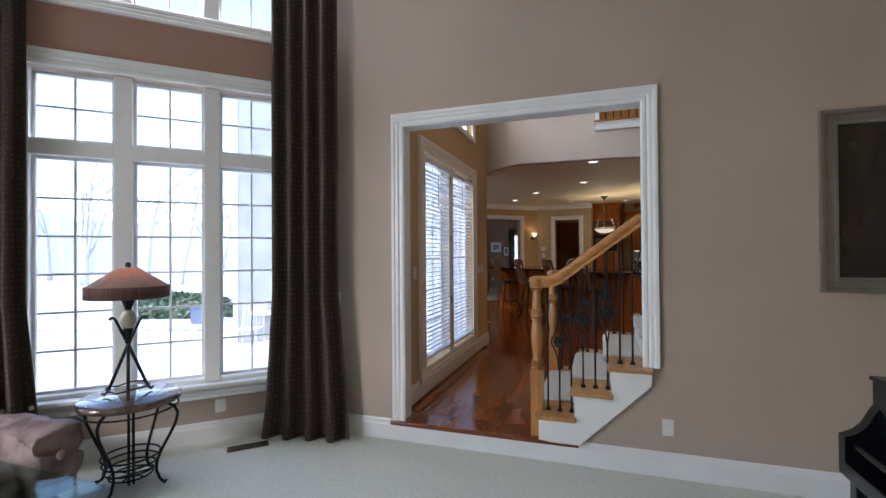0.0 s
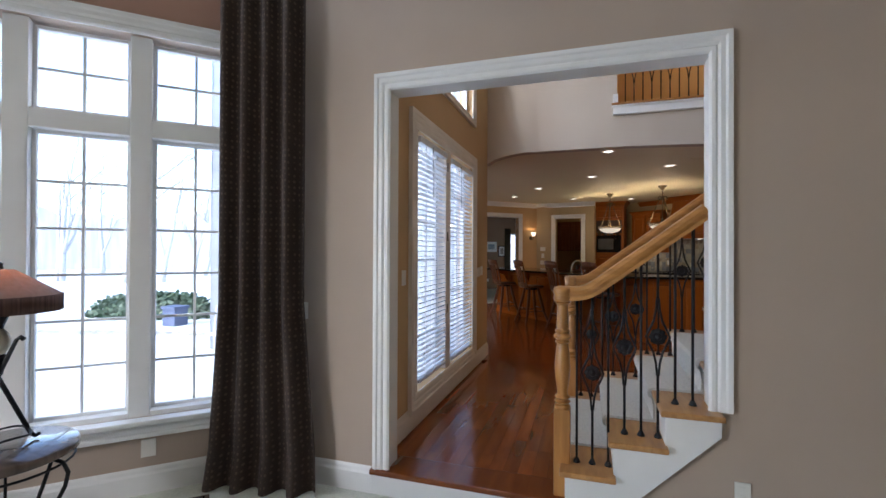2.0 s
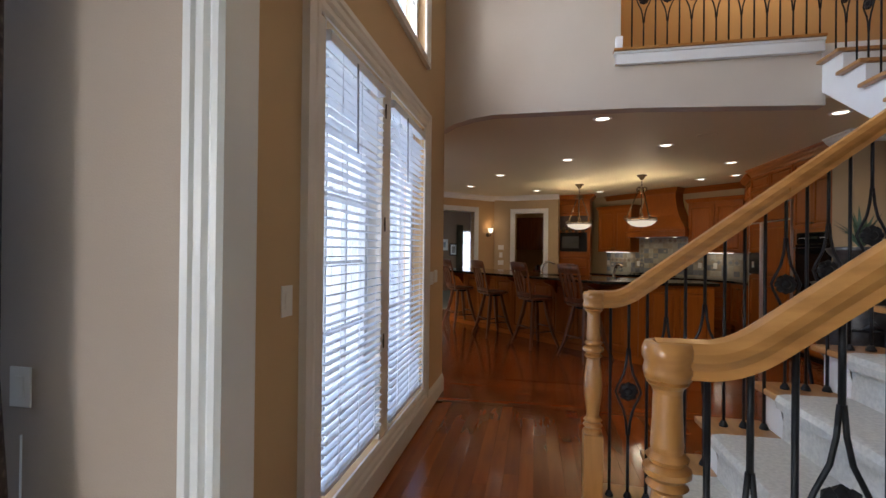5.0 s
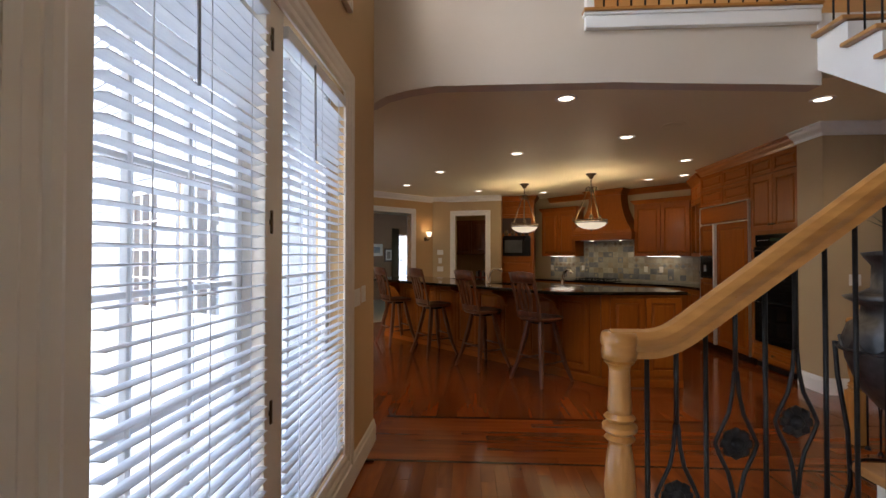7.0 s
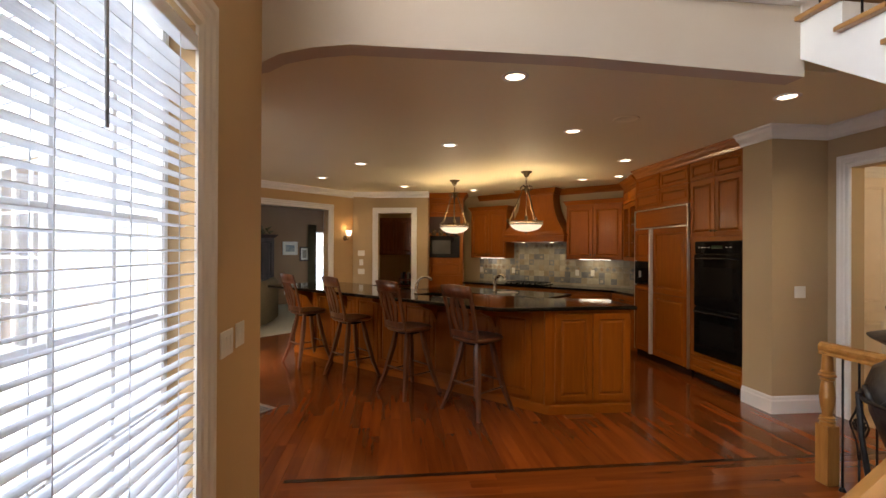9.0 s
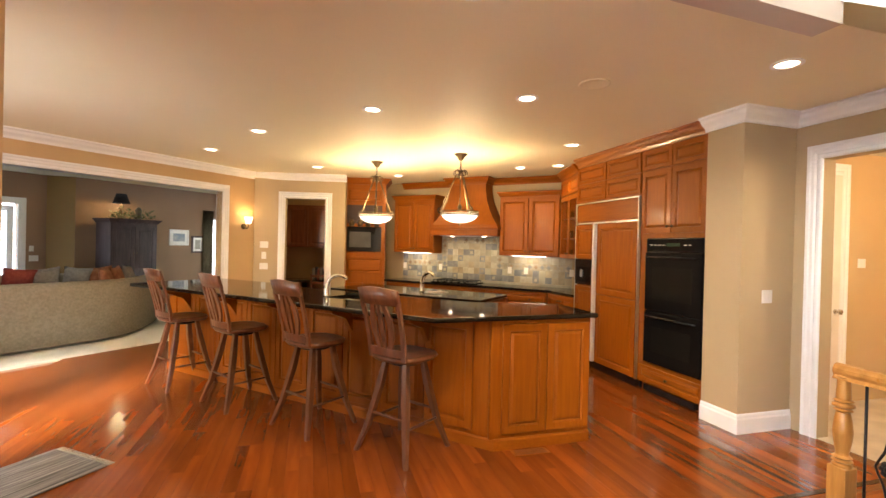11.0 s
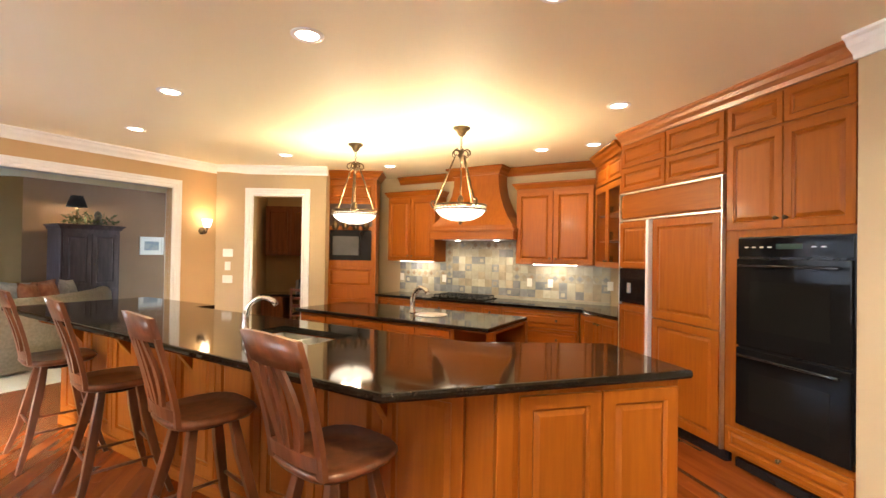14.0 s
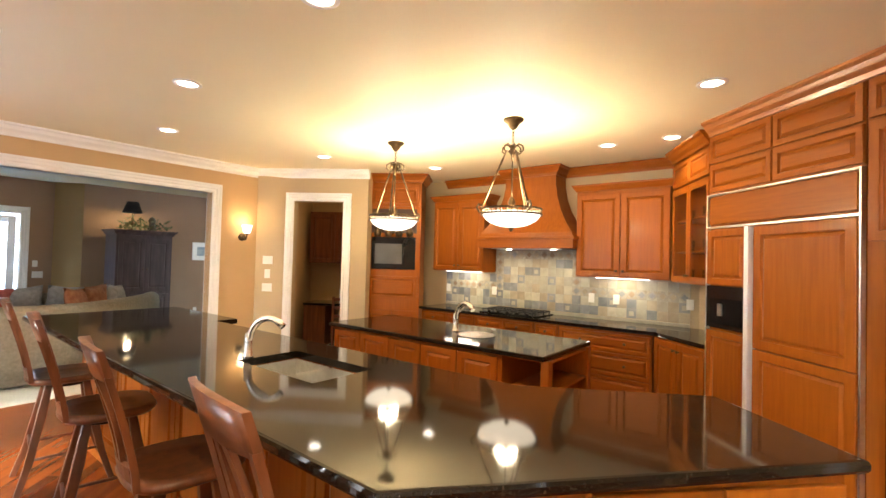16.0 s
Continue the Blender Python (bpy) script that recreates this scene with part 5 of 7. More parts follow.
for u_, v_, r_ in ((-7.37, 6.30, -9), (-8.41, 6.33, -10), (-9.43, 6.37, -8)):
    copy_thing(first, K @ at(u_, v_, 0, r_))


# ---- backsplash, switches, sconce ----
TILES = [mat("cream_slate_tile", (0.34, 0.31, 0.235), (0.44, 0.405, 0.31), 0.5, scale=9, bump=0.3, bump_scale=40, vary=0.16),
         mat("grey_slate_tile", (0.15, 0.16, 0.17), (0.23, 0.235, 0.235), 0.45, scale=9, bump=0.3, bump_scale=40, vary=0.2),
         mat("tan_slate_tile", (0.30, 0.25, 0.17), (0.40, 0.335, 0.23), 0.5, scale=9, bump=0.3, bump_scale=40, vary=0.18),
         mat("rust_slate_tile", (0.24, 0.165, 0.10), (0.33, 0.235, 0.15), 0.5, scale=9, bump=0.3, bump_scale=40, vary=0.2)]
GROUT = mat("beige_grout", (0.30, 0.275, 0.22), (0.36, 0.33, 0.27), 0.85, scale=20, bump=0.3, bump_scale=80)
splash = thing("backsplash", K @ at(-9.70, 11.19, 0.975), "mixed slate tile backsplash with mosaic border", "backsplash", kind="structure")
bm = B_()
box(bm, (0, -0.006, 0), (3.45, 0, 0.50))
box(bm, (0.90, -0.006, 0.50), (2.26, 0, 0.84))
part("grout", bm, GROUT, splash)


def tile_mesh(w, h, k):
    bm = B_()
    g = 0.0018
    prism(bm, [(g, g), (w - g, g), (w - g, h - g), (g, h - g)], -0.010, -0.005, "y")
    return mesh_of("tile", bm, TILES[k])


rng = random.Random(4)
cache = {}


def tile(x, z, w, h, k, turn=0.0):
    key = (round(w, 3), round(h, 3), k)
    if key not in cache:
        cache[key] = tile_mesh(w, h, k)
    part("tile", cache[key], None, splash, m=Matrix.Translation((x, rng.uniform(-0.0015, 0.0), z)))


TG = 0.115
DIA = [None] * 4
for k in range(4):
    bm = B_()
    h_ = TG * 0.335
    prism(bm, [(-h_, 0), (0, -h_), (h_, 0), (0, h_)], -0.011, -0.005, "y")
    DIA[k] = mesh_of("tile", bm, TILES[k])
TRI = [None] * 4
for k in range(4):
    bm = B_()
    h_, g_ = TG / 2, 0.003
    prism(bm, [(-h_ + g_, -h_ + g_), (-0.012, -h_ + g_), (-h_ + g_, -0.012)], -0.010, -0.005, "y")
    TRI[k] = mesh_of("tile", bm, TILES[k])


def inset(x, z):
    """A dark square tile with a small pale square set into it."""
    tile(x, z, TG, TG, 1)
    t_ = part("tile", DIA[0], None, splash, m=Matrix.Translation((x + TG / 2, -0.006, z + TG / 2)) @ pose(0, 0, 0, 0, 45, 0))
    return t_


def mosaic(x, z):
    """One cell of the border: a diamond with a triangle in each corner."""
    c_ = Matrix.Translation((x + TG / 2, 0, z + TG / 2))
    part("tile", DIA[rng.choice((1, 2, 3, 3))], None, splash, m=c_)
    for q_ in range(4):
        part("tile", TRI[rng.choice((0, 0, 2))], None, splash, m=c_ @ pose(0, 0, 0, 0, 90 * q_, 0))


for i in range(30):
    for r in (0, 1):
        if (i + 2 * r) % 7 == 3:
            inset(i * TG, r * TG)
        else:
            tile(i * TG, r * TG, TG, TG, rng.choice((0, 1, 2, 0, 2) if r else (0, 1, 0, 2, 1)))
    if not 8 <= i < 19:
        mosaic(i * TG, 2 * TG)
        tile(i * TG, 3 * TG, TG, TG, rng.choice((0, 2, 1, 0)))
for i in range(8, 19):
    for r in range(2, 7):
        z_ = r * TG
        if i in (8, 18) or r == 6:
            mosaic(i * TG, z_)
        elif (i, r) in ((13, 4), (11, 3), (15, 3)):
            inset(i * TG, z_)
        else:
            tile(i * TG, z_, TG, TG, rng.choice((0, 2, 0, 1, 0)))
bm = B_()
box(bm, (0, -0.022, -0.045), (3.45, -0.001, -0.005), 0.004)
part("ledge", bm, TILES[0], splash)


def plate(m, w, h, kind, label):
    """A cover plate with rockers or sockets; its face looks along -y."""
    t = thing("light_switch" if kind == "switch" else "wall_outlet", m, label, "switch" if kind == "switch" else "outlet")
    bm = B_()
    box(bm, (-w / 2, -0.006, -h / 2), (w / 2, 0, h / 2), 0.002)
    part("cover_plate", bm, PLASTIC, t)
    n_ = max(1, round(w / 0.06))
    for i in range(n_):
        x = (i - (n_ - 1) / 2) * w / n_
        if kind == "switch":
            bm = B_()
            box(bm, (x - 0.016, -0.009, -0.033), (x + 0.016, -0.006, 0.033), 0.0015)
            part("rocker", bm, PLASTIC, t)
        else:
            for z in (-0.022, 0.022):
                bm = B_()
                box(bm, (x - 0.016, -0.008, z - 0.014), (x + 0.016, -0.006, z + 0.014), 0.001)
                part("socket", bm, PLASTIC, t)
    return t


for u_, lab in ((-9.65, "outlet"), (-8.81, "outlet"), (-7.37, "outlet"), (-7.06, "switch"), (-6.25, "outlet")):
    plate(K @ at(u_, 11.176, 1.19), 0.075, 0.118, lab, "white cover plate on the tile backsplash")
plate(at(3.138, 8.60, 1.215), 0.12, 0.118, "switch", "white double switch plate on the column")
plate(HW @ at(6.61, 0, 1.19), 0.155, 0.118, "switch", "cream triple switch plate by the hall window")
plate(HW @ at(6.79, 0, 1.20), 0.12, 0.118, "switch", "cream double switch plate by the hall window")
plate(HW @ at(4.112, 0, 1.245), 0.075, 0.118, "switch", "cream switch plate beside the hall casing")
plate(at(-2.25, 3.60, 1.03), 0.075, 0.118, "switch", "white switch plate beside the curtain")
plate(at(0.455, 3.60, 0.18), 0.075, 0.118, "outlet", "white outlet low on the taupe wall")
plate(BAY @ at(0.0, 0, 0.13), 0.085, 0.118, "outlet", "white outlet under the bay window")
for z, w in ((1.55, 0.15), (1.35, 0.085), (1.15, 0.15)):
    plate(PW @ at(0.17, 0, z), w, 0.118 if w > 0.1 else 0.13, "switch", "white control plate beside the pantry doorway")
plate(at(5.01, 9.0, 1.52), 0.12, 0.10, "switch", "white thermostat plate past the doorway")

sc_ = thing("wall_sconce", B @ at(8.80, 11.6, 1.87), "bronze wall sconce with a glowing glass cup", "wall lamp")
bm = B_()
lathe(bm, [(0.0, 0.0), (0.055, 0.0), (0.05, 0.014), (0.03, 0.024), (0.0, 0.026)], 18)
bmesh.ops.transform(bm, matrix=pose(0, 0, 0, 90), verts=bm.verts[:])
part("back_plate", bm, BRONZE, sc_)
bm = B_()
tube(bm, [(0, -0.02, 0), (0, -0.06, -0.035), (0, -0.11, -0.03), (0, -0.13, 0.01), (0, -0.13, 0.04)], 0.011, 8)
lathe(bm, [(0.0, -0.05), (0.012, -0.045), (0.018, -0.03), (0.0, -0.02)], 12, (0, -0.085, 0))
lathe(bm, [(0.0, 0.03), (0.032, 0.035), (0.036, 0.05), (0.0, 0.052)], 14, (0, -0.13, 0))
part("arm", bm, BRONZE, sc_)
bm = B_()
lathe(bm, [(0.03, 0.05), (0.045, 0.07), (0.052, 0.10), (0.06, 0.135), (0.072, 0.165), (0.066, 0.165), (0.05, 0.13), (0.035, 0.075)], 20, (0, -0.13, 0))
part("glass_cup", bm, glow("lit_sconce_glass", (1.0, 0.78, 0.5), 0.3), sc_, "glowing frosted glass cup")

# ---- pantry room ----
DARKC = mat("dark_cherry_wood", (0.16, 0.045, 0.016), (0.25, 0.08, 0.028), 0.35, scale=3.5, stretch=(7, 7, 0.6), coat=0.2, vary=0.1)
c = thing("pantry_cabinet", PW @ at(0.10, 1.55, 0), "dark cherry wall cabinets over a desk", "cabinet")
bm = B_()
box(bm, (0, 0.25, 1.50), (1.42, 0.62, 2.45), 0.003)
part("upper_body", bm, DARKC, c)
for i in range(3):
    part("door", panel_door(0.45, 0.88, 0.06), DARKC, c, m=Matrix.Translation((0.02 + i * 0.465, 0.25, 1.53)))
bm = B_()
box(bm, (0, 0.0, 0.74), (1.42, 0.62, 0.78), 0.004)
part("desktop", bm, GRANITE, c)
for x in (0.0, 1.02):
    bm = B_()
    box(bm, (x, 0.05, 0.0), (x + 0.40, 0.60, 0.74), 0.003)
    part("pedestal", bm, DARKC, c)
for i, (w_, h_) in enumerate(((0.035, 0.25), (0.05, 0.28), (0.03, 0.23), (0.045, 0.27), (0.03, 0.24))):
    bm = B_()
    box(bm, (0, 0, 0), (w_, 0.17, h_), 0.002)
    solid("book", bm, mat("book_cover_%d" % i, ((0.5, 0.5, 0.48), (0.04, 0.04, 0.05), (0.3, 0.06, 0.04), (0.5, 0.48, 0.42), (0.06, 0.05, 0.05))[i], None, 0.6), "upright book on the pantry desk", "book", PW @ at(0.70 + i * 0.055, 1.75, 0.782), "desk books")
t = thing("desk_chair", PW @ at(1.0, 1.25, 0), "dark wooden desk chair in the pantry", "chair")
bm = B_()
box(bm, (-0.20, -0.20, 0.44), (0.20, 0.20, 0.475), 0.01)
part("seat", bm, DARKC, t)
for x in (-0.18, 0.18):
    for y in (-0.18, 0.18):
        bm = B_()
        box(bm, (x - 0.018, y - 0.018, 0.0), (x + 0.018, y + 0.018, 0.44 if y > 0 else 0.95), 0.004)
        part("leg", bm, DARKC, t)
bm = B_()
for z in (0.60, 0.74, 0.88):
    box(bm, (-0.162, -0.19, z), (0.162, -0.17, z + 0.05), 0.004)
part("back_slats", bm, DARKC, t)
for k in range(4):
    bm = B_()
    lathe(bm, [(0.0, 0.0), (0.04, 0.0), (0.055, 0.05), (0.05, 0.10), (0.03, 0.12), (0.035, 0.13), (0.0, 0.13)], 14)
    solid("pottery_jar", bm, BRONZE, "small glazed jar in the cabinet niche", "jar", TM @ at(0.16 + k * 0.16, -0.045, 1.945), "niche jars")
bm = B_()
lathe(bm, [(0.0, 0.0), (0.035, 0.0), (0.04, 0.06), (0.028, 0.11), (0.03, 0.20), (0.02, 0.215), (0.0, 0.22)], 14)
solid("pepper_mill", bm, DARKC, "dark turned pepper mill on the corner counter", "pepper mill", at(3.05, 11.40, 0.93))

# ---- family room ----
PLUM = mat("dark_plum_stained_wood", (0.045, 0.026, 0.028), (0.080, 0.050, 0.052), 0.45, scale=4, stretch=(5, 5, 0.7), bump=0.05, bump_scale=20)
ar = thing("armoire", B @ at(8.34, 15.2, 0.006), "dark plum-stained two-door armoire", "armoire")
bm = B_()
box(bm, (0, 0, 0.08), (0.95, 0.6, 1.93), 0.006)
part("body", bm, PLUM, ar)
bm = B_()
box(bm, (-0.02, -0.02, 0.0), (0.97, 0.6, 0.10), 0.008)
part("plinth", bm, PLUM, ar)
bm = B_()
sweep(bm, [(0, 0.6, 2.02), (0, 0, 2.02), (0.95, 0, 2.02), (0.95, 0.6, 2.02)], [(0, 0), (0.075, 0), (0.07, -0.02), (0.04, -0.045), (0.015, -0.09), (0, -0.09)])
box(bm, (0, 0, 1.92), (0.95, 0.6, 2.02))
part("cornice", bm, PLUM, ar)
for i in range(2):
    d = part("door", panel_door(0.43, 1.0, 0.07, 0.022), PLUM, ar, m=Matrix.Translation((0.04 + i * 0.44, 0, 0.86)))
    knob(d, 0.40 if i == 0 else 0.03, 0.42)
    part("door", panel_door(0.43, 0.66, 0.07, 0.022), PLUM, ar, m=Matrix.Translation((0.04 + i * 0.44, 0, 0.14)))
tl = thing("table_lamp", B @ at(8.66, 15.45, 2.026), "small lamp with a black shade on the armoire", "table lamp")
bm = B_()
lathe(bm, [(0.0, 0.0), (0.07, 0.0), (0.07, 0.02), (0.02, 0.04), (0.03, 0.12), (0.015, 0.2), (0.01, 0.36), (0.0, 0.36)], 16)
part("base", bm, BRONZE, tl)
bm = B_()
lathe(bm, [(0.165, 0.34), (0.095, 0.55), (0.09, 0.55), (0.158, 0.34)], 24)
part("shade", bm, mat("black_shade_cloth", (0.012, 0.011, 0.012), (0.02, 0.018, 0.018), 0.9), tl, "black tapered shade")
LEAF = mat("dusty_green_leaf", (0.05, 0.07, 0.02), (0.12, 0.11, 0.04), 0.7, scale=14)
bm = B_()
rl = random.Random(7)
for k in range(170):
    c_ = Vector((rl.uniform(8.45, 9.30), 15.3 + rl.uniform(-0.05, 0.2), 2.035 + abs(rl.gauss(0.05, 0.08))))
    d_ = Vector((rl.uniform(-1, 1), rl.uniform(-1, 1), rl.uniform(-0.2, 1))).normalized()
    n_ = d_.orthogonal().normalized() * 0.022
    bm.faces.new([bm.verts.new(c_), bm.verts.new(c_ + d_ * 0.05 + n_), bm.verts.new(c_ + d_ * 0.11), bm.verts.new(c_ + d_ * 0.05 - n_)])
solid("dried_garland", bm, LEAF, "dried greenery garland along the armoire top", "garland", B)
bm = B_()
lathe(bm, [(0.0, 0.0), (0.06, 0.0), (0.08, 0.06), (0.05, 0.14), (0.07, 0.20), (0.045, 0.26), (0.0, 0.29)], 14)
solid("figurine", bm, mat("dark_patina", (0.05, 0.045, 0.03), (0.09, 0.08, 0.05), 0.5, scale=12), "dark plain figurine among the greenery", "figurine", B @ at(8.98, 15.38, 2.026))
SOFA = mat("sage_grey_upholstery", (0.27, 0.24, 0.18), (0.34, 0.305, 0.235), 0.9, scale=30, bump=0.3, bump_scale=160, spec=0.15)


def sofa(m, w, label, cushions, depth=0.98):
    t = thing("sofa", m, label, "sofa", "family room sofas")
    bm = B_()
    box(bm, (0, 0.0, 0.04), (w, depth, 0.44), 0.04)
    part("base", bm, SOFA, t)
    bm = B_()
    box(bm, (0.0, 0.0, 0.40), (w, 0.26, 0.86), 0.09)
    part("backrest", bm, SOFA, t)
    for x in (0.0, w - 0.26):
        bm = B_()
        box(bm, (x, 0.05, 0.36), (x + 0.26, depth, 0.66), 0.10)
        part("armrest", bm, SOFA, t)
    n_ = cushions
    for i in range(n_):
        bm = B_()
        cw = (w - 0.56) / n_
        box(bm, (0.28 + i * cw, 0.24, 0.43), (0.28 + (i + 1) * cw - 0.01, depth + 0.02, 0.58), 0.05)
        part("seat_cushion", bm, SOFA, t)
        bm = B_()
        box(bm, (0.28 + i * cw, 0.2, 0.56), (0.28 + (i + 1) * cw - 0.01, 0.42, 0.92), 0.07)
        part("back_cushion", bm, SOFA, t)
    return t


cs = thing("sectional_sofa", B @ at(0, 0, 0.006), "sage-grey curved sectional sofa seen from behind", "sofa", "family room sofas")
CPATH = [(4.55, 12.32, 0), (5.7, 12.32, 0), (6.8, 12.32, 0), (7.25, 12.42, 0), (7.65, 12.70, 0), (8.05, 13.10, 0), (8.38, 13.50, 0), (8.62, 13.92, 0)]
bm = B_()
sweep(bm, CPATH, [(-0.02, 0.04), (-0.02, 0.40), (-0.92, 0.40), (-0.92, 0.04)])
part("base", bm, SOFA, cs)
bm = B_()
sweep(bm, CPATH, [(0, 0.06), (0.01, 0.78), (-0.005, 0.87), (-0.05, 0.925), (-0.12, 0.945), (-0.19, 0.925), (-0.235, 0.87), (-0.25, 0.74), (-0.25, 0.41), (-0.03, 0.41), (-0.03, 0.06)])
for f_ in bm.faces:
    f_.smooth = len(f_.verts) == 4
part("backrest", bm, SOFA, cs)
for a, b in zip(CPATH[::2], CPATH[2::2] + CPATH[-1:]):
    if a != b:
        a_, b_ = Vector(a), Vector(b)
        d_ = (b_ - a_).normalized() * 0.02
        bm = B_()
        sweep(bm, [a_ + d_, b_ - d_], [(-0.27, 0.42), (-0.27, 0.56), (-0.31, 0.585), (-0.86, 0.585), (-0.90, 0.55), (-0.90, 0.42)])
        part("seat_cushion", bm, SOFA, cs)
for a, b in ((CPATH[1], CPATH[0]), (CPATH[-2], CPATH[-1])):
    d_ = (Vector(b) - Vector(a)).normalized()
    ang_ = math.degrees(math.atan2(d_.y, d_.x))
    bm = B_()
    sy = 1 if b == CPATH[-1] else -1
    box(bm, (0.0, min(0, sy * 0.95), 0.05), (0.24, max(0, sy * 0.95), 0.68), 0.08)
    part("armrest", bm, SOFA, cs, m=at(b[0], b[1], 0, ang_))
sofa(B @ at(8.35, 15.0, 0.006, 180), 3.2, "sage-grey sofa along the far side of the family room", 3, 0.95)
PIL = [mat("rose_pillow_cloth", (0.36, 0.07, 0.06), (0.46, 0.11, 0.09), 0.9, scale=20), mat("rust_pillow_cloth", (0.28, 0.10, 0.05), (0.40, 0.18, 0.09), 0.9, scale=14), mat("grey_pillow_cloth", (0.30, 0.29, 0.28), (0.40, 0.39, 0.37), 0.9, scale=20)]


def pillow(m, k, label):
    bm = B_()
    n_ = 8
    grid = [[[None] * (n_ + 1) for _ in range(n_ + 1)] for _ in range(2)]
    for s in (0, 1):
        for i in range(n_ + 1):
            for j in range(n_ + 1):
                a, b = i / n_ * 2 - 1, j / n_ * 2 - 1
                th = 0.085 * ((1 - a * a) * (1 - b * b)) ** 0.45
                pin = 1 - 0.10 * (1 - abs(a * b))
                grid[s][i][j] = bm.verts.new((0.23 * a * pin, (1 if s else -1) * th, 0.23 + 0.23 * b * pin))
        for i in range(n_):
            for j in range(n_):
                bm.faces.new([grid[s][i][j], grid[s][i + 1][j], grid[s][i + 1][j + 1], grid[s][i][j + 1]]).smooth = True
    bmesh.ops.remove_doubles(bm, verts=bm.verts[:], dist=1e-4)
    return solid("throw_pillow", bm, PIL[k], label, "pillow", m, "family room pillows")


for i, k in enumerate((0, 0, 0, 2, 2, 1)):
    pillow(B @ at(5.75 + i * 0.42, 14.52 + 0.03 * (i % 2), 0.60) @ pose(0, 0, 0, 12, 6 * (-1) ** i, 0), k, ("rose", "rose", "rose", "grey", "grey", "rust")[i if i < 4 else 4 if i == 4 else 5] + " throw pillow on the far sofa")
for i, k in enumerate((1, 1, 2)):
    pillow(B @ at(7.30 + i * 0.32, 12.95 + i * 0.30, 0.66) @ pose(0, 0, 0, -14, 5 * (-1) ** i, 48), k, ("rust", "rust", "grey")[i] + " throw pillow on the curved sofa")


def picture(m, w, h, frame_mat, art, label, rim=0.04, mat_w=0.06):
    t = thing("framed_picture", m, label, "picture")
    bm = B_()
    for lo, hi in (((0, -0.03, 0), (rim, 0, h)), ((w - rim, -0.03, 0), (w, 0, h)), ((rim, -0.03, 0), (w - rim, 0, rim)), ((rim, -0.03, h - rim), (w - rim, 0, h))):
        box(bm, lo, hi, 0.006)
    part("frame", bm, frame_mat, t)
    bm = B_()
    box(bm, (rim, -0.012, rim), (w - rim, -0.004, h - rim))
    part("mount", bm, WHITE, t)
    bm = B_()
    box(bm, (rim + mat_w, -0.016, rim + mat_w), (w - rim - mat_w, -0.012, h - rim - mat_w))
    part("print", bm, art, t)
    return t


picture(B @ at(10.0, 15.95, 1.46), 0.50, 0.40, WHITE, mat("pale_blue_print", (0.25, 0.32, 0.42), (0.50, 0.52, 0.52), 0.6, scale=6), "small pale print in a white frame")
picture(B @ at(10.58, 15.95, 1.27), 0.34, 0.44, PLUM, mat("grey_sketch_print", (0.30, 0.28, 0.25), (0.42, 0.40, 0.36), 0.6, scale=6), "small grey print in a dark frame")
n += 1
sash("window_%d" % n, B @ at(10.95, 16.0, 0.4), 0.75, 1.8, 2, 4, "family room windows", "bright family room window")
bm = B_()
pts = []
CURT2 = mat("olive_drape_cloth", (0.12, 0.10, 0.06), (0.17, 0.145, 0.09), 0.9, scale=20)
for i in range(25):
    pts.append((10.86 + 0.30 * i / 24, 15.90 + 0.02 * math.sin(i * 1.6)))
rings = [[bm.verts.new((x + (0.12 if z < 1.0 else 0.35 * (1.9 - z)) * 0, y, z)) for x, y in pts] for z in (0.05, 0.8, 1.4, 2.4)]
for a, b in zip(rings, rings[1:]):
    for k in range(24):
        bm.faces.new([a[k], a[k + 1], b[k + 1], b[k]]).smooth = True
bmesh.ops.solidify(bm, geom=bm.faces[:], thickness=0.006)
solid("drape", bm, CURT2, "olive drape beside the family room window", "curtain", B)
t = sash("door_1", B @ at(5.95, 16.33, 0.05), 1.2, 2.15, 2, 5, "", "white glazed patio door with a blind", rim=0.11)
casing("trim_family_door", B @ at(0, 16.3, 0), 5.9, 7.2, 0.0, 2.25, label="white casing round the glazed door")
t = thing("door_blind", B @ at(6.08, 16.27, 0.75), "lowered white blind on the patio door", "blind")
bm = B_()
box(bm, (0, 0, -0.004), (0.92, 0.03, 0.0))
SL = mesh_of("slat", bm, SLAT)
for i in range(34):
    part("slat", SL, None, t, m=pose(0, 0, i * 0.042, -20))
plate(B @ at(7.42, 16.3, 1.35), 0.075, 0.118, "switch", "white switch plate beside the patio door")
plate(B @ at(7.46, 16.3, 1.15), 0.155, 0.118, "switch", "white triple switch plate beside the patio door")
plate(B @ at(10.1, 15.95, 0.35), 0.075, 0.118, "outlet", "white outlet on the family room wall")


# ---- living room ----
CURT = bpy.data.materials.new("brown_patterned_curtain")
CURT.use_nodes = True
cn, cl = CURT.node_tree.nodes, CURT.node_tree.links
cb = cn["Principled BSDF"]
cb.inputs["Roughness"].default_value = 0.75
cb.inputs["Sheen Weight"].default_value = 0.0
uvn = cn.new("ShaderNodeUVMap")
mp_ = cn.new("ShaderNodeMapping")
mp_.inputs["Scale"].default_value = (1, 1, 1)
cl.new(uvn.outputs[0], mp_.inputs[0])
vor = cn.new("ShaderNodeTexVoronoi")
vor.feature = "F1"
vor.inputs["Scale"].default_value, vor.inputs["Randomness"].default_value = 24, 0.25
cl.new(mp_.outputs[0], vor.inputs["Vector"])
rp = cn.new("ShaderNodeValToRGB")
rp.color_ramp.elements[0].position, rp.color_ramp.elements[1].position = 0.16, 0.30
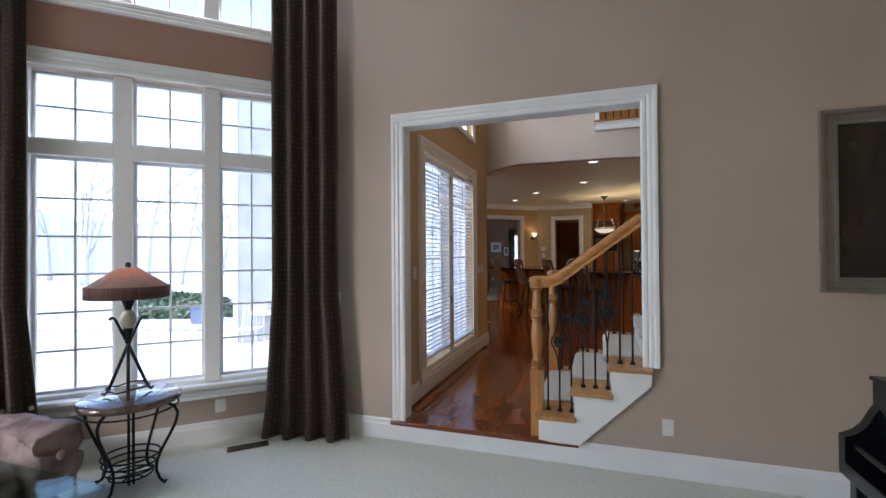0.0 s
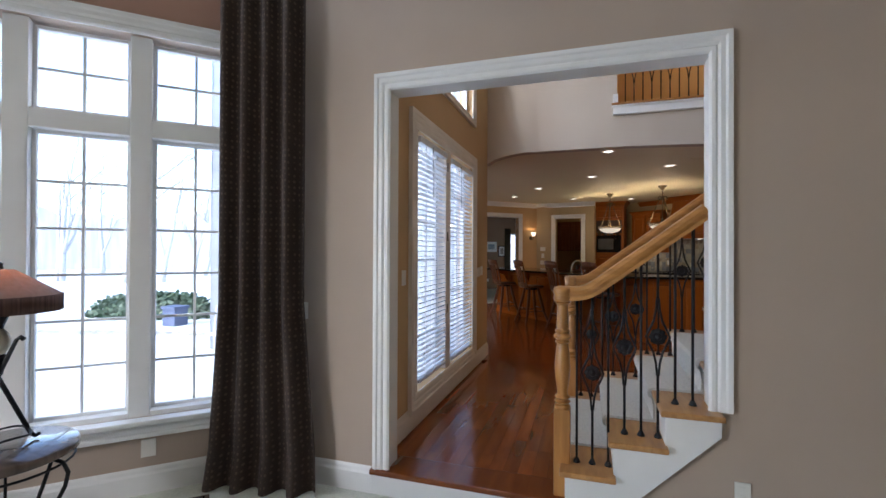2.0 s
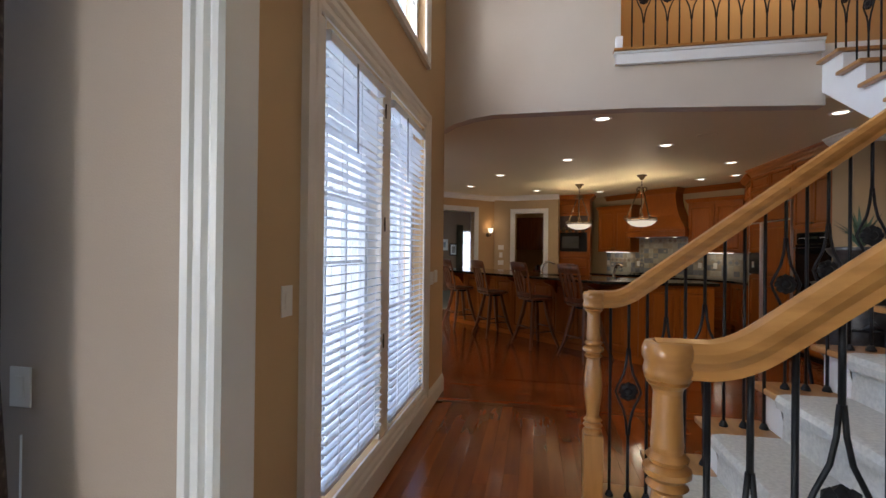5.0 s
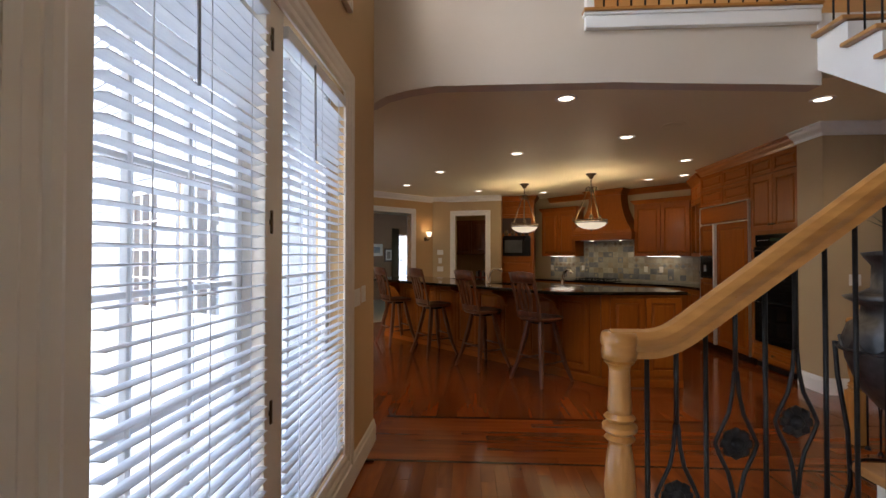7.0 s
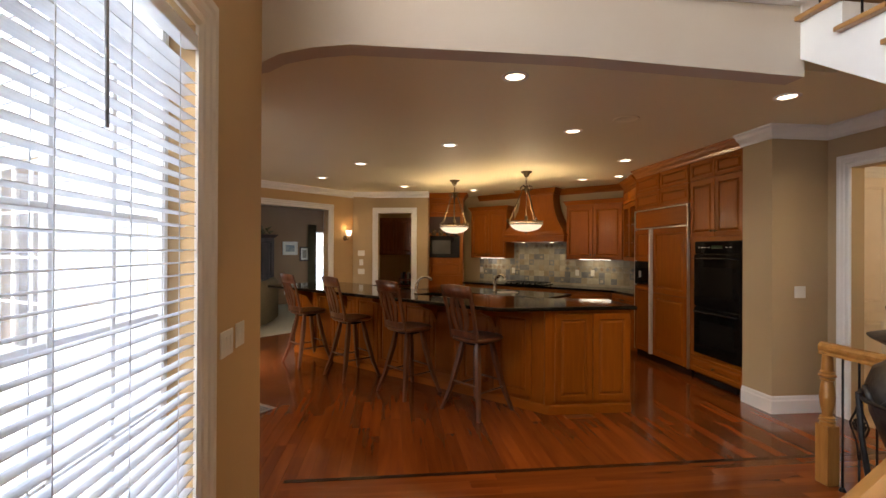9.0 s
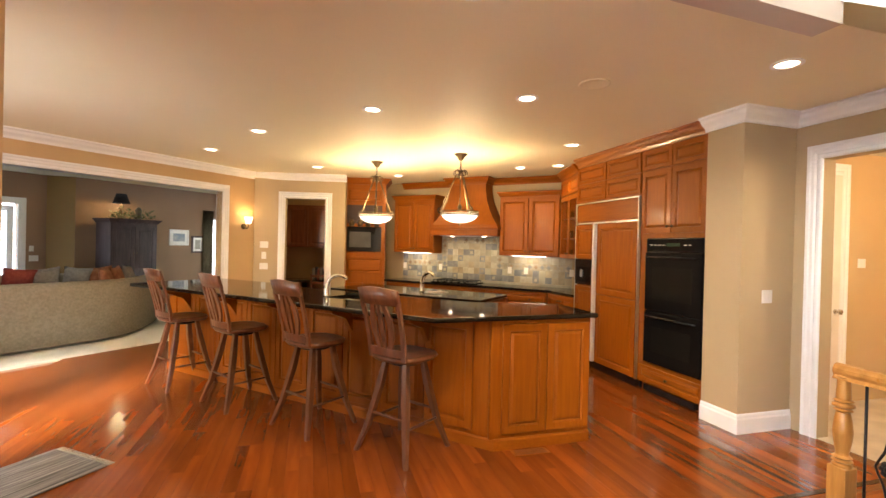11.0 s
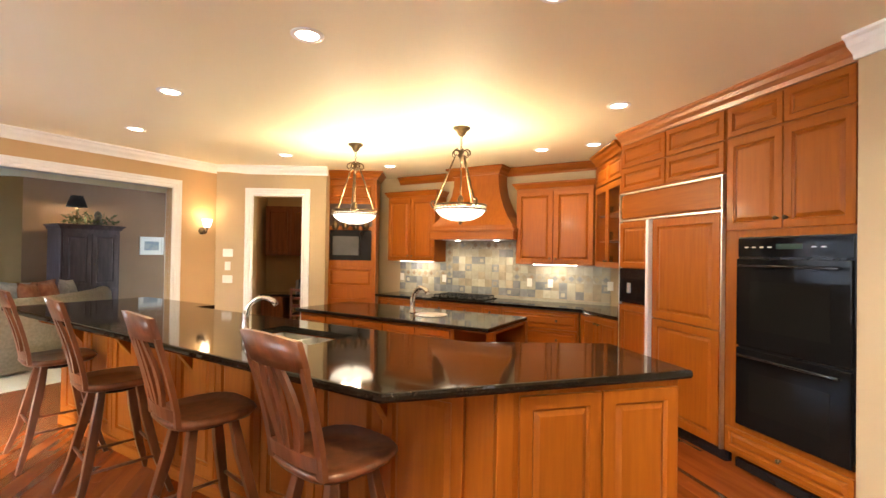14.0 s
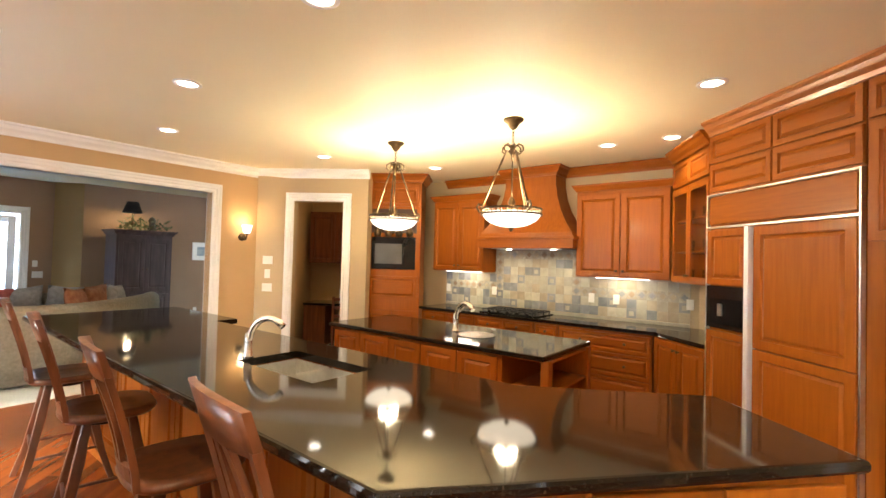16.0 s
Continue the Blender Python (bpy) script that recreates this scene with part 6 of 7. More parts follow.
rp.color_ramp.elements[0].color, rp.color_ramp.elements[1].color = (0.13, 0.092, 0.068, 1), (0.050, 0.032, 0.024, 1)
cl.new(vor.outputs["Distance"], rp.inputs[0])
cl.new(rp.outputs[0], cb.inputs["Base Color"])
bp_ = cn.new("ShaderNodeBump")
bp_.inputs["Strength"].default_value, bp_.inputs["Distance"].default_value = 0.25, 0.004
cl.new(vor.outputs["Distance"], bp_.inputs["Height"])
cl.new(bp_.outputs[0], cb.inputs["Normal"])


def curtain(p0, p1, depth, folds, z0, z1, label, seed):
    """A hanging curtain of soft folds between two points, puddling a little on the floor."""
    r_ = random.Random(seed)
    p0, p1 = Vector((*p0, 0)), Vector((*p1, 0))
    d_ = (p1 - p0)
    nrm = Vector((d_.y, -d_.x, 0)).normalized()
    nx_, levels = folds * 12, [0.0, 0.02, 0.08, 0.25, 0.6, 1.2, 2.0, 3.0, 4.0, 5.1]
    ph = [r_.uniform(-0.5, 0.5) for _ in range(folds + 2)]
    bm = B_()
    uvl = bm.loops.layers.uv.new("UVMap")
    grid, uvs = [], {}
    for z in levels:
        row = []
        f = min(1.0, z / 3.0)
        flare = 0.09 * (1 - min(1, z / 1.2))
        for i in range(nx_ + 1):
            s = i / nx_
            a = s * folds * 2 * math.pi
            k = int(s * folds)
            amp = depth * (0.85 + 0.3 * ph[k]) * (1 + 0.25 * (1 - f))
            w = math.sin(a + 0.5 * ph[k] * (1 - f))
            w = math.copysign(abs(w) ** 0.75, w)
            x = p0 + d_ * (s + (s - 0.45) * flare * 2.2 / max(0.3, d_.length)) + nrm * (amp * w + 0.04 * (1 - min(1, z / 0.25)))
            v = bm.verts.new((x.x, x.y, z0 + z * (z1 - z0) / 5.1))
            uvs[v] = (s * d_.length * 2.1, z * (z1 - z0) / 5.1)
            row.append(v)
        grid.append(row)
    for a, b in zip(grid, grid[1:]):
        for i in range(nx_):
            f_ = bm.faces.new([a[i], a[i + 1], b[i + 1], b[i]])
            f_.smooth = True
            for lp in f_.loops:
                lp[uvl].uv = uvs[lp.vert]
    me = bpy.data.meshes.new("curtain")
    bm.to_mesh(me)
    bm.free()
    me.materials.append(CURT)
    ob = new("curtain", me)
    sm = ob.modifiers.new("thickness", "SOLIDIFY")
    sm.thickness = 0.004
    return tagged(ob, label, "curtain", "living room curtains")


cur1 = curtain((-2.75, 3.335), (-2.15, 3.45), 0.055, 4, LIV + 0.003, 5.2, "floor-length dark brown patterned curtain in the corner", 3)
q0, q1 = B @ Vector((-1.80, 4.30, 0)), B @ Vector((-1.27, 4.30, 0))
curtain(q0[:2], q1[:2], 0.045, 4, LIV + 0.003, 5.2, "floor-length dark brown patterned curtain beside the window", 5)
cord = B_()
tube(cord, [(-2.215, 3.575, 0.90), (-2.21, 3.57, 0.3), (-2.20, 3.575, -0.15)], 0.003, 5)
part("pull_cord", cord, VINYL, cur1, "thin white cord")

# round side table
TX, TY = -3.12, 2.32
tb = thing("side_table", at(TX, TY, LIV), "round wood-topped side table on scrolled iron legs", "side table")
bm = B_()
lathe(bm, [(0.0, 0.575), (0.29, 0.575), (0.31, 0.585), (0.31, 0.615), (0.30, 0.625), (0.0, 0.625)], 40)
part("tabletop", bm, mat("polished_dark_walnut", (0.09, 0.06, 0.045), (0.16, 0.11, 0.085), 0.12, scale=3, stretch=(1, 6, 1), coat=0.5), tb)
for k in range(4):
    a = math.pi / 2 * k + 0.35
    d_ = Vector((math.cos(a), math.sin(a), 0))
    bm = B_()
    prof = [(0.24, 0.57), (0.30, 0.55), (0.325, 0.50), (0.31, 0.43), (0.265, 0.34), (0.21, 0.24), (0.178, 0.16), (0.175, 0.10), (0.20, 0.04), (0.235, 0.012), (0.245, 0.03)]
    tube(bm, [d_ * r + Vector((0, 0, z)) for r, z in prof], 0.010, 8)
    part("leg", bm, IRON, tb)
    bm = B_()
    tube(bm, [d_ * 0.0 + Vector((0.02 * math.cos(a), 0.02 * math.sin(a), 0.0)), Vector((0.02 * math.cos(a), 0.02 * math.sin(a), 0.57))], 0.006, 6)
    part("centre_rod", bm, IRON, tb)
for z, r in ((0.54, 0.29), (0.21, 0.175), (0.165, 0.168), (0.12, 0.160), (0.075, 0.13)):
    bm = B_()
    tube(bm, [(r * math.cos(2 * math.pi * k / 28), r * math.sin(2 * math.pi * k / 28), z) for k in range(29)], 0.0065, 6, cap=False)
    part("ring", bm, IRON, tb)
bm = B_()
for k in range(6):
    a = math.pi / 3 * k
    tube(bm, [(0.0, 0.0, 0.07), (0.13 * math.cos(a), 0.13 * math.sin(a), 0.075)], 0.005, 5)
part("basket_spokes", bm, IRON, tb)

tl = thing("table_lamp", at(TX, TY - 0.02, LIV + 0.626), "iron tripod table lamp with a brown fringed shade", "table lamp")
for k in range(3):
    a = 2 * math.pi * k / 3 - 0.64
    d_ = Vector((math.cos(a), math.sin(a), 0))
    bm = B_()
    tube(bm, [d_ * r + Vector((0, 0, z)) for r, z in ((0.175, 0.02), (0.155, 0.012), (0.135, 0.035), (0.0, 0.36), (-0.085, 0.545), (-0.105, 0.56), (-0.12, 0.545))], [0.010, 0.009, 0.011, 0.011, 0.009, 0.009, 0.012], 8)
    part("leg", bm, IRON, tl)
bm = B_()
ring = []
for k in range(37):
    a = 2 * math.pi * k / 36
    ring.append((0.125 * math.cos(a), 0.125 * math.sin(a), 0.05 + 0.02 * abs(math.sin(1.5 * (a - 0.9)))))
tube(bm, ring, 0.006, 6, cap=False)
part("stretcher_ring", bm, IRON, tl)
bm = B_()
lathe(bm, [(0.0, 0.36), (0.02, 0.37), (0.026, 0.42), (0.03, 0.465), (0.022, 0.478)], 16)
part("stem", bm, IRON, tl)
bm = B_()
lathe(bm, [(0.0, 0.468), (0.03, 0.475), (0.048, 0.51), (0.05, 0.545), (0.038, 0.58), (0.02, 0.60), (0.0, 0.60)], 18)
part("alabaster_egg", bm, mat("alabaster", (0.62, 0.55, 0.42), (0.70, 0.63, 0.50), 0.4, scale=8), tl, "cream alabaster knob")
bm = B_()
lathe(bm, [(0.018, 0.595), (0.022, 0.61), (0.045, 0.67), (0.07, 0.69), (0.055, 0.695), (0.0, 0.695)], 16)
tube(bm, [(0, 0, 0.69), (0, 0, 0.90)], 0.006, 6)
lathe(bm, [(0.0, 0.895), (0.02, 0.90), (0.014, 0.915), (0.018, 0.925), (0.0, 0.935)], 12)
part("socket", bm, IRON, tl)
SHADE = mat("brown_silk_shade", (0.26, 0.185, 0.155), (0.36, 0.265, 0.225), 0.7, scale=40, stretch=(1, 1, 0.1))
sn, sl = SHADE.node_tree.nodes, SHADE.node_tree.links
thin, both = sn.new("ShaderNodeBsdfTranslucent"), sn.new("ShaderNodeMixShader")
thin.inputs[0].default_value = (0.45, 0.27, 0.18, 1)
both.inputs[0].default_value = 0.45
sl.new(sn["Principled BSDF"].outputs[0], both.inputs[1])
sl.new(thin.outputs[0], both.inputs[2])
sl.new(both.outputs[0], sn["Material Output"].inputs[0])
bm = B_()
lathe(bm, [(0.25, 0.765), (0.06, 0.895), (0.057, 0.893), (0.246, 0.762)], 12, smooth=False)
part("shade", bm, SHADE, tl, "tapered brown silk shade")
bm = B_()
lathe(bm, [(0.252, 0.685), (0.252, 0.768), (0.247, 0.768), (0.247, 0.685)], 48)
part("fringe", bm, mat("dark_brown_fringe", (0.07, 0.035, 0.028), (0.16, 0.085, 0.065), 0.9, scale=90, stretch=(1, 1, 0.02)), tl, "dark brown fringe")

# plush chaise and glass table at the edge of view
PLUSH = mat("mauve_brown_plush", (0.13, 0.085, 0.080), (0.30, 0.22, 0.205), 0.6, scale=7, bump=0.5, bump_scale=9, spec=0.2, detail=3)
ch = thing("chaise_sofa", at(-3.62, 1.60, LIV), "mauve-brown plush sofa with a tufted rolled arm", "sofa")


def blob(lo, hi, r, seed):
    bm = B_()
    box(bm, lo, hi, r)
    bmesh.ops.subdivide_edges(bm, edges=bm.edges[:], cuts=9, use_grid_fill=True)
    for v in bm.verts:
        nn = noise.noise(v.co * 4.0 + Vector((seed, 0, 0))) * 0.022 - (1 - abs(noise.noise(Vector((v.co.x * 5.0 + seed, v.co.y * 3.0, v.co.z * 9.0))))) ** 5 * 0.050
        v.co += Vector((nn, nn * 0.6, nn))
    for f_ in bm.faces:
        f_.smooth = True
    return bm


part("seat", blob((-0.75, -0.95, 0.10), (0.45, 0.18, 0.42), 0.10, 3), PLUSH, ch)
part("arm", blob((-0.80, 0.12, 0.16), (0.58, 0.42, 0.60), 0.13, 9), PLUSH, ch)
part("skirt", blob((-0.72, -0.90, 0.0), (0.50, 0.34, 0.14), 0.03, 5), PLUSH, ch)
bm = B_()
lathe(bm, [(0.0, 0.0), (0.03, 0.0), (0.028, 0.012), (0.0, 0.018)], 14)
part("button", bm, PLUSH, ch, m=pose(0.575, 0.24, 0.42, 0, 80, 0))
gt = thing("glass_coffee_table", at(-2.85, 0.55, LIV), "pale clear coffee table on dark legs", "coffee table")
bm = B_()
box(bm, (-0.55, -0.9, 0.405), (0.42, 1.12, 0.423), 0.005)
part("glass_top", bm, glass_mat("thick_table_glass", (0.75, 0.85, 0.82), 0.02), gt)
for x in (-0.42, 0.28):
    for y in (-0.75, 0.92):
        bm = B_()
        tube(bm, [(x, y, 0.0), (x, y, 0.405)], 0.022, 10)
        part("leg", bm, IRON, gt)

# register in the carpet
rg = thing("floor_register", at(-2.79, 3.08, LIV, 45), "dark metal floor register set in the carpet", "floor vent")
bm = B_()
box(bm, (-0.16, -0.055, 0.0), (0.16, 0.055, 0.006), 0.002)
part("frame", bm, BRONZE, rg)
for i in range(14):
    bm = B_()
    box(bm, (-0.14 + i * 0.02, -0.04, 0.006), (-0.128 + i * 0.02, 0.04, 0.009))
    part("slat", bm, BLACK, rg)

# dark picture and piano by the right wall
pt = thing("framed_picture", at(1.36, 3.60, 1.165), "large dark picture in a silver-gold moulded frame", "picture")
SILV = mat("tarnished_silver_leaf", (0.26, 0.23, 0.19), (0.34, 0.31, 0.26), 0.38, metal=0.7, scale=5)
bm = B_()
W_, H_ = 1.15, 1.175
for o, w, d in ((0.0, 0.028, 0.035), (0.028, 0.05, 0.022), (0.078, 0.02, 0.03)):
    a, b = o, o + w
    for lo, hi in (((a, -d, a), (b, 0, H_ - a)), ((W_ - b, -d, a), (W_ - a, 0, H_ - a)), ((b, -d, a), (W_ - b, 0, b)), ((b, -d, H_ - b), (W_ - b, 0, H_ - a))):
        box(bm, lo, hi, 0.005)
part("frame", bm, SILV, pt)
bm = B_()
box(bm, (0.098, -0.012, 0.098), (W_ - 0.098, -0.006, H_ - 0.098))
part("print", bm, mat("dark_brown_print", (0.012, 0.010, 0.008), (0.035, 0.025, 0.015), 0.12, scale=2.5, coat=0.5), pt, "dark print under glass")
pn = thing("upright_piano", at(1.07, 2.66, LIV), "black lacquered upright piano", "piano")
LACQ = mat("black_piano_lacquer", (0.006, 0.006, 0.008), (0.010, 0.010, 0.012), 0.16, scale=2, coat=0.1, spec=0.3)
bm = B_()
box(bm, (0.13, -1.45, 0.04), (0.50, 0.0, 1.00), 0.008)
part("case", bm, LACQ, pn)
bm = B_()
box(bm, (0.122, -1.46, 1.00), (0.51, 0.01, 1.02), 0.008)
part("lid", bm, LACQ, pn)
for y0 in (-0.06, -1.45):
    bm = B_()
    prism(bm, [(0.0, 0.56), (0.14, 0.56), (0.14, 0.90), (0.115, 0.86), (0.085, 0.80), (0.05, 0.765), (0.0, 0.74)], y0, y0 + 0.06, "y")
    part("cheek", bm, LACQ, pn)
bm = B_()
box(bm, (-0.004, -1.39, 0.56), (0.14, -0.06, 0.63), 0.006)
part("keybed", bm, LACQ, pn)
bm = B_()
box(bm, (0.02, -1.39, 0.70), (0.14, -0.06, 0.725), 0.006)
part("fallboard", bm, LACQ, pn)
for y in (-1.42, -0.03):
    bm = B_()
    box(bm, (0.04, y - 0.03, 0.05), (0.10, y + 0.03, 0.56), 0.006)
    box(bm, (0.02, y - 0.035, 0.0), (0.50, y + 0.035, 0.06), 0.006)
    part("leg", bm, LACQ, pn)

# ---- hall things ----
PEWTER = mat("dark_pewter", (0.05, 0.05, 0.052), (0.13, 0.13, 0.13), 0.4, metal=0.85, scale=9, bump=0.5, bump_scale=22, rough_var=0.12)
ur = thing("urn_planter", at(1.38, 6.08, 0), "large embossed pewter urn on a tall stand", "urn")
bm = B_()
lathe(bm, [(0.0, 0.62), (0.06, 0.62), (0.13, 0.66), (0.21, 0.76), (0.26, 0.90), (0.275, 1.02), (0.25, 1.10), (0.20, 1.14), (0.19, 1.20), (0.255, 1.235), (0.27, 1.25), (0.20, 1.27), (0.15, 1.30), (0.145, 1.42), (0.18, 1.47), (0.19, 1.49), (0.13, 1.50), (0.0, 1.49)], 36)
part("bowl", bm, PEWTER, ur)
for k in range(10):
    a = 2 * math.pi * k / 10
    bm = B_()
    c_ = Vector((0.268 * math.cos(a), 0.268 * math.sin(a), 0.99))
    tube(bm, [c_ + Vector((-0.05 * math.sin(a), 0.05 * math.cos(a), -0.03)), c_ + Vector((0.008 * math.cos(a), 0.008 * math.sin(a), 0.03)), c_ + Vector((0.05 * math.sin(a), -0.05 * math.cos(a), -0.02))], 0.014, 6)
    part("scroll_relief", bm, PEWTER, ur)
for k in range(3):
    a = 2 * math.pi * k / 3 + 0.4
    d_ = Vector((math.cos(a), math.sin(a), 0))
    bm = B_()
    tube(bm, [d_ * r + Vector((0, 0, z)) for r, z in ((0.30, 0.99), (0.29, 0.8), (0.25, 0.5), (0.24, 0.2), (0.28, 0.0))], 0.012, 8)
    part("leg", bm, IRON, ur)
for z, r in ((0.97, 0.295), (0.30, 0.235)):
    bm = B_()
    tube(bm, [(r * math.cos(2 * math.pi * k / 28), r * math.sin(2 * math.pi * k / 28), z) for k in range(29)], 0.009, 6, cap=False)
    part("ring", bm, IRON, ur)
pl = thing("potted_plant", at(1.38, 6.08, 1.49), "spiky green plant in the urn", "plant")
bm = B_()
rl = random.Random(11)
for k in range(46):
    a, e = rl.uniform(0, 6.28), rl.uniform(0.2, 1.1)
    d_ = Vector((math.cos(a) * e, math.sin(a) * e, 1.0)).normalized()
    s_ = Vector((-math.sin(a), math.cos(a), 0)) * 0.012
    L_ = rl.uniform(0.16, 0.34)
    p_ = [Vector((0, 0, 0)), d_ * L_ * 0.5, d_ * L_ + Vector((0, 0, -0.35 * L_ * e))]
    v = [bm.verts.new(p_[0] + s_ * 0.6), bm.verts.new(p_[0] - s_ * 0.6), bm.verts.new(p_[1] - s_), bm.verts.new(p_[1] + s_), bm.verts.new(p_[2])]
    bm.faces.new(v[:4])
    bm.faces.new([v[3], v[2], v[4]])
part("leaves", bm, mat("grey_green_leaf", (0.05, 0.10, 0.05), (0.13, 0.19, 0.12), 0.5, scale=10), pl)
mt = thing("door_mat", at(-2.66, 9.02, 0.004, 52), "grey and cream patterned mat with a cream fringe", "rug")
bm = B_()
box(bm, (-0.45, -0.30, 0.0), (0.45, 0.30, 0.008), 0.003)
part("pile", bm, mat("striped_grey_rug", (0.07, 0.065, 0.06), (0.34, 0.32, 0.29), 0.95, scale=8, stretch=(0.2, 6, 1), bump=0.5, bump_scale=120), mt)
for s_ in (-1, 1):
    bm = B_()
    for k in range(40):
        y = -0.295 + k * 0.0151
        tube(bm, [(s_ * 0.448, y, 0.005), (s_ * 0.50, y + 0.006 * math.sin(k * 2.1), 0.003)], 0.0028, 4)
    part("fringe", bm, CARPET, mt, "cream fringe")
fv = thing("floor_register", at(0.87, 8.70, 0.002), "wooden floor register by the bar end", "floor vent")
bm = B_()
box(bm, (-0.15, -0.05, 0.0), (0.15, 0.05, 0.005), 0.001)
part("frame", bm, CHERRYH, fv)
for i in range(6):
    bm = B_()
    box(bm, (-0.13, -0.038 + i * 0.014, 0.005), (0.13, -0.032 + i * 0.014, 0.007))
    part("slat", bm, DARKC, fv)
dr = thing("door_2", at(3.86, 8.985, 0.004), "cream panelled door closed past the doorway", "door", kind="structure")
for z, h, nm in ((0.0, 0.95, "lower_panel"), (0.95, 1.50, "upper_panel")):
    part(nm, panel_door(0.76, h, 0.11, 0.03), CREAM, dr, m=Matrix.Translation((0, 0.0, z)))
bm = B_()
lathe(bm, [(0.0, 0.0), (0.026, 0.0), (0.012, 0.012), (0.012, 0.03), (0.028, 0.04), (0.026, 0.06), (0.0, 0.065)], 14)
part("knob", bm, NICKEL, dr, "brushed nickel knob", pose(0.70, -0.03, 1.0, 90))
casing("trim_mudroom_door", at(3.86, 8.995, 0), -0.01, 0.77, 0.0, 2.46, label="white casing round the closed door")


# ---- outdoors ----
rl = random.Random(21)
HEDGE = mat("snowy_green_hedge", (0.035, 0.07, 0.03), (0.16, 0.20, 0.14), 0.8, scale=2)


def clump(name, m, rx, ry, rz, count, size, material, label, category):
    """A low shrub of many small leaves set about an uneven core."""
    bm = B_()
    for k in range(count):
        a, e = rl.uniform(0, 6.283), math.asin(rl.uniform(-0.1, 1))
        s = rl.uniform(0.72, 1.05)
        c_ = Vector((rx * s * math.cos(a) * math.cos(e), ry * s * math.sin(a) * math.cos(e), max(0.02, rz * s * math.sin(e))))
        d_ = Vector((rl.uniform(-1, 1), rl.uniform(-1, 1), rl.uniform(-0.4, 1))).normalized()
        n_ = d_.orthogonal().normalized() * size * 0.4
        bm.faces.new([bm.verts.new(c_), bm.verts.new(c_ + d_ * size * 0.5 + n_), bm.verts.new(c_ + d_ * size), bm.verts.new(c_ + d_ * size * 0.5 - n_)])
    return solid(name, bm, material, label, category, m)


clump("hedge", at(-13.2, 11.6, -0.62, 20), 2.0, 0.7, 0.75, 2600, 0.16, HEDGE, "low clipped evergreen hedge on the lawn", "hedge")
clump("hedge", at(-9.5, 14.5, -0.62, 20), 1.3, 0.7, 0.9, 1800, 0.16, HEDGE, "low clipped evergreen hedge on the lawn", "hedge")
t = thing("plant_tub", at(-11.3, 10.6, -0.62), "blue-grey square planter tub", "planter")
bm = B_()
prism(bm, [(-0.22, -0.22), (0.22, -0.22), (0.22, 0.22), (-0.22, 0.22)], 0.0, 0.50, "z", 0.02)
box(bm, (-0.25, -0.25, 0.46), (0.25, 0.25, 0.54), 0.01)
part("tub", bm, mat("blue_grey_planter", (0.05, 0.07, 0.13), (0.08, 0.10, 0.17), 0.6), t)
# stone edging that winds across the lawn
bm = B_()
for k in range(120):
    s = k / 119
    x, y = -20 + 13 * s, 4.5 + 6.5 * s + 0.8 * math.sin(4 * s)
    r = rl.uniform(0.09, 0.16)
    bmesh.ops.create_icosphere(bm, subdivisions=1, radius=r, matrix=Matrix.Translation((x, y, -0.62)) @ Matrix.Diagonal((1.3, 1, 0.6, 1)))
ob = solid("stone_edging", bm, mat("grey_field_stone", (0.25, 0.24, 0.22), (0.40, 0.39, 0.36), 0.85, scale=6), "row of grey stones edging the lawn", "stones", kind="stuff")
# patio set
IRW = mat("white_painted_metal", (0.55, 0.56, 0.58), (0.65, 0.66, 0.68), 0.5, scale=8)


def patio_chair(m):
    t = thing("patio_chair", m, "pale metal patio chair outside", "chair", "patio chairs")
    for x in (-0.24, 0.24):
        bm = B_()
        tube(bm, [(x, -0.25, 0.0), (x, -0.22, 0.40), (x, 0.22, 0.42), (x, 0.34, 0.95)], 0.014, 6)
        tube(bm, [(x, 0.25, 0.0), (x, 0.22, 0.42)], 0.014, 6)
        part("side_frame", bm, IRW, t)
    bm = B_()
    for i in range(9):
        box(bm, (-0.24, -0.20 + i * 0.05, 0.42), (0.24, -0.165 + i * 0.05, 0.43))
    part("seat", bm, IRW, t)
    for i in range(7):
        bm = B_()
        x = -0.2 + i * 0.066
        tube(bm, [(x, 0.23, 0.44), (x, 0.335, 0.93)], 0.007, 5)
        part("back_bar", bm, IRW, t)
    return t


pc = patio_chair(at(-7.3, 8.1, -0.62, 20))
copy_thing(pc, at(-6.5, 8.9, -0.62, 120))
copy_thing(pc, at(-7.9, 9.1, -0.62, -70))
t = thing("patio_table", at(-7.2, 8.8, -0.62), "round pale metal patio table outside", "table")
bm = B_()
lathe(bm, [(0.0, 0.70), (0.55, 0.70), (0.56, 0.715), (0.55, 0.73), (0.0, 0.73)], 32)
part("tabletop", bm, IRW, t)
bm = B_()
lathe(bm, [(0.25, 0.0), (0.24, 0.03), (0.03, 0.06), (0.03, 0.70), (0.0, 0.70)], 16)
part("pedestal", bm, IRW, t)
# bare winter trees along the far side, haze painted in as paler bark
BARK = mat("haze_paled_bark", (0.42, 0.40, 0.39), (0.52, 0.50, 0.49), 0.9, scale=6, bump=0.4, bump_scale=20)


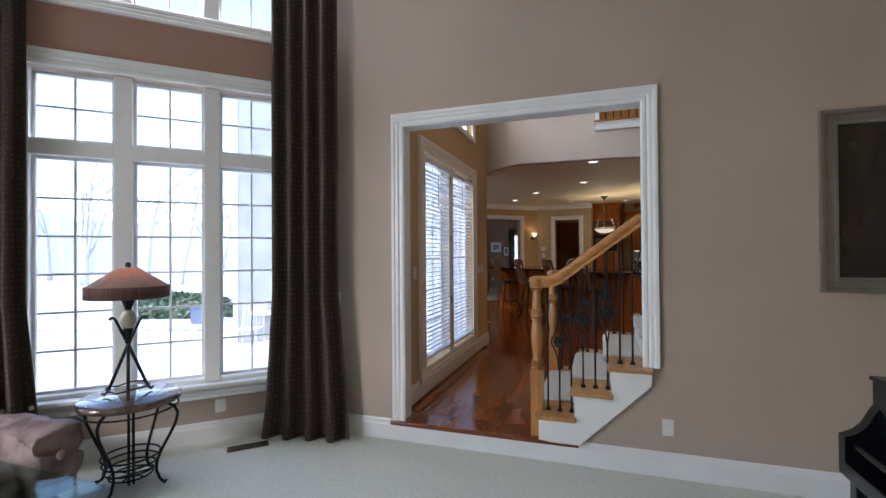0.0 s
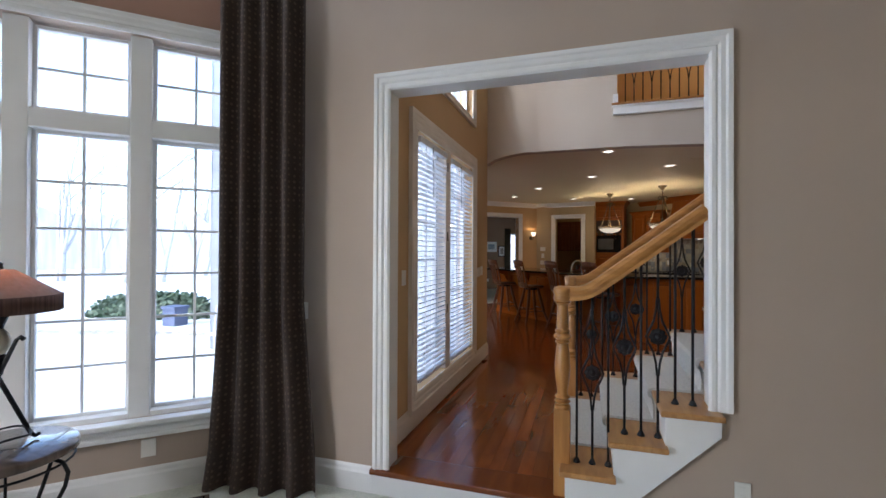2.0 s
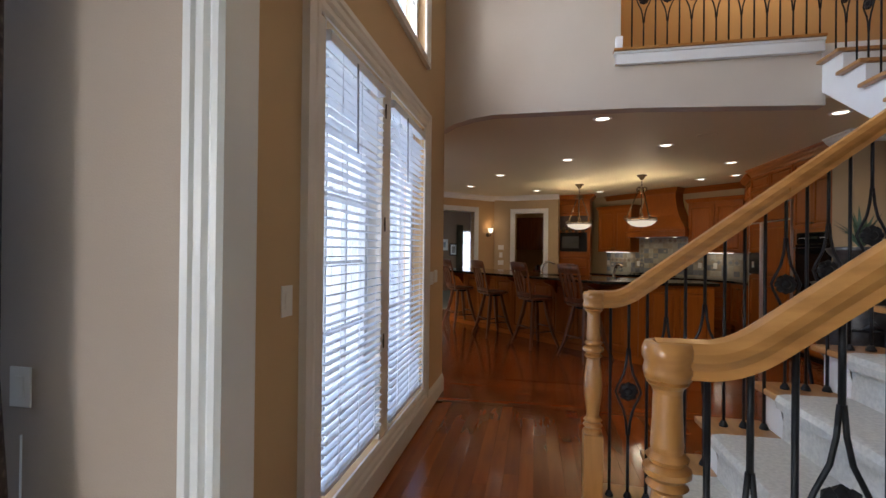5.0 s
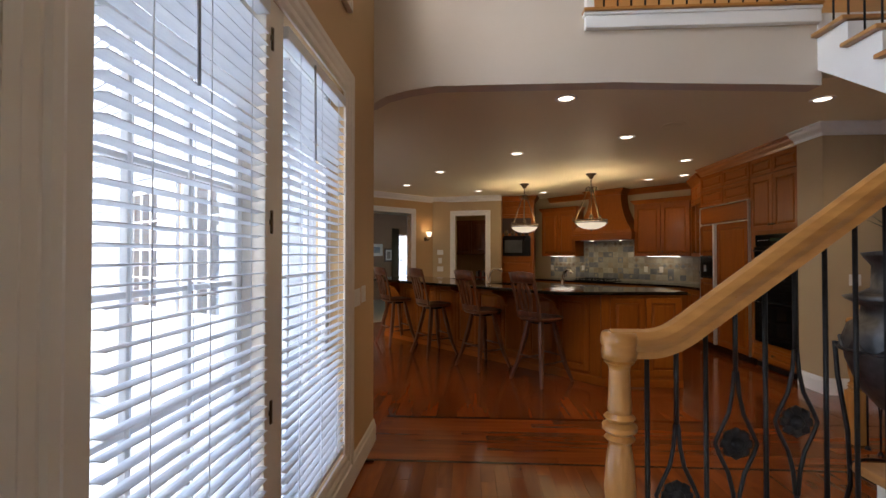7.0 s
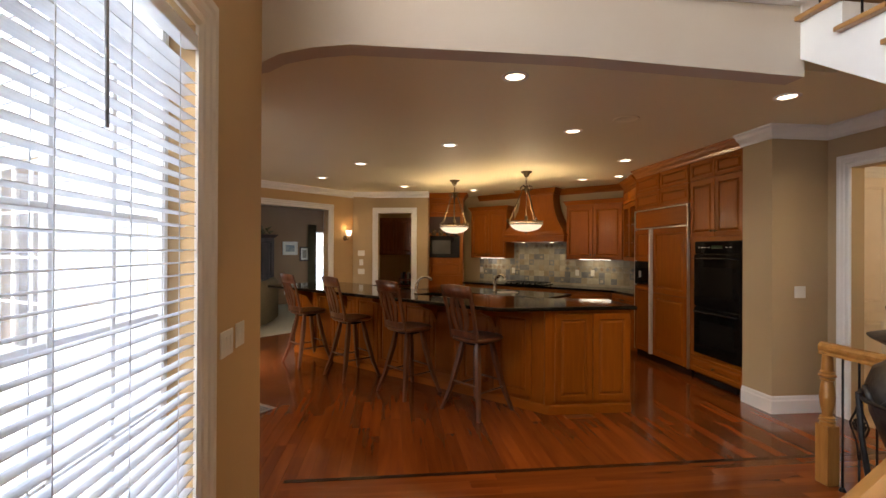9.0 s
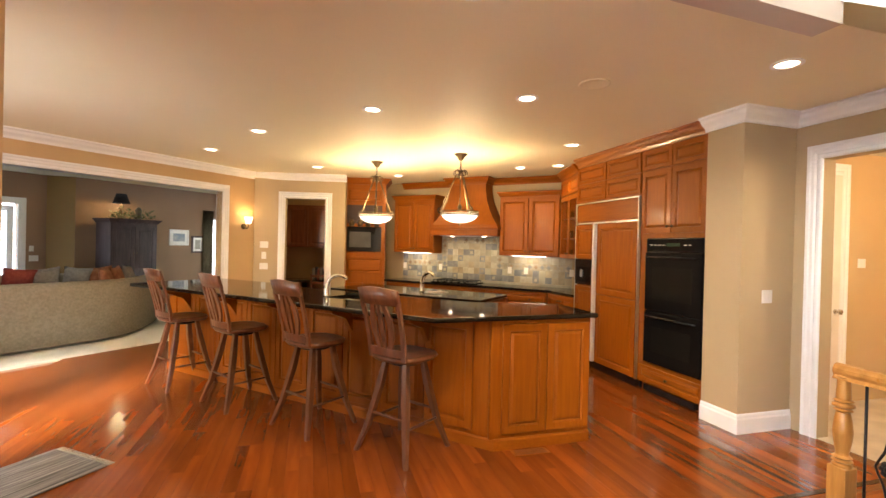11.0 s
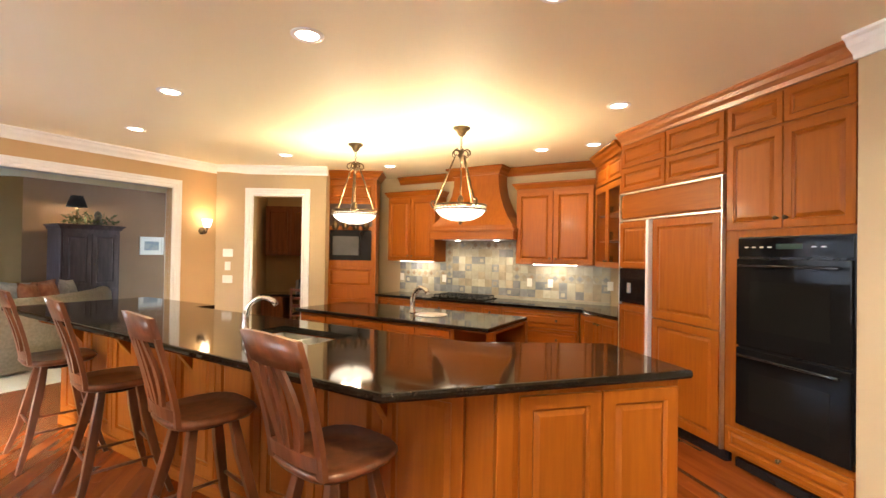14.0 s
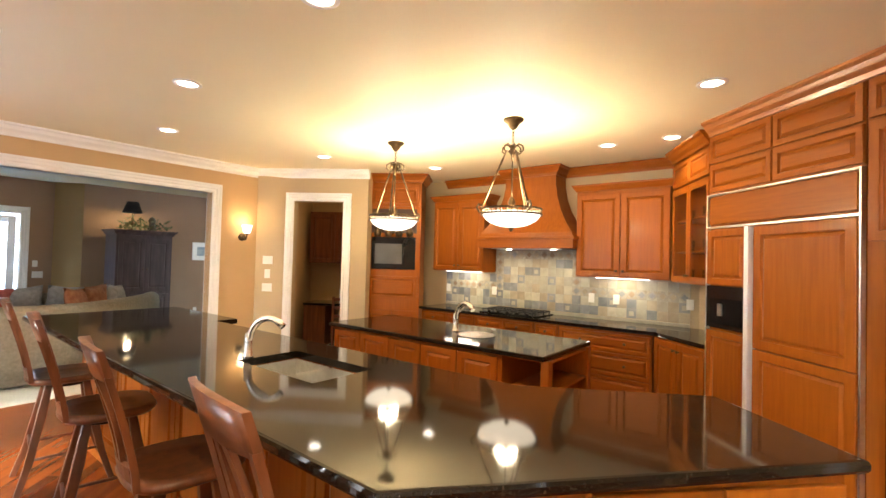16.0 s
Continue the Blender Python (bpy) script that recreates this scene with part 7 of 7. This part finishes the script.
def bare_tree(m, h, seed):
    """A leafless tree: a tapered trunk that forks into limbs and twigs."""
    r_ = random.Random(seed)
    t = thing("bare_tree", m, "leafless winter tree beyond the lawn, paled for haze", "tree", "winter trees")
    trunk, twigs = B_(), B_()

    def grow(bm, p, d, ln, rad, depth):
        pts, q = [p], p
        for i in range(3):
            d = (d + Vector((r_.uniform(-0.14, 0.14), r_.uniform(-0.14, 0.14), r_.uniform(-0.02, 0.08)))).normalized()
            q = q + d * ln / 3
            pts.append(q)
        tube(bm, pts, [rad, rad * 0.85, rad * 0.72, rad * 0.58], 5 if depth < 2 else 3)
        if depth >= 4:
            return
        for k in range(3 if depth < 3 else 2):
            j = r_.choice((1, 2, 3, 3))
            nd = (d + Vector((r_.uniform(-0.8, 0.8), r_.uniform(-0.8, 0.8), r_.uniform(0.0, 0.5)))).normalized()
            grow(twigs, pts[j], nd, ln * r_.uniform(0.55, 0.8), rad * 0.5, depth + 1)
    grow(trunk, Vector((0, 0, -0.1)), Vector((0, 0, 1)), h * 0.42, h * 0.016, 0)
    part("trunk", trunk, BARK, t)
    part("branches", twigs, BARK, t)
    return t


trees = [bare_tree(at(-34, 22, -0.62), 13, 1), bare_tree(at(-30, 30, -0.62), 11, 2), bare_tree(at(-38, 14, -0.62), 14, 3)]
for k in range(30):
    a = radians(97 + 78 * k / 29 + rl.uniform(-1.5, 1.5))
    d_ = rl.uniform(34, 52)
    copy_thing(trees[k % 3], at(d_ * math.cos(a), d_ * math.sin(a), -0.62, rl.uniform(0, 360)))
# woods backdrop in a pale grey that has the distance haze in it
WOODS = mat("haze_paled_woods", (0.42, 0.41, 0.41), (0.54, 0.54, 0.55), 0.95, scale=0.5, stretch=(4, 4, 0.4))
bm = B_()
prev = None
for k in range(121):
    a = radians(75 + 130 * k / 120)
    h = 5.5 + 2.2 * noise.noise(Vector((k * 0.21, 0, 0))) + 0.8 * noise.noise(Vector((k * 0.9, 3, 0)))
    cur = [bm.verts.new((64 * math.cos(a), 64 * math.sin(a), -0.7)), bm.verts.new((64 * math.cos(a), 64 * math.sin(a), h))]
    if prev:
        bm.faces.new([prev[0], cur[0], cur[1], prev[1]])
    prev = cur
structure("backdrop", bm, WOODS, "woods at the edge of the lawn, haze put into their colour", "backdrop")


# ---- lamps ----
WARM = (1.0, 0.74, 0.41)


def lamp(name, kind, loc, power, colour=WARM, size=0.1, target=None, spot=None):
    d = bpy.data.lights.new(name, kind)
    d.energy, d.color = power, colour
    if kind == "AREA":
        d.shape, d.size = "DISK", size
    else:
        d.shadow_soft_size = size
    if spot:
        d.spot_size, d.spot_blend = radians(spot), 0.6
    ob = new(name, d)
    ob.matrix_basis = look(loc, target or (loc[0], loc[1] + 1e-4, loc[2] - 1))
    return ob


CANS = [(-0.07, 7.64), (0.93, 9.03), (2.23, 7.79), (-0.28, 9.83), (2.25, 10.42), (-1.42, 11.15), (-2.18, 12.55), (-0.73, 13.44), (0.72, 13.78), (2.37, 12.12), (2.82, 11.70)]
bm = B_()
lathe(bm, [(0.098, 0.0), (0.098, -0.006), (0.072, -0.009), (0.068, -0.002), (0.068, 0.0)], 24)
RING = mesh_of("trim_ring", bm, WHITE)
bm = B_()
lathe(bm, [(0.0, -0.004), (0.068, -0.003)], 20)
LENS = mesh_of("lit_lens", bm, CANLIT)
for k, (x, y) in enumerate(CANS):
    t = thing("recessed_light", at(x, y, CEIL), "lit recessed ceiling light with a white ring", "ceiling light", "recessed lights")
    part("trim_ring", RING, None, t)
    part("lit_lens", LENS, None, t, "glowing lamp")
    lamp("can_lamp", "SPOT", (x, y, CEIL - 0.02), (5.0, 1.8, 0.5, 3.2, 0.2)[k] if k < 5 else 3.1 if k == 5 else 0.85, WARM, 0.06, spot=125)
t = thing("ceiling_speaker", at(1.26, 8.55, CEIL), "round white speaker grille in the ceiling", "speaker")
bm = B_()
lathe(bm, [(0.12, 0.0), (0.12, -0.005), (0.105, -0.007), (0.10, -0.004), (0.0, -0.004)], 24)
part("grille", bm, CEILING, t)


def pendant(m):
    """A bowl pendant: canopy, chain, crown of scrolls, three chains to a banded glass bowl."""
    t = thing("pendant_lamp", m, "bronze pendant lamp with a glowing frosted bowl", "pendant lamp", "island pendants")
    bm = B_()
    lathe(bm, [(0.0, 0.0), (0.075, 0.0), (0.07, -0.015), (0.045, -0.03), (0.03, -0.06), (0.012, -0.075), (0.0, -0.075)], 20)
    part("canopy", bm, BRONZE, t)
    bm = B_()
    for i in range(5):
        c_ = Vector((0, 0, -0.085 - i * 0.022))
        ring = []
        for k in range(9):
            a = 2 * math.pi * k / 8
            v = Vector((0.009 * math.cos(a), 0, 0.015 * math.sin(a)))
            if i % 2:
                v = Vector((0, v.x, v.z))
            ring.append(c_ + v)
        tube(bm, ring, 0.0028, 5, cap=False)
    part("chain", bm, BRONZE, t)
    bm = B_()
    lathe(bm, [(0.0, -0.18), (0.018, -0.185), (0.03, -0.20), (0.018, -0.215), (0.036, -0.235), (0.014, -0.255), (0.009, -0.29), (0.0, -0.29)], 16)
    for k in range(6):
        a = 2 * math.pi * k / 6
        d_ = Vector((math.cos(a), math.sin(a), 0))
        tube(bm, [Vector((0, 0, -0.20)) + d_ * r + Vector((0, 0, z)) for r, z in ((0.015, 0.0), (0.045, 0.018), (0.075, 0.0), (0.08, -0.03), (0.06, -0.045), (0.05, -0.03))], 0.006, 6)
    part("crown", bm, BRONZE, t)
    zb = -0.68
    for k in range(3):
        a = 2 * math.pi * k / 3 + 0.35
        d_ = Vector((math.cos(a), math.sin(a), 0))
        bm = B_()
        p0, p1 = d_ * 0.05 + Vector((0, 0, -0.24)), d_ * 0.215 + Vector((0, 0, zb + 0.035))
        tube(bm, [p0.lerp(p1, i / 6) for i in range(7)], [0.006, 0.0085, 0.006, 0.0085, 0.006, 0.0085, 0.006], 6)
        part("arm", bm, BRONZE, t)
        bm = B_()
        tube(bm, [d_ * r + Vector((0, 0, zb + z)) for r, z in ((0.20, 0.0), (0.235, 0.01), (0.25, 0.04), (0.235, 0.065), (0.215, 0.055), (0.218, 0.035))], 0.008, 6)
        part("scroll", bm, BRONZE, t)
    bm = B_()
    tube(bm, [(0, 0, -0.28), (0, 0, zb - 0.02)], 0.006, 6)
    part("stem", bm, BRONZE, t)
    bm = B_()
    lathe(bm, [(0.0, zb + 0.12), (0.014, zb + 0.11), (0.028, zb + 0.075), (0.016, zb + 0.05), (0.04, zb + 0.03), (0.0, zb + 0.02)], 16)
    part("finial", bm, BRONZE, t)
    bm = B_()
    ring = [Vector((0.213 * math.cos(2 * math.pi * k / 36), 0.213 * math.sin(2 * math.pi * k / 36), 0)) for k in range(37)]
    tube(bm, [p + Vector((0, 0, zb + 0.026)) for p in ring], 0.0075, 6, cap=False)
    tube(bm, [p * 1.01 + Vector((0, 0, zb - 0.012)) for p in ring], 0.0075, 6, cap=False)
    for k in range(36):
        p = ring[k]
        tube(bm, [p + Vector((0, 0, zb - 0.01)), p + Vector((0, 0, zb + 0.026))], 0.0045, 5)
    part("band", bm, BRONZE, t)
    bm = B_()
    prof = [(0.207, 0.0)] + [(0.207 * math.cos(a), -0.105 * math.sin(a)) for a in [i * math.pi / 2 / 8 for i in range(1, 8)]] + [(0.0, -0.105)]
    lathe(bm, [(r, zb + h) for r, h in prof], 36)
    part("bowl", bm, FROST, t, "glowing frosted glass bowl")
    bm = B_()
    lathe(bm, [(0.0, zb - 0.135), (0.010, zb - 0.13), (0.016, zb - 0.118), (0.022, zb - 0.104), (0.0, zb - 0.10)], 14)
    part("drop", bm, BRONZE, t)
    return t


BIG = Matrix.Diagonal((1.22, 1.22, 1.22, 1))
p1 = pendant(at(0.15, 12.54, CEIL) @ BIG)
copy_thing(p1, at(1.16, 11.48, CEIL, 25))
for x, y in ((0.15, 12.54), (1.16, 11.48)):
    lamp("pendant_lamp_light", "POINT", (x, y, CEIL - 0.74), 2.6, (1.0, 0.79, 0.50), 0.10)
lamp("table_lamp_light", "POINT", (TX, TY - 0.02, 1.25), 0.6, (1, 0.72, 0.45), 0.03)
for u_, v_ in ((-9.25, 11.0), (-6.95, 11.0)):
    t = thing("undercabinet_light", K @ at(u_, v_, 1.452), "slim lit lamp under the wall cabinet", "cabinet light", "cabinet lights")
    bm = B_()
    box(bm, (-0.30, -0.03, 0.0), (0.30, 0.03, 0.008), 0.002)
    part("lit_strip", bm, CANLIT, t)
    p = K @ Vector((u_, v_, 1.44))
    lamp("undercabinet_lamp", "AREA", p[:], 0.055, (1, 0.85, 0.6), 0.3)
for u_ in (-8.45, -7.80):
    t = thing("hood_light", K @ at(u_, 10.95, 1.79), "small lit lamp under the range hood", "hood light", "hood lights")
    bm = B_()
    lathe(bm, [(0.0, -0.006), (0.03, -0.006), (0.04, 0.0)], 14)
    part("lit_lens", bm, CANLIT, t)
    p = K @ Vector((u_, 10.95, 1.775))
    lamp("hood_lamp", "SPOT", p[:], 0.5, (1, 0.85, 0.6), 0.03, spot=120)
p = B @ Vector((8.80, 11.47, 2.02))
lamp("sconce_lamp", "POINT", p[:], 0.12, WARM, 0.05)
p = B @ Vector((8.66, 15.45, 2.35))
lamp("armoire_lamp", "POINT", p[:], 0.6, WARM, 0.04)
lamp("gallery_lamp", "POINT", (1.6, 8.0, 5.2), 3.0, WARM, 0.15)
# added fill lights without fixtures, to brighten the two rooms beyond
lamp("mudroom_lamp", "POINT", (4.8, 7.4, 2.5), 2.2, (1, 0.8, 0.55), 0.15)
lamp("pantry_lamp", "POINT", (-0.5, 15.4, 2.6), 0.12, WARM, 0.1)


# ---- plank floor of hall and kitchen, laid along y ----
rp_ = random.Random(9)
PWD = 0.095
planks = thing("floor_planks", at(0, 0, 0), "glossy red-brown cherry plank floor", "floor", kind="structure")
near, rest = [], []
BAND = (6.83, 7.685)   # boards laid crosswise where the hall meets the kitchen
x = -3.9
while x < 3.5:
    y = 3.62 if -1.7 < x < 3.4 else 7.3
    if x < -1.87:
        y = 7.42 + (-1.87 - x) * 0.62
    end = 14.8
    pos = y
    first_ = True
    while pos < end:
        ln = rp_.choice((0.7, 0.9, 1.1, 1.3, 1.5)) * (rp_.uniform(0.4, 1.0) if first_ else 1.0)
        first_ = False
        e = min(pos + ln, end)
        if pos < BAND[0] < e:
            e = BAND[0]
        if BAND[0] <= pos < BAND[1] and x > -1.7:
            pos = BAND[1] + 0.045
            continue
        (near if (-1.75 < x < 1.65 and 3.6 <= pos < 10.0) else rest).append((x, pos, e - pos))
        pos = e
    x += PWD
near.sort(key=lambda q: (q[0] - 0.0) ** 2 * 0.6 + (q[1] - 7.6) ** 2)
rest += near[262:]
near = near[:262]
pm = {}
for x, y, ln in near:
    key = round(ln, 1)
    key = max(0.2, key)
    if key not in pm:
        bm = B_()
        g = 0.0004
        c_ = 0.0003
        lo = [bm.verts.new(p) for p in ((g, -0.5 + g, -0.02), (PWD - g, -0.5 + g, -0.02), (PWD - g, 0.5 - g, -0.02), (g, 0.5 - g, -0.02))]
        md = [bm.verts.new((v.co.x, v.co.y, -c_)) for v in lo]
        hi = [bm.verts.new((v.co.x + (c_ if v.co.x < 0.05 else -c_), v.co.y + (c_ if v.co.y < 0 else -c_), 0)) for v in lo]
        for a, b in ((lo, md), (md, hi)):
            for k in range(4):
                bm.faces.new([a[k], a[(k + 1) % 4], b[(k + 1) % 4], b[k]])
        bm.faces.new(hi)
        pm[key] = mesh_of("plank", bm, FLOORW)
    part("plank", pm[key], None, planks, m=Matrix.Translation((x, y + ln / 2, rp_.uniform(-0.0003, 0))) @ Matrix.Diagonal((1, ln, 1, 1)))
for r in range(9):
    pos = -1.70
    while pos < 3.4:
        ln = rp_.choice((0.7, 0.9, 1.1, 1.3, 1.5))
        ln = min(ln, 3.4 - pos)
        if ln > 0.15:
            key = max(0.2, round(ln, 1))
            if key in pm:
                part("plank", pm[key], None, planks, m=Matrix.Translation((pos + ln / 2, BAND[0] + r * PWD, rp_.uniform(-0.0003, 0))) @ pose(0, 0, 0, 0, 0, -90) @ Matrix.Translation((-PWD, 0, 0)) @ Matrix.Diagonal((1, ln, 1, 1)))
        pos += ln
INLAY = mat("dark_walnut_inlay", (0.030, 0.010, 0.005), (0.055, 0.018, 0.008), 0.18, scale=3, stretch=(0.6, 6, 6), coat=0.25)
for lo, hi in (((-1.69, BAND[0] - 0.028), (3.40, BAND[0] - 0.002)), ((-1.69, BAND[1] + 0.003), (3.40, BAND[1] + 0.043)), ((2.42, BAND[1] + 0.045), (2.46, 11.2))):
    bm = B_()
    box(bm, (*lo, -0.012), (*hi, 0.0012), 0.0006)
    part("inlay_strip", bm, INLAY, planks, "dark inlaid border strip")
bm = B_()
for x, y, ln in rest:
    g, c_ = 0.0004, 0.0003
    z = rp_.uniform(-0.0003, 0)
    xs_, ys_ = (x + g, x + PWD - g), (y + g, y + ln - g)
    lo = [bm.verts.new((a, b, -0.01)) for a, b in ((xs_[0], ys_[0]), (xs_[1], ys_[0]), (xs_[1], ys_[1]), (xs_[0], ys_[1]))]
    hi = [bm.verts.new((a, b, z)) for a, b in ((xs_[0] + c_, ys_[0] + c_), (xs_[1] - c_, ys_[0] + c_), (xs_[1] - c_, ys_[1] - c_), (xs_[0] + c_, ys_[1] - c_))]
    for k in range(4):
        bm.faces.new([lo[k], lo[(k + 1) % 4], hi[(k + 1) % 4], hi[k]])
    bm.faces.new(hi)
tagged(part("plank_field", bm, FLOORI, planks, "further planks of the same floor"), kind="stuff")
